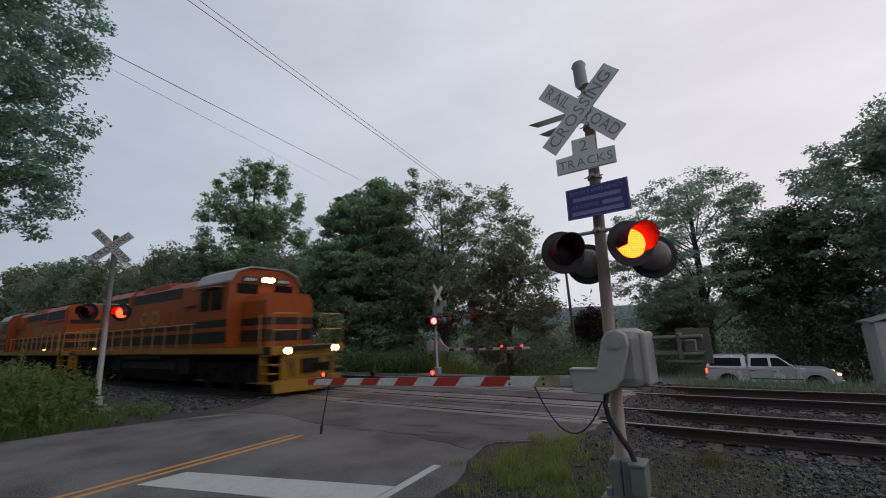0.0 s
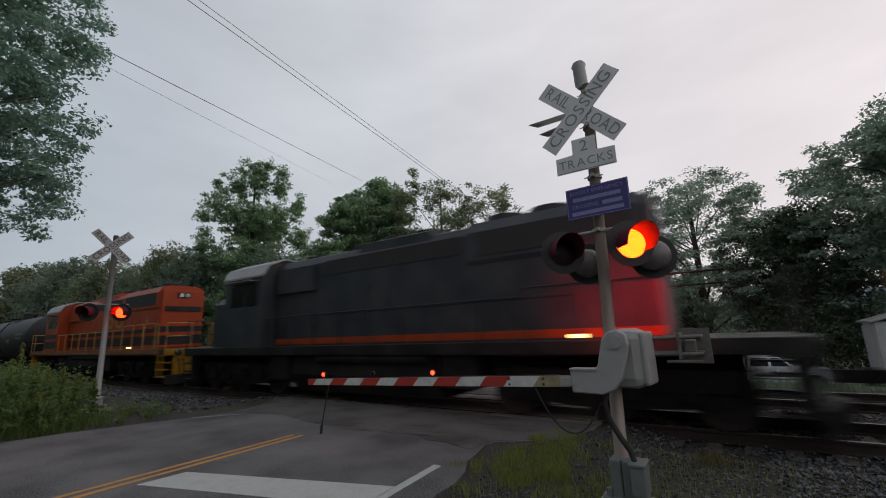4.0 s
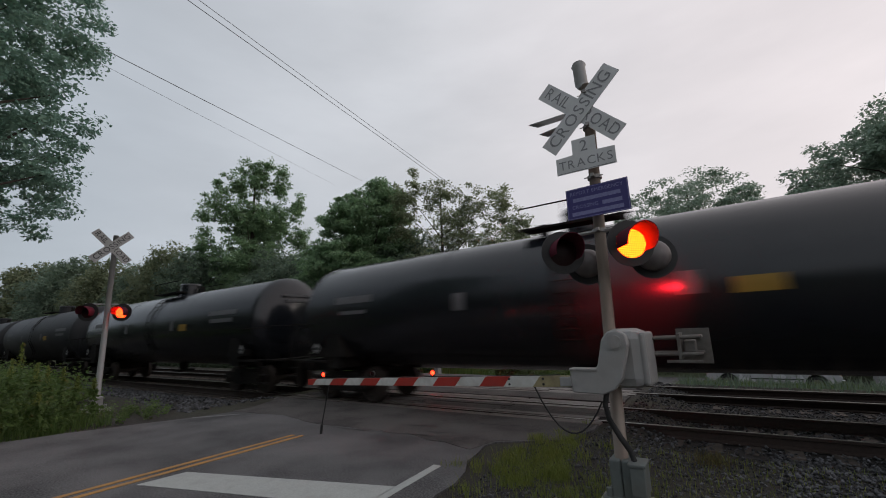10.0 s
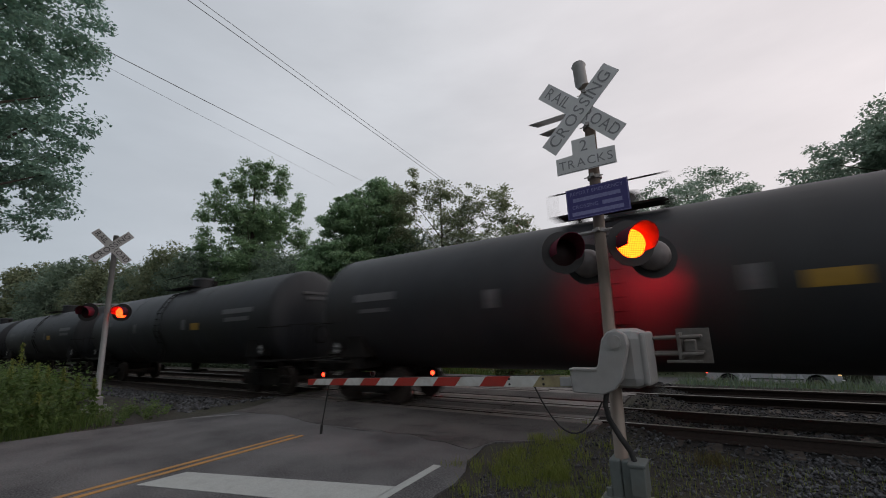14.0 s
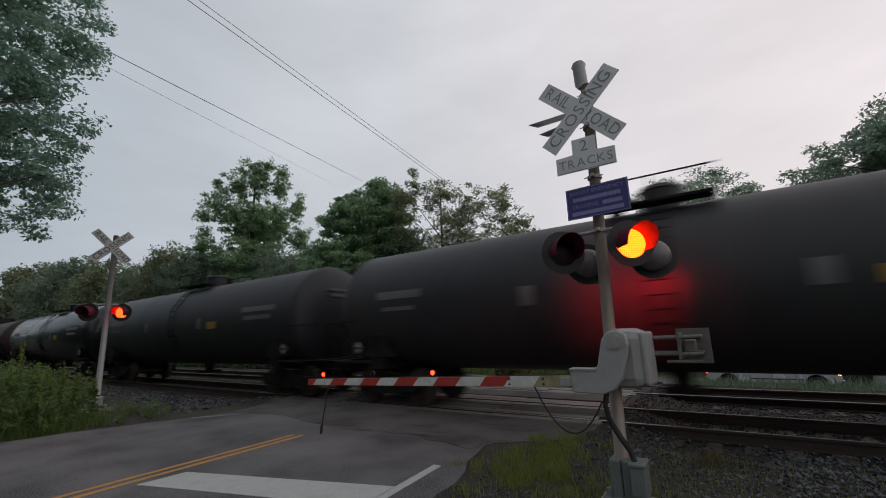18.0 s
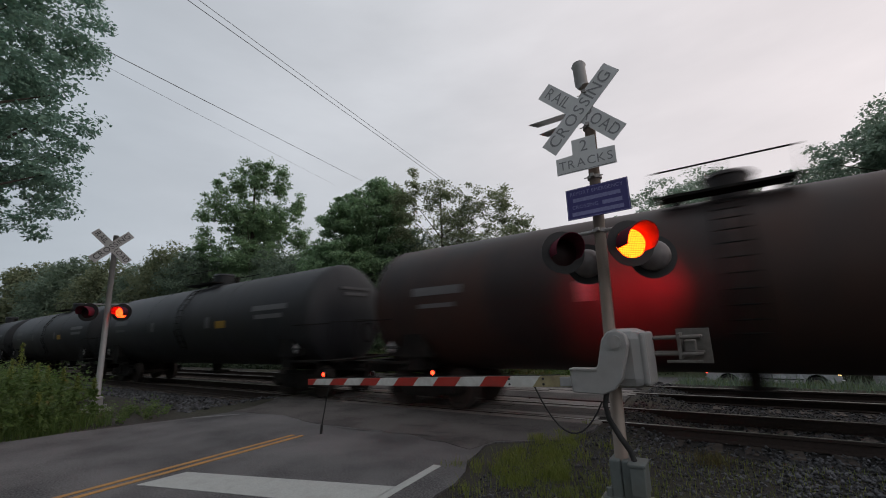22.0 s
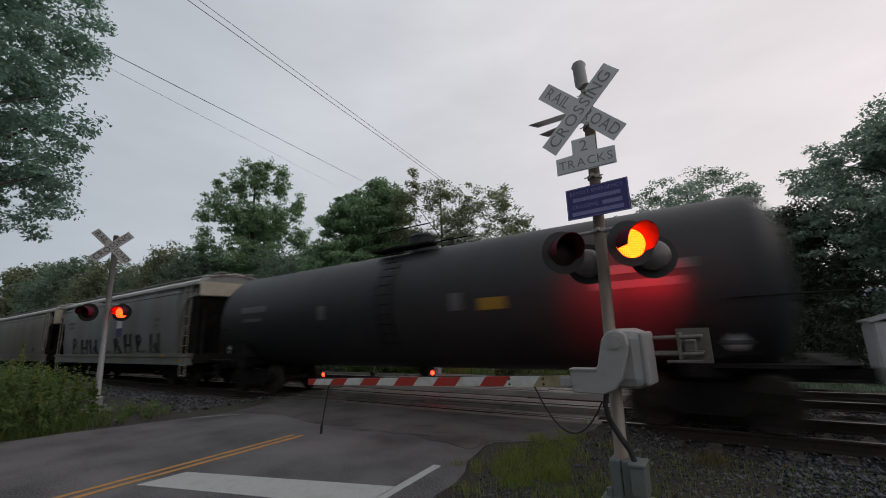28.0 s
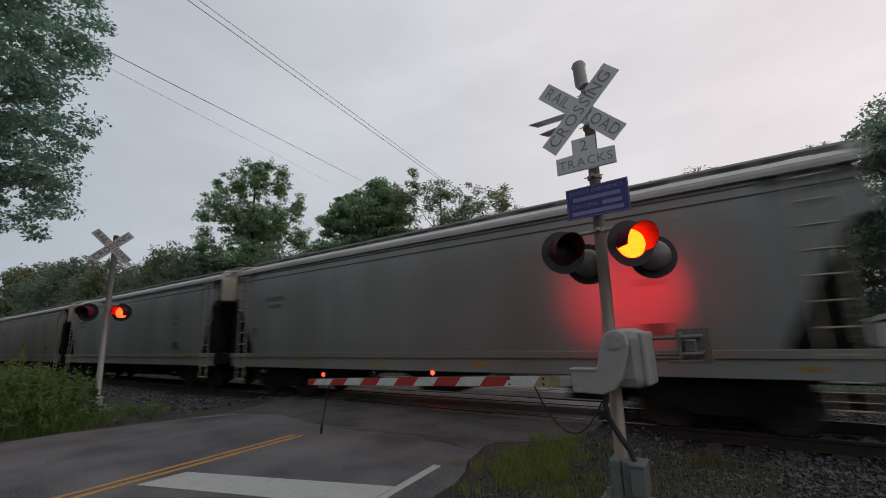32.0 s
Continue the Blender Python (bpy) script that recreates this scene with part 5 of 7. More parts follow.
for (a, b), k in zip(zip(joints, joints[1:]), kinds):
    ob = k if k not in used else copy_thing(k, Matrix())
    used.add(k)
    TRAIN.append((ob, run_of((a + b) / 2)))
hop_a = hopper_car("grey covered hopper wagon with spray paint and a cream end", M["hopper_grey"], M["cream"], graffiti=True, x_end=8.38)
hop_b = hopper_car("tan-grey covered hopper wagon", M["hopper_tan"], M["cream"], x_end=8.75)
hop_c = hopper_car("grey covered hopper wagon with weathered sides", M["hopper_grey"], M["cream"], x_end=8.2)
used = set()
for x0, k in ((-415.48, hop_a), (-434.4, hop_b), (-453.2, hop_c), (-470.8, hop_c), (-488.75, hop_b), (-508.0, hop_b)):
    ob = k if k not in used else copy_thing(k, Matrix())
    used.add(k)
    TRAIN.append((ob, run_of(x0)))


# ---- crossing signals ----
FLASH = []   # lens, phase (0 or 1)


def lamp_beam(name, at, target, watts):
    """The narrow red beam of a lamp; the drum behind the lens covers it while the lamp is out."""
    d = bpy.data.lights.new(name, "SPOT")
    d.energy, d.color = watts, (1.0, 0.012, 0.03)
    d.spot_size, d.spot_blend, d.shadow_soft_size = radians(50), 1.0, 0.008
    ob = new(name, d)
    ob.matrix_world = look(at, target)
    return ob


def lamp_unit(parent, m, phase, lit_mat, r=0.152, plate=0.254, hood=0.36, name="signal_lamp", tunnel=False):
    """A flashing lamp that faces -y in its own space: housing, round backplate, visor and a lens disc with a lit and a dark face."""
    hb = B()
    ring_arc(hb, r + 0.012, r + 0.022, 0.0, 0.1, n=24)
    bmesh.ops.create_uvsphere(hb, u_segments=20, v_segments=8, radius=r + 0.02, matrix=Matrix.Translation((0, 0.1, 0)) @ Matrix.Diagonal((1, 0.6, 1, 1)))
    for v in [v for v in hb.verts if v.co.y < 0.095 and (v.co.x ** 2 + v.co.z ** 2) < (r + 0.01) ** 2 and v.co.y > 0.02]:
        hb.verts.remove(v)
    house = part(name, hb, M["lamp_back"], parent, smooth=True)
    house.matrix_local = m
    part("backplate", ring_arc(B(), r + 0.01, plate, -0.006, 0.006, n=32), M["black_paint"], house)
    vb = ring_arc(B(), r + 0.004, r + 0.01, -0.006, -0.3, n=30) if tunnel else ring_arc(B(), r + 0.004, r + 0.01, -0.006, -hood, -38, 200, 28, slant=hood * 0.45)
    part("visor", vb, M["visor_red_tint"], house)
    lb = B()
    n = 28
    r += 0.0115
    ring_arc(lb, r - 0.004, r, -0.0102, 0.0102, n=n)
    for f in lb.faces:
        f.material_index = 1
    for y, mi in ((-0.01, 0), (0.01, 1)):
        rings = [[lb.verts.new((math.cos(2 * math.pi * k / n) * rr, y - (1 if mi == 0 else -1) * 0.018 * (1 - (rr / r) ** 2), math.sin(2 * math.pi * k / n) * rr)) for k in range(n)] for rr in (r, r * 0.7, r * 0.35)]
        tip = lb.verts.new((0, y - (1 if mi == 0 else -1) * 0.018, 0))
        for a, b in zip(rings, rings[1:]):
            for k in range(n):
                lb.faces.new((a[k], a[(k + 1) % n], b[(k + 1) % n], b[k])).material_index = mi
        for k in range(n):
            lb.faces.new((rings[-1][k], rings[-1][(k + 1) % n], tip)).material_index = mi
    if tunnel:
        ring_arc(lb, r * 0.88, r * 0.9, 0.01, 0.075, n=n)
        rod(lb, (0, 0.073, 0), (0, 0.078, 0), r * 0.9, None, n)
        for f in lb.faces:
            if f.calc_center_median().y > 0.03:
                f.material_index = 1
    lens = part("lens", lb, [lit_mat, M["lens_dark"]], house, "round red lens")
    FLASH.append((lens, phase))
    return house


def crossbuck(parent, m, letters=True, ink="sign_ink", face="sign_white"):
    """Two crossed white boards facing -y, with dark letters."""
    for ang, dy in ((-45, 0.0), (45, -0.012)):
        b = box(B(), -0.61, 0.61, -0.003 + dy, 0.003 + dy, -0.115, 0.115, 0.0)
        board = part("crossbuck_board", b, M[face], parent)
        # local x along the board
        board.matrix_local = m @ Matrix.Rotation(radians(-ang), 4, "Y")
        if letters:
            words = (("RAIL", -0.36), ("ROAD", 0.33)) if ang < 0 else (("CROSSING", 0.0),)
            for wd, x in words:
                lettering("letter", wd, 0.21, Matrix.Translation((x, dy - 0.006, 0)) @ Matrix.Rotation(radians(90), 4, "X") @ Matrix.Diagonal((0.82 if ang < 0 else 1.04, 1, 1, 1)), M[ink], board, 0.001)


def mast(parent, base, top, r, material):
    b = tube(B(), [base, (Vector(base) + Vector(top)) / 2, top], [r * 1.08, r, r * 0.96], 16)
    return part("mast", b, material, parent, smooth=True)


# the signal beside the camera's lane
sig = thing("crossing_signal", Matrix(), "railroad crossing signal mast with crossbuck, two signs and flashing red lamps", "crossing signal", "crossing signals")
MB, MT = Vector((-1.14, 5.03, -0.02)), Vector((-1.045, 5.02, 4.86))
mast(sig, MB, MT, 0.066, M["pole_paint"])
bb = B()
tube(bb, [MT + Vector((-0.045, 0, -0.02)), MT + Vector((-0.05, 0, 0.03)), MT + Vector((-0.06, 0, 0.26)), MT + Vector((-0.062, 0, 0.3)), MT + Vector((-0.064, 0, 0.34))], [0.05, 0.08, 0.078, 0.092, 0.07], 14)
part("bell", bb, M["galv"], sig, "grey warning bell on the mast top", smooth=True)
crossbuck(sig, Matrix.Translation((-1.134, 4.925, 4.496)))
BOARD_ROLL = -9
for root, tip in (((-1.1, 5.15, 4.6), (-1.9, 5.35, 4.71)), ((-1.1, 5.17, 4.5), (-1.75, 5.33, 4.51))):
    r0, r1 = Vector(root), Vector(tip)
    rb = part("rear_board", box(B(), 0, (r1 - r0).length, -0.11, 0.11, -0.004, 0.004), M["sign_white"], sig)
    rb.matrix_local = Matrix.Translation(r0) @ (r1 - r0).to_track_quat("X", "Z").to_matrix().to_4x4() @ Matrix.Rotation(radians(BOARD_ROLL), 4, "X")
for z in (4.72, 4.28, 3.62, 3.42, 2.95):
    p = MB.lerp(MT, (z - MB.z) / (MT.z - MB.z))
    cb = ring_arc(B(), 0.066, 0.085, -0.02, 0.02, n=16)
    bmesh.ops.rotate(cb, verts=cb.verts[:], cent=(0, 0, 0), matrix=Matrix.Rotation(radians(90), 3, "X"))
    box(cb, -0.02, 0.02, -0.14, -0.07, -0.02, 0.02)
    rod(cb, (-0.11, -0.05, 0.0), (0.11, -0.05, 0.0), 0.008, None, 6)
    c = part("clamp", cb, M["galv"], sig)
    c.location = p
# tracks sign: a plate with a raised tab
ts = B()
prof = [(-0.35, -0.115), (0.35, -0.115), (0.35, 0.1), (0.14, 0.11), (0.14, 0.3), (-0.14, 0.3), (-0.14, 0.11), (-0.35, 0.1)]
profile_y(ts, prof, -0.003, 0.003)
tsign = part("tracks_sign", ts, M["sign_white"], sig)
tsign.matrix_local = Matrix.Translation((-1.12, 4.86, 3.8)) @ Matrix.Rotation(radians(0), 4, "Z")
lettering("letter", "TRACKS", 0.155, Matrix.Translation((0, -0.005, -0.01)) @ Matrix.Rotation(radians(90), 4, "X"), M["sign_ink"], tsign, 0.001, 1.12)
lettering("letter", "2", 0.2, Matrix.Translation((0, -0.005, 0.19)) @ Matrix.Rotation(radians(90), 4, "X"), M["sign_ink"], tsign, 0.001)
tb = B()
for x0, x1, z0, z1 in ((-0.335, 0.335, -0.108, -0.1),):
    box(tb, x0, x1, -0.0055, -0.003, z0, z1)
part("border", tb, M["sign_ink"], tsign)
es = box(B(), -0.36, 0.36, -0.003, 0.003, -0.19, 0.19, 0.002)
esign = part("emergency_sign", es, M["sign_blue"], sig, "blue emergency notice plate")
esign.matrix_local = Matrix.Translation((-1.035, 4.84, 3.285)) @ Matrix.Rotation(radians(-4), 4, "Z")
lettering("letter", "REPORT EMERGENCY", 0.06, Matrix.Translation((0, -0.005, 0.125)) @ Matrix.Rotation(radians(90), 4, "X"), M["sign_bar"], esign, 0.001)
lettering("letter", "CROSSING", 0.062, Matrix.Translation((-0.14, -0.005, -0.045)) @ Matrix.Rotation(radians(90), 4, "X"), M["sign_bar"], esign, 0.001)
for x0, x1, z0, z1 in ((-0.28, 0.27, 0.02, 0.065), (0.06, 0.28, -0.068, -0.022), (-0.3, 0.29, -0.15, -0.105)):
    part("text_bar", box(B(), x0, x1, -0.0055, -0.003, z0, z1), M["sign_bar"], esign)
rim = B()
for x0, x1, z0, z1 in ((-0.35, 0.35, 0.176, 0.182), (-0.35, 0.35, -0.182, -0.176), (-0.352, -0.346, -0.18, 0.18), (0.346, 0.352, -0.18, 0.18)):
    box(rim, x0, x1, -0.0055, -0.003, z0, z1)
part("border", rim, M["sign_bar"], esign)
# cross arm and four lamps
arm = B()
rod(arm, (-1.5, 4.98, 2.93), (-0.66, 5.0, 2.95), 0.022, None, 8)
for x in (-1.46, -0.7):
    rod(arm, (x, 4.99, 2.94), (x, 4.86, 2.7), 0.02, None, 8)
    rod(arm, (x, 4.99, 2.94), (x, 5.16, 2.66), 0.02, None, 8)
part("cross_arm", arm, M["galv"], sig)
AIM_Z = 35
BEAM = {0: (-1.42, 8.02, 2.42), 1: (-2.2, 8.02, 2.35)}   # where the rear beams meet a passing wagon
for x, ph in ((-1.46, 1), (-0.72, 0)):
    lamp_unit(sig, Matrix.Translation((x, 4.74, 2.7)) @ Matrix.Rotation(radians(AIM_Z), 4, "Z"), ph, M["lens_lit"])
    turn_z = math.atan2(BEAM[ph][0] - x - 0.14, BEAM[ph][1] - 5.24)
    rear = Matrix.Translation((x + 0.14, 5.24, 2.6)) @ Matrix.Rotation(math.pi - turn_z, 4, "Z")
    lamp_unit(sig, rear, ph, M["lens_lit_back"], tunnel=True)
    lamp_beam("signal_beam", rear @ Vector((0, -0.045, 0)), Vector(BEAM[ph]), 680)
# base casting and junction box
bs = B()
box(bs, -0.12, -0.004, -0.13, 0.13, -0.1, 0.34, 0.02)
box(bs, 0.004, 0.12, -0.13, 0.13, -0.1, 0.34, 0.02)
for x in (-0.14, 0.14):
    for y in (-0.14, 0.14):
        rod(bs, (x, y, -0.1), (x, y, 0.06), 0.03, None, 8)
box(bs, -0.2, 0.2, -0.2, 0.2, -0.12, -0.02, 0.01)
base_ob = part("base", bs, M["box_grey"], sig)
base_ob.location = (-1.12, 5.03, 0.1)
jb = box(B(), 0.02, 0.17, -0.16, 0.1, 0.02, 0.3, 0.015)
j = part("junction_box", jb, M["box_grey"], sig)
j.location = (-1.04, 4.95, 0.12)
part("lid", box(B(), 0.01, 0.18, -0.175, 0.11, 0.3, 0.33, 0.008), M["box_grey"], j)
part("foundation", box(B(), -1.4, -0.85, 4.76, 5.3, -0.25, 0.0, 0.02), M["concrete"], sig)

# the gate on that mast
gate = thing("crossing_gate", Matrix(), "lowered crossing gate with red and white striped arm", "crossing gate", "crossing gates")
mh = box(B(), -0.25, 0.17, -0.17, 0.2, -0.33, 0.3, 0.11)
mech = part("mechanism_case", mh, M["mech_grey"], gate, smooth=False)
mech.matrix_local = Matrix.Translation((-0.9, 5.0, 1.5)) @ Matrix.Rotation(radians(-6), 4, "Z")
part("case_lid", box(B(), 0.13, 0.205, -0.15, 0.18, -0.29, 0.26, 0.03), M["mech_grey"], mech)
ca = profile_y(B(), [(-0.1, 0.2), (-0.04, 0.27), (0.06, 0.29), (0.14, 0.24), (0.16, 0.14), (0.06, -0.22), (-0.02, -0.32), (-0.14, -0.37), (-0.46, -0.36), (-0.47, -0.12), (-0.24, -0.12), (-0.17, -0.08)], -0.06, 0.06)
bmesh.ops.bevel(ca, geom=ca.edges[:], offset=0.012, segments=1, affect="EDGES")
crank = part("arm_bracket", ca, M["mech_grey"], gate)
crank.location = (-1.02, 4.72, 1.5)
part("pivot", rod(B(), (0.03, -0.09, 0.17), (0.03, 0.12, 0.17), 0.07, None, 18), M["galv"], crank)
part("bracket_cap", box(B(), -0.47, -0.18, -0.075, 0.075, -0.13, -0.105, 0.006), M["mech_grey"], crank)
cw = B()
for y in (-0.1, 0.22):
    rod(cw, (0.0, y, 0.14), (0.66, y, 0.15), 0.022, None, 10)
    rod(cw, (0.0, y, -0.06), (0.68, y, -0.055), 0.022, None, 10)
box(cw, 0.4, 0.44, -0.13, 0.25, -0.12, 0.2, 0.006)
rod(cw, (0.66, -0.1, 0.15), (0.66, 0.22, 0.15), 0.022, None, 10)
cwo = part("counterweight_arm", cw, M["dull_steel"], gate)
cwo.matrix_local = Matrix.Translation((-0.78, 5.22, 1.56)) @ Matrix.Diagonal((0.82, 1, 0.85, 1))
wts = B()
box(wts, 0.47, 0.6, -0.06, 0.18, -0.04, 0.11, 0.015)
box(wts, 0.26, 0.66, -0.14, -0.11, -0.16, -0.125, 0.006)
part("counterweight", wts, M["dull_steel"], cwo)
part("counterweight_plate", box(B(), 0.36, 0.76, 0.26, 0.275, -0.2, 0.25, 0.005), M["dull_steel"], cwo)
# striped arm
A0, A1 = Vector((-1.5, 4.68, 1.255)), Vector((-5.86, 4.64, 1.11))
along = (A1 - A0).normalized()
LEN = (A1 - A0).length
HH = 0.06
LAMP_U = (1.84, 2.93, 4.0)
edges_x = [0.0, 0.385, 0.755, 1.085, 1.44, 1.795, 2.125, 2.475, 2.81, 3.135, 3.485, 3.805, 4.195, LEN]
for i, (u0, u1) in enumerate(zip(edges_x, edges_x[1:])):
    s0, s1 = (0.0 if i == 0 else 0.05), (0.05 if u1 < LEN else 0.0)
    b = B()
    v = []
    for yy in (-0.02, 0.02):
        for u, z in ((u0 + s0, -HH), (u1 + s1, -HH), (u1 - s1, HH), (u0 - s0, HH)):
            taper = 1 - 0.25 * u / LEN
            v.append(b.verts.new((u, yy, z * taper)))
    for f in ((0, 1, 2, 3), (7, 6, 5, 4), (0, 4, 5, 1), (1, 5, 6, 2), (2, 6, 7, 3), (3, 7, 4, 0)):
        b.faces.new([v[q] for q in f])
    st = part("arm_stripe", b, M["arm_worn"] if i == 0 else M["arm_white"] if i % 2 else M["arm_red"], gate)
    st.matrix_local = Matrix.Translation(A0) @ along.to_track_quat("X", "Z").to_matrix().to_4x4()
ARM = Matrix.Translation(A0) @ along.to_track_quat("X", "Z").to_matrix().to_4x4()
bolts = B()
for u, z in ((0.08, 0.03), (0.08, -0.03), (0.3, 0.03), (0.3, -0.03), (0.72, 0.03), (0.72, -0.03)):
    for yy in (-0.026, 0.026):
        rod(bolts, (u, yy - 0.004, z), (u, yy + 0.004, z), 0.014, None, 8)
bo = part("arm_bolts", bolts, M["black_paint"], gate)
bo.matrix_local = ARM
box_b = box(B(), -0.02, 0.1, -0.05, 0.05, -0.05, 0.05, 0.004)
bo = part("arm_socket", box_b, M["galv"], gate)
bo.matrix_local = ARM


def arm_lamp(parent, m, phase, lit_mat):
    b = box(B(), -0.03, 0.03, -0.02, 0.02, -0.075, -0.045, 0.006)
    ring_arc(b, 0.044, 0.052, -0.03, 0.03, n=18)
    h = part("arm_lamp", b, M["black_paint"], parent)
    h.matrix_local = m
    lb = B()
    n = 18
    for y, mi in ((-0.012, 0), (0.012, 1)):
        ring = [lb.verts.new((math.cos(2 * math.pi * k2 / n) * 0.043, y, math.sin(2 * math.pi * k2 / n) * 0.043)) for k2 in range(n)]
        tip = lb.verts.new((0, y * 2.2, 0))
        for k2 in range(n):
            lb.faces.new((ring[k2], ring[(k2 + 1) % n], tip)).material_index = mi
    lens = part("lens", lb, [lit_mat, M["lens_dark"]], h)
    part("rear_lens", rod(B(), (0, 0.026, 0), (0, 0.03, 0), 0.04, 0.034, 14), M["rear_glow"], h)
    if phase is not None:
        FLASH.append((lens, phase))
    return h


# the arm's x axis points away from the mast, so its lamps turn half round to face the road
for u, ph in ((LAMP_U[0], 0), (LAMP_U[1], 1), (LAMP_U[2], None)):
    m = ARM @ Matrix.Translation((u, 0.0, 0.115)) @ Matrix.Rotation(radians(180), 4, "Z")
    arm_lamp(gate, m @ Matrix.Rotation(radians(25), 4, "Z") @ Matrix.Diagonal((0.68, 1, 0.68, 1)), ph, M["lens_lit_arm"])
wr = tube(B(), [ARM @ Vector((u, 0, HH * (1 - 0.25 * u / LEN) + 0.008)) for u in (0.1, 1, 2, 3, 4.2)], 0.006, 6)
part("lamp_cable", wr, M["rubber"], gate)
rodb = B()
tip = ARM @ Vector((4.0, 0, -0.05))
tip.x += 0.12
rod(rodb, tip, tip + Vector((-0.15, 0, -0.6)), 0.009, None, 6)
rod(rodb, tip + Vector((-0.15, 0, -0.6)), tip + Vector((-0.17, 0, -0.74)), 0.02, None, 8)
part("tip_rod", rodb, M["rubber"], gate)
cab = tube(B(), [(-1.16, 4.9, 1.2), (-1.2, 4.86, 1.0), (-1.17, 4.85, 0.85), (-1.08, 4.86, 0.68), (-1.0, 4.88, 0.55), (-0.98, 4.9, 0.45)], 0.03, 8)
part("conduit", cab, M["rubber"], gate, smooth=True)
loop_pts = [ARM @ Vector((0.42, 0, -0.06))]
for k in range(1, 13):
    u = k / 12
    loop_pts.append(loop_pts[0].lerp(Vector((-1.24, 4.9, 1.02)), u) + Vector((0, 0, -0.36 * (1 - (2 * u - 1) ** 2) - 0.05 * math.sin(math.pi * u))))
loop = tube(B(), loop_pts, 0.009, 6)
part("hanging_cable", loop, M["rubber"], gate)

# the signal at the mouth of the side road
sig2 = thing("crossing_signal", Matrix(), "weathered crossing signal mast with crossbuck and two flashing lamps", "crossing signal", "crossing signals")
LB, LT = Vector((-15.0, 4.6, 0.0)), Vector((-14.85, 4.55, 5.06))
mast(sig2, LB, LT, 0.07, M["galv"])
part("foundation", box(B(), -15.3, -14.7, 4.3, 4.88, -0.1, 0.1, 0.03), M["concrete"], sig2)
bs = B()
box(bs, -15.13, -14.87, 4.46, 4.72, 0.1, 0.42, 0.03)
for dx in (-0.17, 0.17):
    for dy in (-0.17, 0.17):
        rod(bs, (-15.0 + dx, 4.59 + dy, 0.09), (-15.0 + dx, 4.59 + dy, 0.2), 0.045, None, 8)
part("base", bs, M["galv"], sig2)
LR = 79.6
crossbuck(sig2, Matrix.Translation((-14.765, 4.45, 4.69)) @ Matrix.Rotation(radians(LR), 4, "Z"), ink="black_paint", face="sign_greyed")
ar = B()
d = Vector((math.cos(radians(LR)), math.sin(radians(LR)), 0))
c = Vector((-14.9, 4.55, 3.0))
rod(ar, c - d * 0.5, c + d * 0.5, 0.022, None, 8)
part("cross_arm", ar, M["galv"], sig2)
for off, ph in ((-0.4, 1), (0.36, 0)):
    p = c + d * off + Vector((0.16, -0.05, -0.24))
    lamp_unit(sig2, Matrix.Translation(p) @ Matrix.Rotation(radians(LR - 34), 4, "Z"), ph, M["lens_lit_side"])

# the signal and gate beyond the tracks
sig3 = thing("crossing_signal", Matrix(), "far crossing signal mast seen from behind with a red lamp lit", "crossing signal", "crossing signals")
FX, FY = -12.2, 17.44
mast(sig3, (FX, FY, -0.45), (FX - 0.06, FY, 4.4), 0.062, M["galv"])
crossbuck(sig3, Matrix.Translation((FX + 0.12, FY + 0.12, 3.75)) @ Matrix.Rotation(radians(275), 4, "Z"), letters=False, face="sign_greyed")
part("sign_back", box(B(), FX - 0.25, FX + 0.4, FY + 0.1, FY + 0.106, 2.75, 3.1), M["galv"], sig3)
part("sign_back", box(B(), FX + 0.2, FX + 0.62, FY + 0.1, FY + 0.106, 3.1, 3.4), M["galv"], sig3)
part("foundation", box(B(), FX - 0.4, FX + 0.4, FY - 0.4, FY + 0.4, -0.7, -0.36, 0.03), M["concrete"], sig3)
part("base", box(B(), FX - 0.14, FX + 0.14, FY - 0.14, FY + 0.14, -0.37, 0.1, 0.02), M["galv"], sig3)
rb = rod(B(), (FX - 0.45, FY, 2.62), (FX + 0.45, FY, 2.62), 0.022, None, 8)
part("cross_arm", rb, M["galv"], sig3)
for x, ph in ((-0.36, 1), (0.02, 0)):
    lamp_unit(sig3, Matrix.Translation((FX + x, FY - 0.2, 2.38)) @ Matrix.Rotation(radians(30), 4, "Z"), ph, M["lens_lit_pink"])
    lamp_unit(sig3, Matrix.Translation((FX + x - 0.05, FY + 0.22, 2.38)) @ Matrix.Rotation(radians(190), 4, "Z"), ph, M["lens_lit_road"])
lamp_unit(sig3, Matrix.Translation((FX + 0.42, FY + 0.2, 2.38)) @ Matrix.Rotation(radians(160), 4, "Z"), 1, M["lens_lit_far"])
gate2 = thing("crossing_gate", Matrix(), "lowered far crossing gate with striped arm and red lamps", "crossing gate", "crossing gates")
gm = part("mechanism_case", box(B(), FX - 0.55, FX - 0.15, FY - 0.15, FY + 0.3, 0.85, 1.4, 0.06), M["galv"], gate2)
gb = profile_y(B(), [(0.0, 0.2), (0.25, 0.3), (0.4, 0.1), (0.75, -0.15), (0.75, -0.3), (0.3, -0.25), (0.0, -0.1)], -0.06, 0.06)
g2 = part("arm_bracket", gb, M["galv"], gate2)
g2.location = (FX - 0.2, FY + 0.25, 1.15)
part("pivot", rod(B(), (FX - 0.02, FY + 0.1, 1.2), (FX - 0.02, FY + 0.45, 1.2), 0.06, None, 12), M["galv"], gate2)
F0, F1 = Vector((FX + 0.5, FY + 0.25, 0.93)), Vector((-7.35, FY + 0.25, 0.98))
al2 = (F1 - F0).normalized()
ARM2 = Matrix.Translation(F0) @ al2.to_track_quat("X", "Z").to_matrix().to_4x4()
L2 = (F1 - F0).length
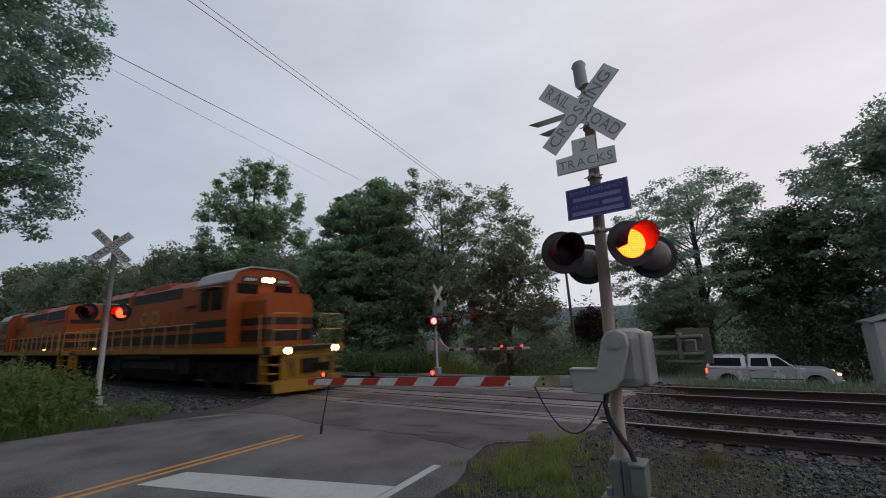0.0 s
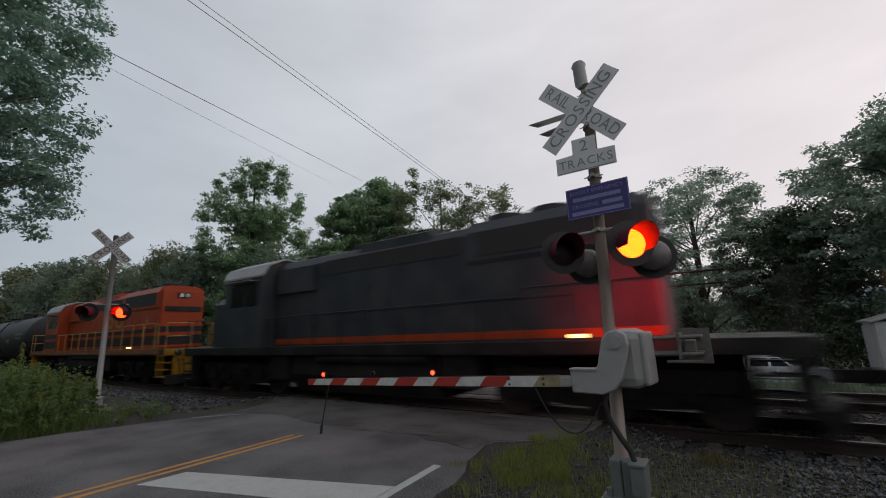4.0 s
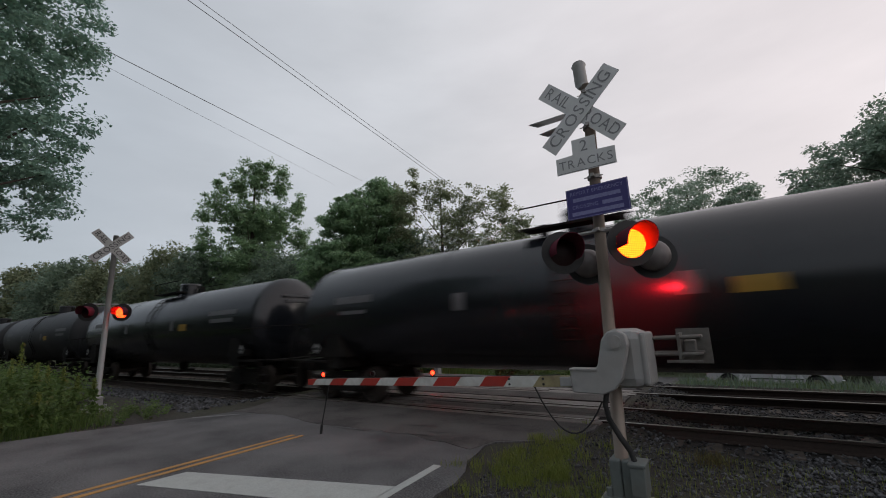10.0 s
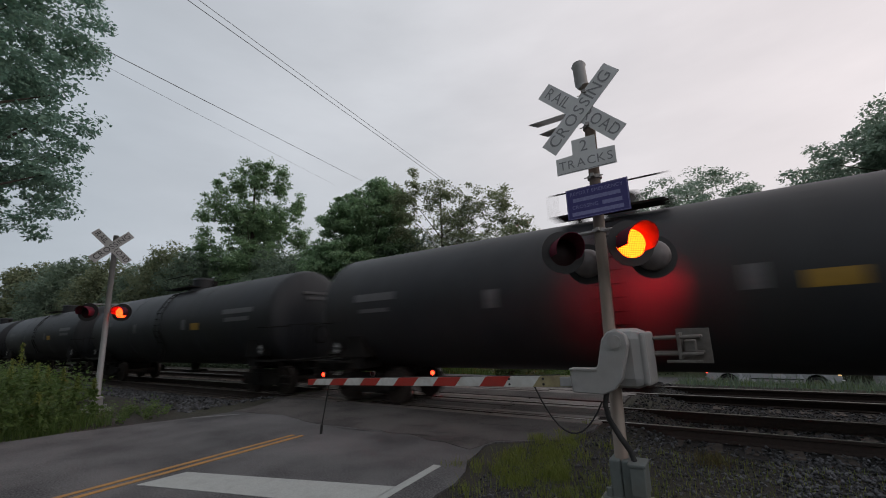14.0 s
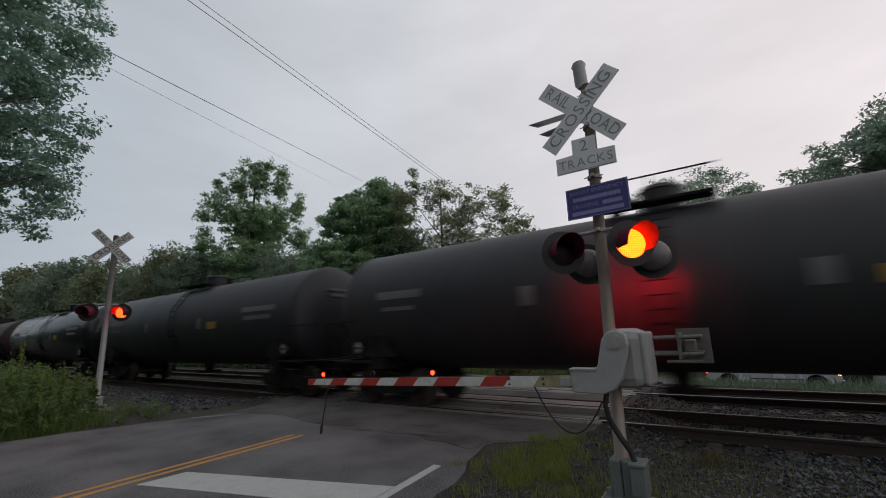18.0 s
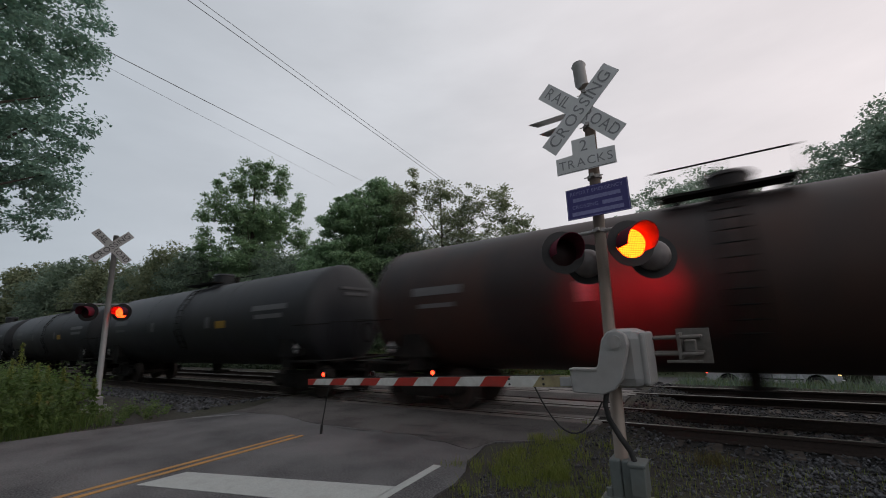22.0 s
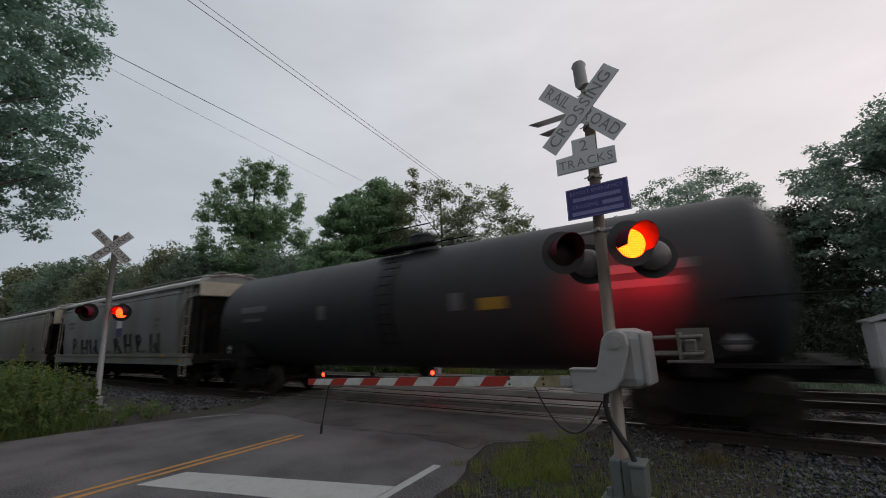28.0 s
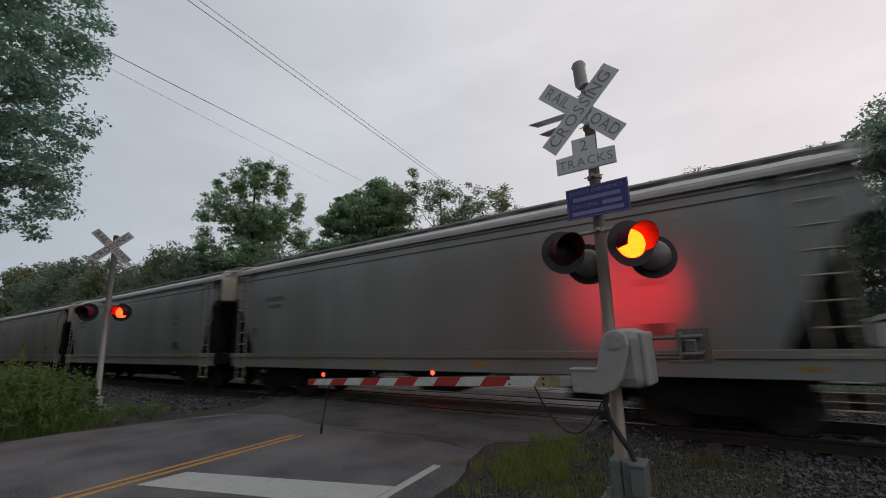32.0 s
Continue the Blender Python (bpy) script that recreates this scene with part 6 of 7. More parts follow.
for i in range(12):
    u0, u1 = L2 * i / 12, L2 * (i + 1) / 12
    st = part("arm_stripe", box(B(), u0, u1, -0.02, 0.02, -0.055, 0.055), M["arm_white_shaded"] if i % 2 else M["arm_red_shaded"], gate2)
    st.matrix_local = ARM2
for u, ph in ((1.95, 1), (2.98, 0), (3.98, None)):
    arm_lamp(gate2, ARM2 @ Matrix.Translation((u, 0, 0.1)) @ Matrix.Rotation(radians(35), 4, "Z") @ Matrix.Diagonal((1.1, 1.1, 1.1, 1)), ph, M["lens_lit_far"])


# ---- trees and plants ----
def leaf_cloud(g, centres, radii, per, size, droop=0.3, flat=0.7):
    """Leaves as bent pairs of quads gathered in uneven clumps."""
    n = len(centres) * per
    c = np.repeat(centres, per, axis=0)
    r = np.repeat(radii, per)
    d = g.normal(0, 1, (n, 3))
    d /= np.linalg.norm(d, axis=1, keepdims=True)
    p = c + d * (r * g.uniform(0.15, 1.0, n) ** 0.6)[:, None] * np.array([1, 1, flat])
    s = size * g.uniform(0.55, 1.35, n)
    nor = d * 0.35 + g.normal(0, 0.5, (n, 3))
    nor[:, 2] += 0.85
    nor /= np.linalg.norm(nor, axis=1, keepdims=True)
    axis = np.cross(nor, g.normal(0, 1, (n, 3)))
    axis[:, 2] -= droop * 0.5
    axis /= np.linalg.norm(axis, axis=1, keepdims=True) + 1e-9
    side = np.cross(axis, nor)
    a = p
    b = p + axis * (s * 0.5)[:, None] + side * (s * 0.27)[:, None] + nor * (s * -0.06)[:, None]
    e = p + axis * s[:, None]
    f = p + axis * (s * 0.5)[:, None] - side * (s * 0.27)[:, None] + nor * (s * -0.06)[:, None]
    v = np.stack([a, b, e, f], 1).reshape(-1, 3)
    q = np.arange(4 * n).reshape(-1, 4)
    return v, q


def tree(x, y, height, lobes, clumps, per, size, seed, material, label, trunk_r=0.25, clump_r=0.9, lean=(0, 0), z=None, fill=0.45, name="tree", flat=0.7):
    """A tree at x, y. lobes: dx, dy, z and the radii across and up of the parts of its crown, as shares of the height."""
    g = np.random.default_rng(seed)
    z0 = ground_z(x, y) - 0.1 if z is None else z
    ob = thing(name, Matrix.Translation((x, y, z0)), label, "tree", "trees")
    lo = np.array(lobes, float) * height
    share = lo[:, 3] ** 2 * lo[:, 4]
    share = share ** 0.75
    pick = g.choice(len(lo), clumps, p=share / share.sum())
    d = g.normal(0, 1, (clumps, 3))
    d /= np.linalg.norm(d, axis=1, keepdims=True)
    rad = g.uniform(fill, 1.0, clumps) ** 0.7
    cen = lo[pick, :3] + d * rad[:, None] * np.stack([lo[pick, 3], lo[pick, 3], lo[pick, 4]], -1)
    cen += g.normal(0, clump_r * 0.25, cen.shape)
    radii = clump_r * g.uniform(0.5, 1.3, clumps)
    # trunk and limbs
    bm = B()
    pts = [(0, 0, 0), (lean[0] * 0.2, lean[1] * 0.2, height * 0.2), (lean[0] * 0.5, lean[1] * 0.5, height * 0.45), (lean[0] * 0.8, lean[1] * 0.8, height * 0.7), (lean[0], lean[1], height * 0.88)]
    tube(bm, pts, [trunk_r * 1.25, trunk_r, trunk_r * 0.75, trunk_r * 0.45, trunk_r * 0.15], 10)
    part("trunk", bm, M["bark"], ob)
    for k in range(26):
        c = cen[k * clumps // 26]
        h0 = min(height * 0.75, max(height * 0.16, c[2] - 0.28 * height * g.uniform(0.5, 1.1)))
        f = h0 / height
        a = Vector((lean[0] * f, lean[1] * f, h0))
        e = Vector(c)
        mid = a.lerp(e, 0.5) + Vector((0, 0, 0.03 * height))
        r0 = trunk_r * 0.28 * (1 - 0.5 * f)
        part("limb", tube(B(), [a, mid, e], [r0, r0 * 0.6, r0 * 0.15], 5), M["bark"], ob)
    v, q = leaf_cloud(g, cen, radii, per, size, flat=flat)
    mesh_arrays("crown", v, q, material, ob)
    return ob


ROUND = [(0, 0, 0.62, 0.3, 0.34), (0.12, 0.05, 0.45, 0.24, 0.22), (-0.14, -0.03, 0.5, 0.24, 0.24), (0.0, 0.0, 0.8, 0.18, 0.17)]
BROAD = [(0, 0, 0.6, 0.38, 0.3), (0.25, 0.0, 0.5, 0.26, 0.24), (-0.25, 0.1, 0.55, 0.26, 0.26), (0.05, 0, 0.82, 0.24, 0.15), (-0.18, 0, 0.78, 0.18, 0.14)]
THICK = [(0, 0, 0.35, 0.34, 0.34), (0.12, 0, 0.62, 0.28, 0.3), (-0.12, 0, 0.6, 0.28, 0.28), (0, 0, 0.82, 0.2, 0.16)]

def plumes(x, y, height, rows):
    """Crown lobes for a tree at x, y, spread across the line from the road: side, height over the base, radii across and up, in metres."""
    d = math.hypot(x, y)
    k = 1.045 / height
    return [(s * y / d * k, -s * x / d * k, z * k, r * k, rz * k) for s, z, r, rz in rows]


tree(-13.1, -0.45, 13.0, [(-0.05, 0.02, 0.8, 0.28, 0.26), (-0.02, 0.1, 0.58, 0.2, 0.12), (0.0, 0.185, 0.8, 0.08, 0.13), (0.0, 0.205, 0.495, 0.1, 0.075), (-0.08, 0.1, 0.42, 0.2, 0.1), (0.0, 0.19, 0.66, 0.07, 0.05), (-0.02, 0.17, 0.44, 0.07, 0.06)],
     640, 110, 0.115, 11, M["leaf_near"], "large leafy tree overhanging the roadside", 0.35, 0.44, z=-0.1, fill=0.3, flat=0.42)
tree(-40.8, 24.4, 23.9, plumes(-40.8, 24.4, 23.9, [(-3.0, 18.4, 0.8, 2.4), (-1.5, 19.6, 0.85, 2.5), (0.05, 20.5, 0.75, 2.6), (1.1, 20.6, 0.7, 2.6), (2.6, 20.2, 0.8, 2.7), (4.3, 17.4, 0.8, 2.0), (4.5, 14.0, 1.1, 1.8),
      (-4.2, 16.2, 0.9, 2.2), (-4.3, 12.6, 1.2, 1.8), (-1.0, 15.4, 2.4, 2.6), (1.8, 15.5, 2.4, 2.6), (0.0, 11.5, 4.2, 2.4), (0.0, 7.0, 4.4, 3.5)]), 1300, 60, 0.27, 12, M["leaf_mid"], "tall slender tree with an uneven top", 0.35, 0.6, fill=0.15)
tree(-24.2, 25.2, 17.3, plumes(-24.2, 25.2, 17.3, [(0.8, 14.8, 1.5, 1.6), (-1.7, 14.2, 1.3, 1.4), (-3.6, 12.6, 1.1, 1.0), (-4.3, 10.4, 1.2, 1.2), (2.0, 14.2, 1.2, 1.6), (-0.6, 12.6, 3.2, 2.6), (1.6, 11.2, 2.2, 2.6), (-1.2, 8.6, 4.2, 2.8), (0, 4.5, 4.2, 3.5)]),
     900, 140, 0.24, 13, M["leaf_mid"], "dense green tree beyond the tracks", 0.35, 0.75, fill=0.3, flat=0.4)
tree(-18.0, 27.0, 17.4, plumes(-18.0, 27.0, 17.4, [(-2.4, 14.9, 0.8, 1.9), (-3.3, 13.6, 0.7, 1.9), (-0.8, 14.2, 0.9, 1.6), (0.4, 14.3, 1.0, 1.4), (2.4, 13.5, 1.2, 1.6), (4.3, 13.2, 1.4, 1.8), (6.2, 11.4, 1.2, 1.8), (-2.4, 11.5, 1.5, 2.0), (0.8, 11.6, 2.0, 2.0), (4.0, 9.6, 3.4, 2.4), (7.4, 8.4, 1.6, 1.8), (0, 7.0, 4.5, 3.0)]),
     880, 60, 0.21, 14, M["leaf_pale"], "broad tree with sparse upper branches", 0.2, 0.6, fill=0.2)
tree(-21.5, 27.0, 12.5, THICK, 420, 80, 0.28, 15, M["leaf_dark"], "dense dark tree beyond the tracks", 0.3, 0.9)
tree(-13.6, 29.0, 10.5, THICK, 420, 75, 0.22, 16, M["leaf_olive"], "lower tree at the edge of the wood", 0.22, 0.7)
tree(-30.5, 25.5, 13.0, THICK, 420, 80, 0.28, 17, M["leaf_dark"], "dark tree in the row beyond the tracks", 0.3, 0.9)
tree(-36.0, 24.0, 12.6, THICK, 380, 80, 0.3, 18, M["leaf_dark"], "leafy tree in the row beyond the tracks", 0.3, 0.9)
for k, (x, y, h, s, mat) in enumerate(((-46, 22, 13.4, 0.32, "leaf_dark"), (-53, 22, 14.8, 0.35, "leaf_olive"), (-62, 22.5, 13.5, 0.38, "leaf_dark"), (-74, 22, 16, 0.42, "leaf_olive"),
                                       (-90, 22, 18.5, 0.5, "leaf_dark"), (-112, 22, 20, 0.6, "leaf_olive"), (-50, 29, 15.0, 0.36, "leaf_dark"), (-68, 30, 17.0, 0.42, "leaf_dark"))):
    tree(x, y, h, THICK, 360, 75, s, 60 + k, M[mat], "leafy tree in the row beyond the tracks", 0.3, s * 3.2)
tree(-40.0, 4.0, 5.0, THICK, 200, 80, 0.22, 25, M["leaf_dark"], "small tree beside the track", 0.15, 0.6)
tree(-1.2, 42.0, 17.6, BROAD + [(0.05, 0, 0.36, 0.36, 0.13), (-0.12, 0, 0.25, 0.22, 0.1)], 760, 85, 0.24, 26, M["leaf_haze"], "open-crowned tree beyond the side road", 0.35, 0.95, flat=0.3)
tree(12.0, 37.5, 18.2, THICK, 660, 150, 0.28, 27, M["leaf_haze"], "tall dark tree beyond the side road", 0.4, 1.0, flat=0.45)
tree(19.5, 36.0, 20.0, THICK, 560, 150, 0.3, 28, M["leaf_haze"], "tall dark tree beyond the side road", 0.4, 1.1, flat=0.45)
tree(5.0, 40.0, 12.5, THICK, 460, 110, 0.26, 29, M["leaf_shaded"], "dark tree under the taller crowns", 0.3, 0.9)
tree(-4.0, 47.0, 8.0, THICK, 300, 75, 0.3, 30, M["leaf_dark"], "dark tree beyond the side road", 0.2, 0.8)
tree(-13.5, 52.0, 6.2, THICK, 300, 75, 0.26, 31, M["leaf_red"], "dark reddish tree at the far road bend", 0.2, 0.7)
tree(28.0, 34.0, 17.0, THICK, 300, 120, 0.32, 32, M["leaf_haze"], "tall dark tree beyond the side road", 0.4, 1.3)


def brush(name, place, n, h0, h1, size, per, material, label, seed, category="bushes"):
    g = np.random.default_rng(seed)
    base = place(g, n)
    h = g.uniform(h0, h1, n)
    cen = base + np.stack([np.zeros(n), np.zeros(n), h * 0.5], -1)
    v, q = leaf_cloud(g, cen, h * 0.55, per, size, droop=-0.2, flat=1.0)
    return tagged(mesh_arrays(name, v, q, material), label, category, kind="stuff")


def blades(name, place, n, h0, h1, w, material, label, seed):
    g = np.random.default_rng(seed)
    p = place(g, n)
    h = g.uniform(h0, h1, n)
    a = g.uniform(0, 2 * np.pi, n)
    side = np.stack([np.cos(a), np.sin(a), np.zeros(n)], -1) * (w * g.uniform(0.6, 1.3, n))[:, None]
    bend = np.stack([g.normal(0, 0.3, n), g.normal(0, 0.3, n), np.zeros(n)], -1) * h[:, None]
    up = np.array([0, 0, 1.0])
    v = np.stack([p - side, p + side, p + side * 0.7 + up * (h * 0.6)[:, None] + bend * 0.35, p - side * 0.7 + up * (h * 0.6)[:, None] + bend * 0.35,
                  p + up * h[:, None] + bend], 1)
    q1 = np.arange(n)[:, None] * 5 + np.array([0, 1, 2, 3])
    tip = np.arange(n)[:, None] * 5 + np.array([3, 2, 4, 4])
    me_v = v.reshape(-1, 3)
    ob = mesh_arrays(name, me_v, np.concatenate([np.concatenate([q1[:, [0, 1, 2]], q1[:, [0, 2, 3]]]), tip[:, :3]]), material)
    return tagged(ob, label, "grass", kind="stuff")


def oval(cx, cy, rx, ry):
    def place(g, n):
        k = max(8, n // 60)
        tx, ty = cx + g.normal(0, rx * 0.5, k), cy + g.normal(0, ry * 0.5, k)
        pick = (g.random(n) ** 1.6 * k).astype(int)
        x, y = tx[pick] + g.normal(0, 0.07, n), ty[pick] + g.normal(0, 0.07, n)
        keep = x > -3.5 + 0.25 * (y - 5.5)
        x = np.where(keep, x, -2.4)
        return np.stack([x, y, np.array([ground_z(a, b) for a, b in zip(x, y)])], -1)
    return place


def clump(cx, cy, sx, sy):
    def place(g, n):
        x, y = cx + g.normal(0, sx, n), cy + g.normal(0, sy, n)
        return np.stack([x, y, np.array([ground_z(a, b) for a, b in zip(x, y)])], -1)
    return place


brush("undergrowth", area(-75, -13.5, 18.0, 23.0, lambda x, y: ground_z(x, y)), 520, 0.8, 2.6, 0.2, 80, M["leaf_shaded"], "dense weeds and shrubs along the far track", 41)
brush("undergrowth", area(-1.5, 40, 34.5, 39.0, lambda x, y: ground_z(x, y)), 360, 0.8, 6.0, 0.2, 110, M["leaf_shaded"], "dark shrubs below the trees by the side road", 42)
blades("tall_grass", area(-1.5, 22, 15.2, 21.0, lambda x, y: ground_z(x, y)), 11000, 0.12, 0.45, 0.014, M["leaf_dark"], "tall green grass beyond the tracks", 43)
blades("tall_grass", area(-2.5, 9.5, 23.5, 28.4, lambda x, y: ground_z(x, y)), 9000, 0.3, 0.8, 0.016, M["weed_leaf"], "tall green grass before the side road", 56)
blades("grass_tuft", oval(-2.55, 6.0, 0.75, 1.45), 5200, 0.03, 0.17, 0.004, M["grass_blade"], "green grass patch beside the road edge", 44)
blades("sparse_grass", area(-3.0, 1.5, 3.4, 7.6, lambda x, y: ground_z(x, y)), 1800, 0.03, 0.12, 0.004, M["grass_blade"], "thin grass among gravel", 45)
brush("weeds", area(-17.5, -12.6, 2.0, 3.9, lambda x, y: ground_z(x, y)), 170, 0.25, 1.1, 0.075, 100, M["weed_leaf"], "tall green weeds beside the road", 46, "weeds")
brush("weeds", area(-30, -15.8, 2.0, 5.0, lambda x, y: ground_z(x, y)), 240, 0.5, 1.2, 0.13, 70, M["weed_leaf"], "green weeds along the track bank", 47, "weeds")
blades("weed_grass", area(-16.5, -12.3, 2.1, 4.15, lambda x, y: ground_z(x, y)), 3200, 0.1, 0.45, 0.006, M["weed_leaf"], "long grass among the weeds", 48)

blades("dry_grass_clump", clump(-0.42, 6.95, 0.13, 0.16), 260, 0.05, 0.2, 0.004, M["dry_grass"], "dry yellow grass clump in the gravel", 53)
blades("sparse_grass", clump(-1.3, 5.3, 0.3, 0.45), 900, 0.03, 0.16, 0.004, M["grass_blade"], "thin grass round the mast foot", 54)
blades("sparse_grass", clump(-0.3, 6.2, 1.2, 0.7), 700, 0.02, 0.08, 0.004, M["grass_blade"], "thin low grass in the gravel", 55)

brush("weeds", area(-20, -5.5, 26.5, 31, lambda x, y: ground_z(x, y)), 150, 1.0, 2.5, 0.16, 70, M["weed_leaf"], "rank weeds where the far road falls away", 62, "weeds")
brush("undergrowth", area(-17, -3.0, 36, 44, lambda x, y: ground_z(x, y)), 150, 0.8, 3.2, 0.22, 80, M["leaf_shaded"], "rough shrubs beside the far road bend", 57)
blades("tall_grass", area(-20, -12.6, 18.3, 24.0, lambda x, y: ground_z(x, y)), 9000, 0.7, 1.7, 0.018, M["weed_leaf"], "tall yellowing grass behind the far gate", 58)
brush("flowering_weeds", area(-3.2, 0.3, 25.5, 28.0, lambda x, y: ground_z(x, y)), 60, 0.35, 0.8, 0.07, 30, M["weed_flower"], "pale flowering weeds before the side road", 59, "weeds")
brush("far_woods", area(-45, 12, 58, 85, lambda x, y: -2.1), 300, 4.0, 9.0, 0.6, 60, M["leaf_dark"], "dark woods beyond the far road", 50, "trees")
brush("far_woods", area(-260, -112, 17.5, 45, lambda x, y: -0.5), 260, 6.0, 17.0, 0.9, 60, M["leaf_dark"], "woods far down the line", 51, "trees")


def weed_stalk(x, y, h, seed):
    """A tall weed: a bent stem with many narrow leaves and a seed head."""
    g = np.random.default_rng(seed)
    z0 = ground_z(x, y)
    ob = thing("tall_weed", Matrix.Translation((x, y, z0)), "tall green weed with a pale seed head", "weed", "tall weeds")
    top = Vector((g.normal(0, 0.06), g.normal(0, 0.06), h))
    part("stem", tube(B(), [(0, 0, -0.03), top * 0.5 + Vector((0.02, 0.01, 0)), top], [0.012, 0.009, 0.004], 6), M["weed_leaf"], ob)
    hs = g.uniform(0.1, 0.8, 26) * h
    cen = np.stack([top.x * hs / h, top.y * hs / h, hs], -1)
    v, q = leaf_cloud(g, cen, 0.13 * (1.15 - hs / h), 7, 0.13, 0.5)
    mesh_arrays("foliage", v, q, M["weed_leaf"], ob)
    cen = np.stack([np.full(14, top.x), np.full(14, top.y), np.linspace(0.78, 1.02, 14) * h], -1)
    v, q = leaf_cloud(g, cen, np.linspace(0.09, 0.02, 14), 16, 0.045, 0.1)
    mesh_arrays("seed_head", v, q, M["grass_blade"], ob)


for k, (x, y, h) in enumerate(((-12.75, 2.5, 1.95), (-12.9, 2.75, 1.5), (-13.05, 3.5, 1.15), (-13.0, 2.2, 1.3), (-13.6, 3.2, 1.4), (-12.7, 2.9, 0.9), (-13.5, 4.1, 1.0), (-14.2, 3.6, 1.3), (-12.9, 1.9, 1.2), (-13.9, 2.6, 1.6))):
    weed_stalk(x, y, h, 80 + k)

# distant wooded ridge round the valley
ridge_v, ridge_q = [], []
N = 180
for k in range(N):
    a = 2 * math.pi * k / N
    h = 62 + 26 * noise.noise(Vector((math.cos(a) * 2.2, math.sin(a) * 2.2, 3)))
    for rr, hh in ((1150, -12), (1350, h * 0.6), (1550, h), (1900, h * 0.9), (2400, -12)):
        ridge_v.append((math.sin(a) * rr, math.cos(a) * rr, hh + 4 * noise.noise(Vector((a * 40, rr, 0)))))
for k in range(N):
    for j in range(4):
        a0, b0 = k * 5 + j, ((k + 1) % N) * 5 + j
        ridge_q.append((a0, b0, b0 + 1, a0 + 1))
tagged(mesh_arrays("far_hills", np.array(ridge_v), np.array(ridge_q), M["hill_wood_hazed"]), "distant wooded hills with blue haze put into their colour", "hills", kind="structure")


# sparser weeds and pale stones about the foot of the mast by the side road
brush("weeds", area(-14.6, -12.3, 4.0, 5.9, lambda x, y: ground_z(x, y)), 34, 0.12, 0.45, 0.06, 60, M["weed_leaf"], "low weeds among stones at the mast foot", 52, "weeds")


# ---- beyond the tracks: pickup, shed, pole and wires ----
def arch(x, s):
    """The flared lip over a wheel."""
    b = B()
    y0, y1 = min(s * 0.97, s * 1.01), max(s * 0.97, s * 1.01)
    for k in range(8):
        a0, a1 = radians(8 + 20.5 * k), radians(8 + 20.5 * (k + 1))
        profile_y(b, [(x + math.cos(a) * r, 0.42 + math.sin(a) * r) for a, r in ((a0, 0.5), (a1, 0.5), (a1, 0.56), (a0, 0.56))], y0, y1)
    return b


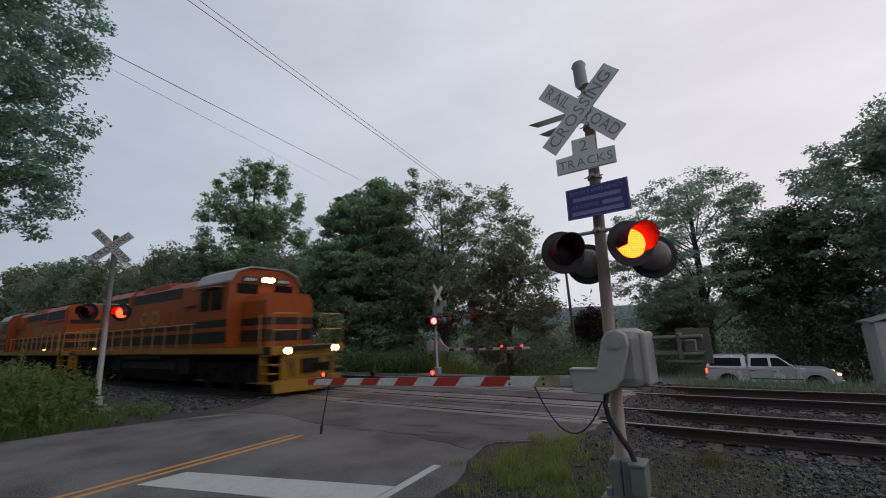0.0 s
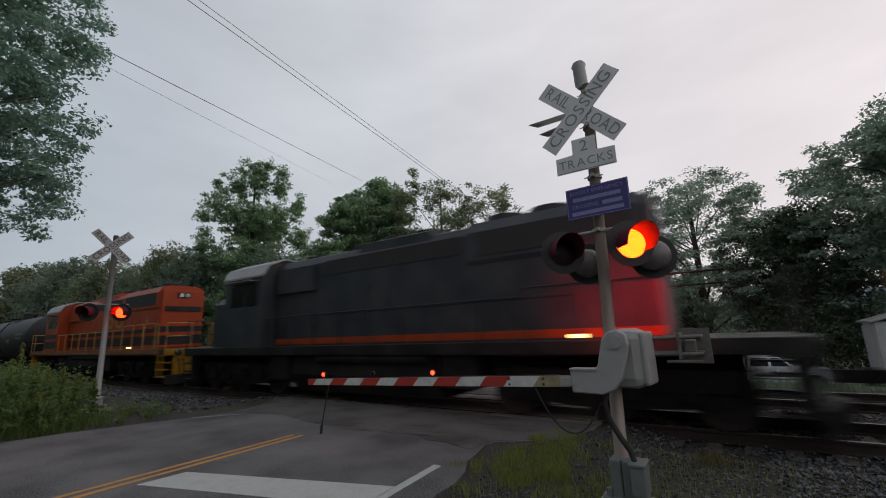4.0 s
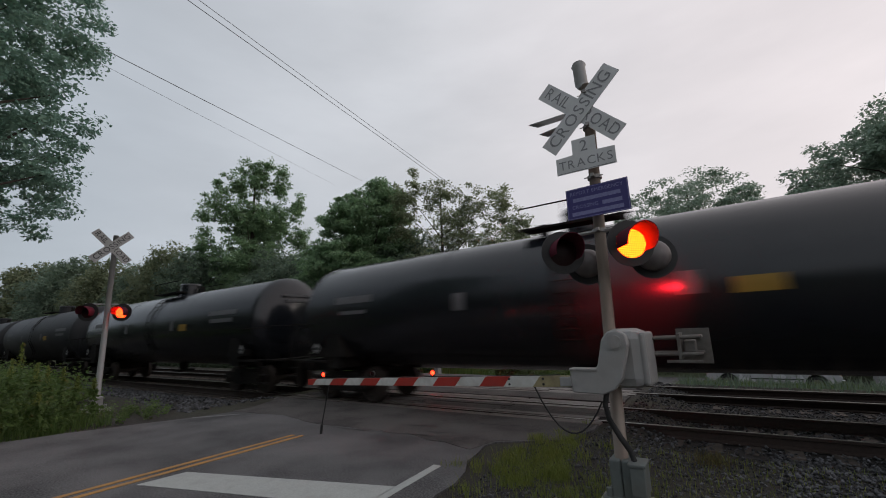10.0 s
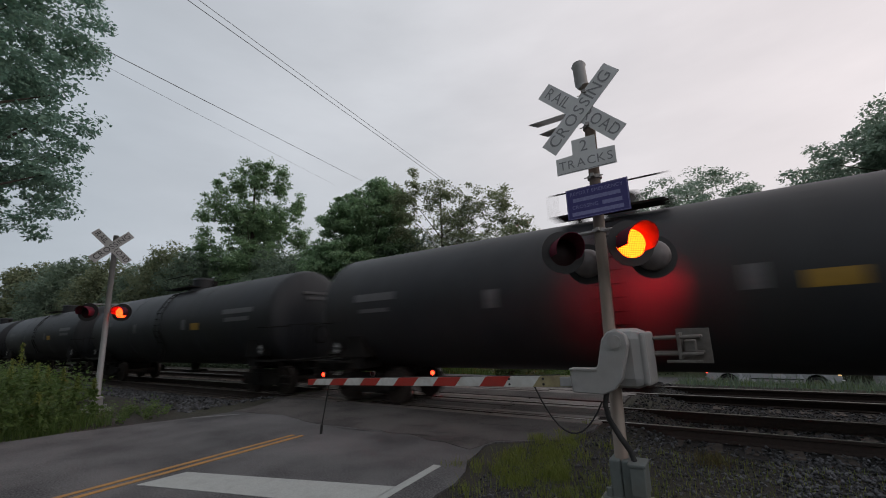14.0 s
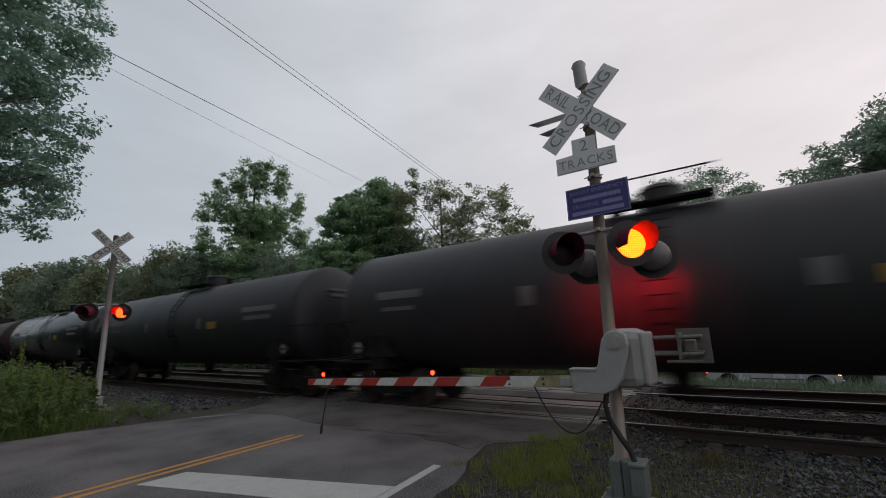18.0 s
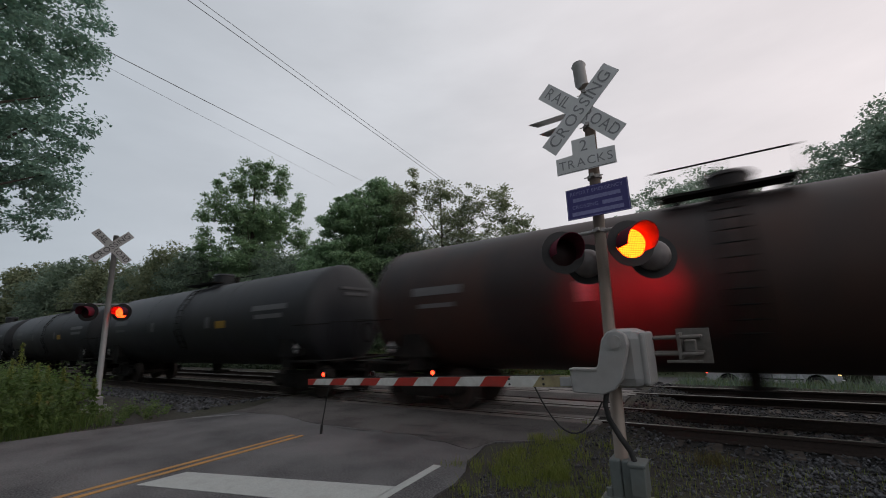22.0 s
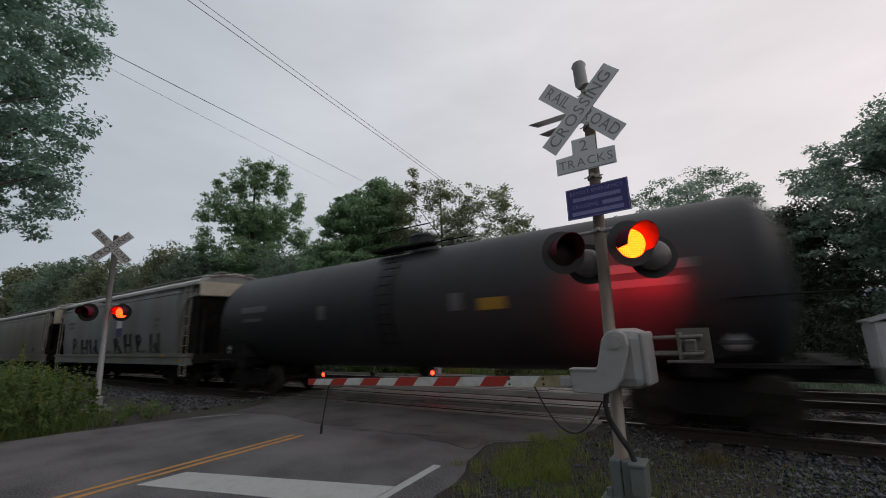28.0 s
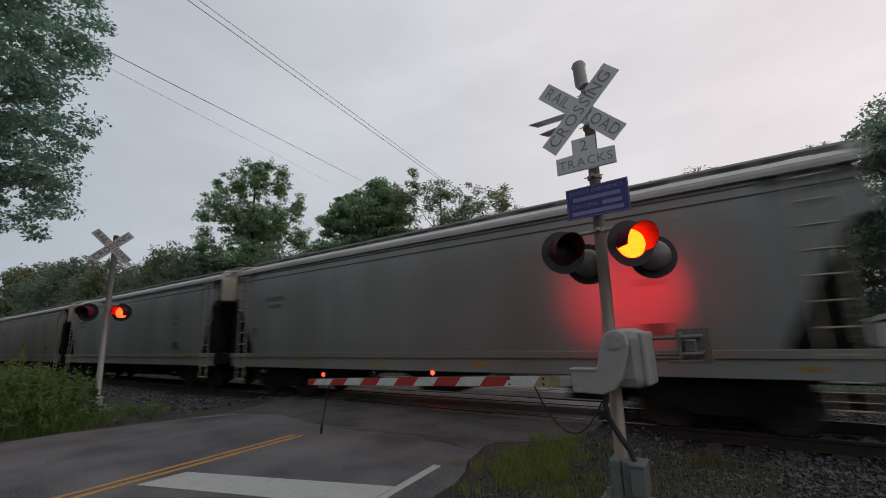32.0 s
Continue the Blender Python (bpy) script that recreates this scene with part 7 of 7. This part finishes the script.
def pickup(m):
    ob = thing("pickup_truck", m, "silver crew-cab pickup with a bed cap and lit lamps", "pickup truck")
    # body sides as one outline along x, front towards +x
    prof = [(-2.92, 0.55), (-2.92, 1.12), (-2.86, 1.2), (0.95, 1.22), (2.55, 1.16), (2.82, 1.0), (2.92, 0.75), (2.88, 0.5), (2.35, 0.42),
            (2.3, 0.75), (2.05, 0.95), (1.75, 0.95), (1.5, 0.75), (1.42, 0.42), (-1.4, 0.42), (-1.48, 0.75), (-1.72, 0.95), (-2.05, 0.95), (-2.3, 0.75), (-2.36, 0.45)]
    b = profile_y(B(), prof, -0.98, 0.98)
    bmesh.ops.bevel(b, geom=[e for e in b.edges if abs(e.verts[0].co.y - e.verts[1].co.y) < 1e-4 and e.calc_length() > 0.2], offset=0.05, segments=2, affect="EDGES")
    part("body", b, M["truck_silver"], ob)
    cab = B()
    lo = [(-0.92, -0.93, 1.2), (1.2, -0.93, 1.2), (1.2, 0.93, 1.2), (-0.92, 0.93, 1.2)]
    hi = [(-0.82, -0.76, 1.86), (0.42, -0.76, 1.86), (0.42, 0.76, 1.86), (-0.82, 0.76, 1.86)]
    v = [cab.verts.new(p) for p in lo + hi]
    for f in ((0, 1, 5, 4), (1, 2, 6, 5), (2, 3, 7, 6), (3, 0, 4, 7), (4, 5, 6, 7), (3, 2, 1, 0)):
        cab.faces.new([v[i] for i in f])
    bmesh.ops.bevel(cab, geom=cab.edges[:], offset=0.05, segments=2, affect="EDGES")
    part("cab", cab, M["truck_silver"], ob)
    cp = B()
    lo = [(-2.88, -0.93, 1.2), (-0.98, -0.93, 1.2), (-0.98, 0.93, 1.2), (-2.88, 0.93, 1.2)]
    hi = [(-2.72, -0.78, 1.84), (-0.98, -0.78, 1.86), (-0.98, 0.78, 1.86), (-2.72, 0.78, 1.84)]
    v = [cp.verts.new(p) for p in lo + hi]
    for f in ((0, 1, 5, 4), (1, 2, 6, 5), (2, 3, 7, 6), (3, 0, 4, 7), (4, 5, 6, 7), (3, 2, 1, 0)):
        cp.faces.new([v[i] for i in f])
    bmesh.ops.bevel(cp, geom=cp.edges[:], offset=0.04, segments=2, affect="EDGES")
    part("bed_cap", cp, M["truck_silver"], ob)
    for s in (-1, 1):
        def side_window(x0, x1, x2, x3, name):
            w = B()
            pts = [(x0, 1.3), (x1, 1.3), (x2, 1.74), (x3, 1.74)]
            ya = lambda z: s * (0.93 - (z - 1.2) * (0.232 if name == "cap_window" else 0.256) + 0.008)
            a = [w.verts.new((x, ya(z), z)) for x, z in pts]
            c = [w.verts.new((x, ya(z) - s * 0.01, z)) for x, z in pts]
            w.faces.new(a)
            w.faces.new(c[::-1])
            for k in range(4):
                w.faces.new((a[k], a[(k + 1) % 4], c[(k + 1) % 4], c[k]))
            bmesh.ops.recalc_face_normals(w, faces=w.faces[:])
            part(name, w, M["tinted_glass"], ob)
        side_window(-2.72, -1.2, -1.2, -2.62, "cap_window")
        side_window(-0.78, 0.02, 0.02, -0.72, "rear_window")
        side_window(0.14, 0.98, 0.5, 0.14, "front_window")
        for x in (-0.82, 0.12):
            part("door_handle", box(B(), x, x + 0.2, min(s * 0.98, s * 1.0), max(s * 0.98, s * 1.0), 1.04, 1.08), M["chrome"], ob)
        part("side_moulding", box(B(), -0.85, 1.38, min(s * 0.98, s * 0.992), max(s * 0.98, s * 0.992), 0.62, 0.68, 0.004), M["rubber"], ob)
        for x in (-1.9, 1.9):
            part("wheel_arch", arch(x, s), M["truck_silver"], ob)
        for x in (-0.88, 0.06, 1.1):
            part("door_gap", box(B(), x, x + 0.012, min(s * 0.981, s * 0.984), max(s * 0.981, s * 0.984), 0.5, 1.2), M["rubber"], ob)
        part("mirror", box(B(), 0.85, 1.02, min(s * 0.98, s * 1.2), max(s * 0.98, s * 1.2), 1.25, 1.42, 0.02), M["truck_silver"], ob)
        part("headlamp", box(B(), 2.72, 2.9, min(s * 0.7, s * 0.985), max(s * 0.7, s * 0.985), 0.9, 1.0, 0.02), M["marker_light"], ob)
        part("tail_lamp", box(B(), -2.94, -2.84, min(s * 0.8, s * 0.99), max(s * 0.8, s * 0.99), 0.9, 1.16, 0.01), M["tail_red"], ob)
        part("side_step", box(B(), -1.3, 1.3, min(s * 0.9, s * 1.04), max(s * 0.9, s * 1.04), 0.36, 0.42, 0.01), M["rubber"], ob)
        for x in (-1.9, 1.9):
            w = part("wheel", rod(B(), (x, s * 0.72, 0.4), (x, s * 0.97, 0.4), 0.4, None, 24), M["rubber"], ob)
            part("rim", rod(B(), (x, s * 0.97, 0.4), (x, s * 0.985, 0.4), 0.26, 0.22, 14), M["dull_steel"], w)
    part("windscreen", profile_y(B(), [(1.17, 1.28), (0.5, 1.8), (0.52, 1.81), (1.19, 1.29)], -0.74, 0.74), M["tinted_glass"], ob)
    part("grille", box(B(), 2.9, 2.95, -0.62, 0.62, 0.7, 1.02, 0.02), M["rubber"], ob)
    part("front_bumper", box(B(), 2.75, 2.99, -0.97, 0.97, 0.45, 0.68, 0.05), M["chrome"], ob)
    part("rear_bumper", box(B(), -3.02, -2.88, -0.95, 0.95, 0.5, 0.7, 0.03), M["chrome"], ob)
    part("roof_lamp", box(B(), 0.3, 0.4, -0.3, 0.3, 1.86, 1.9, 0.01), M["chrome"], ob)
    return ob


pickup(Matrix.Translation((1.62, 30.0, -2.01)))

shed = thing("equipment_shed", Matrix.Translation((6.4, 30.5, 0)), "pale weathered metal shed beside the tracks", "shed")
part("body", box(B(), 0, 3.2, 0, 2.6, -2.15, 1.45, 0.02), M["shed_metal"], shed)
part("roof", profile_y(B(), [(-0.15, 1.42), (1.6, 1.95), (3.35, 1.42), (3.35, 1.5), (1.6, 2.03), (-0.15, 1.5)], -0.15, 2.75), M["galv"], shed)
part("door", box(B(), 0.5, 1.4, -0.03, -0.002, -2.0, 0.2, 0.01), M["shed_metal"], shed)
for k in range(6):
    part("wall_rib", box(B(), 0.05 + 0.48 * k, 0.09 + 0.48 * k, -0.02, -0.001, -2.1, 1.4), M["shed_metal"], shed)
part("latch", box(B(), 1.28, 1.34, -0.06, -0.03, -1.0, -0.8, 0.008), M["rubber"], shed)

pole = thing("utility_pole", Matrix.Translation((-14.4, 47.9, -2.1)), "leaning wooden utility pole beyond the crossing", "utility pole")
part("shaft", tube(B(), [(0, 0, 0), (-0.1, 0, 5), (-0.25, 0, 10.9)], [0.2, 0.17, 0.13], 10), M["wood_pole"], pole)
part("cross_arm", box(B(), -1.2, 0.7, -0.05, 0.05, 10.3, 10.42), M["wood_pole"], pole)
for x in (-1.1, -0.6, 0.55):
    part("insulator", rod(B(), (x, 0, 10.42), (x, 0, 10.6), 0.06, 0.04, 8), M["galv"], pole)


def span(a, b, sag, r, label="dark overhead power wire"):
    a, b = Vector(a), Vector(b)
    pts = []
    for k in range(25):
        t = k / 24
        p = a.lerp(b, t)
        p.z -= sag * 4 * t * (1 - t)
        pts.append(p)
    return tagged(part("overhead_wire", tube(B(), pts, r, 5), M["wire"], None), label, "wire", "overhead wires")


PT = Vector((-14.7, 47.9, 8.5))
WIRES = (((-13.0, 5.1, 12.75), PT, 0.0125), ((-12.8, 5.15, 12.85), PT + Vector((0.05, 0, 0)), 0.0105))
for near_end, far_end, r in WIRES:
    n0, f0 = Vector(near_end), Vector(far_end)
    span(n0 + (n0 - f0) * 0.35, f0, 0.0, r)
span(Vector((-13.7, 3.0, 10.23)) * 1.0 + (Vector((-13.7, 3.0, 10.23)) - Vector((-26.9, 26.9, 16.3))) * 0.25, (-26.9, 26.9, 16.3), 0.0, 0.013)
span(Vector((-13.7, 3.1, 9.75)) + (Vector((-13.7, 3.1, 9.75)) - Vector((-28.5, 25.0, 15.7))) * 0.25, (-28.5, 25.0, 15.7), 0.0, 0.006)
span(PT + Vector((0.2, 0, 0.1)), (-2, 90, 7), 1.0, 0.012)
# added woods out of view: they block sky light and darken reflections on the wagons
brush("back_woods", lambda g, n: np.stack([g.uniform(-70, -2, n), g.uniform(-24, -11, n), np.full(n, 0.0)], -1), 260, 7.0, 19.0, 0.9, 60, M["leaf_dark"], "unseen wood behind the camera, added to block sky light", 49, "trees")
brush("back_woods", lambda g, n: np.stack([g.uniform(-2, 60, n), g.uniform(-34, -20, n), np.full(n, 0.0)], -1), 200, 4.0, 10.0, 0.9, 60, M["leaf_dark"], "unseen low wood behind the camera, added to shape light and reflections", 61, "trees")
brush("back_woods", lambda g, n: np.stack([g.uniform(-170, -18, n), g.uniform(-16, -8.5, n), np.full(n, 0.0)], -1), 330, 7.0, 17.0, 0.9, 60, M["leaf_dark"], "unseen wood beyond the side road, added to darken reflections", 60, "trees")


def motions():
    for ob, rows in TRAIN:
        walk(ob, rows)
        back = -1 if abs(rows[0][1].to_euler().z) > 1 else 1
        x0 = rows[0][1].translation.x
        # the wheels roll while their wagon is near the crossing
        t0 = max(0.0, (-62 - x0) / 14.3)
        t1 = min(32.0, (18 - x0) / 13.6)
        if t1 <= t0:
            continue
        frames = range(frame(t0), frame(t1) + 1)
        for w in [o for o in ob.children_recursive if o.name.startswith("wheelset")]:
            base, r = w.location.copy(), w.location.z
            turned = []
            for f in frames:
                t = (f - 1) / FPS
                a = back * (V0 * t + ACC * t * t) / r
                turned.append((t, Matrix.Translation(base) @ Matrix.Rotation(a, 4, "Y")))
            if turned[0][0] > 0:
                turned.insert(0, (0.0, turned[0][1]))
            if turned[-1][0] < 32.0:
                turned.append((32.0, turned[-1][1]))
            walk(w, turned)
    period, first = 1.272, 0.44
    for lens, phase in FLASH:
        # phase 0 is lit at the start; the disc shows its lit face at 0 degrees and its dark face at 180
        at = lens.matrix_basis.copy()
        turn = 0.0 if phase == 0 else 180.0
        rows = [(0.0, at @ pose(0, 0, 0, 0, 0, turn))]
        t = first
        while t < 31.8:
            f = round(t * FPS)
            for k, part_turn in enumerate((0, 60, 120, 180)):
                rows.append(((f + k - 2) / FPS, at @ pose(0, 0, 0, 0, 0, turn + part_turn)))
            turn += 180.0
            t += period / 2
        rows.append((32.0, at @ pose(0, 0, 0, 0, 0, turn)))
        walk(lens, rows)


motions()
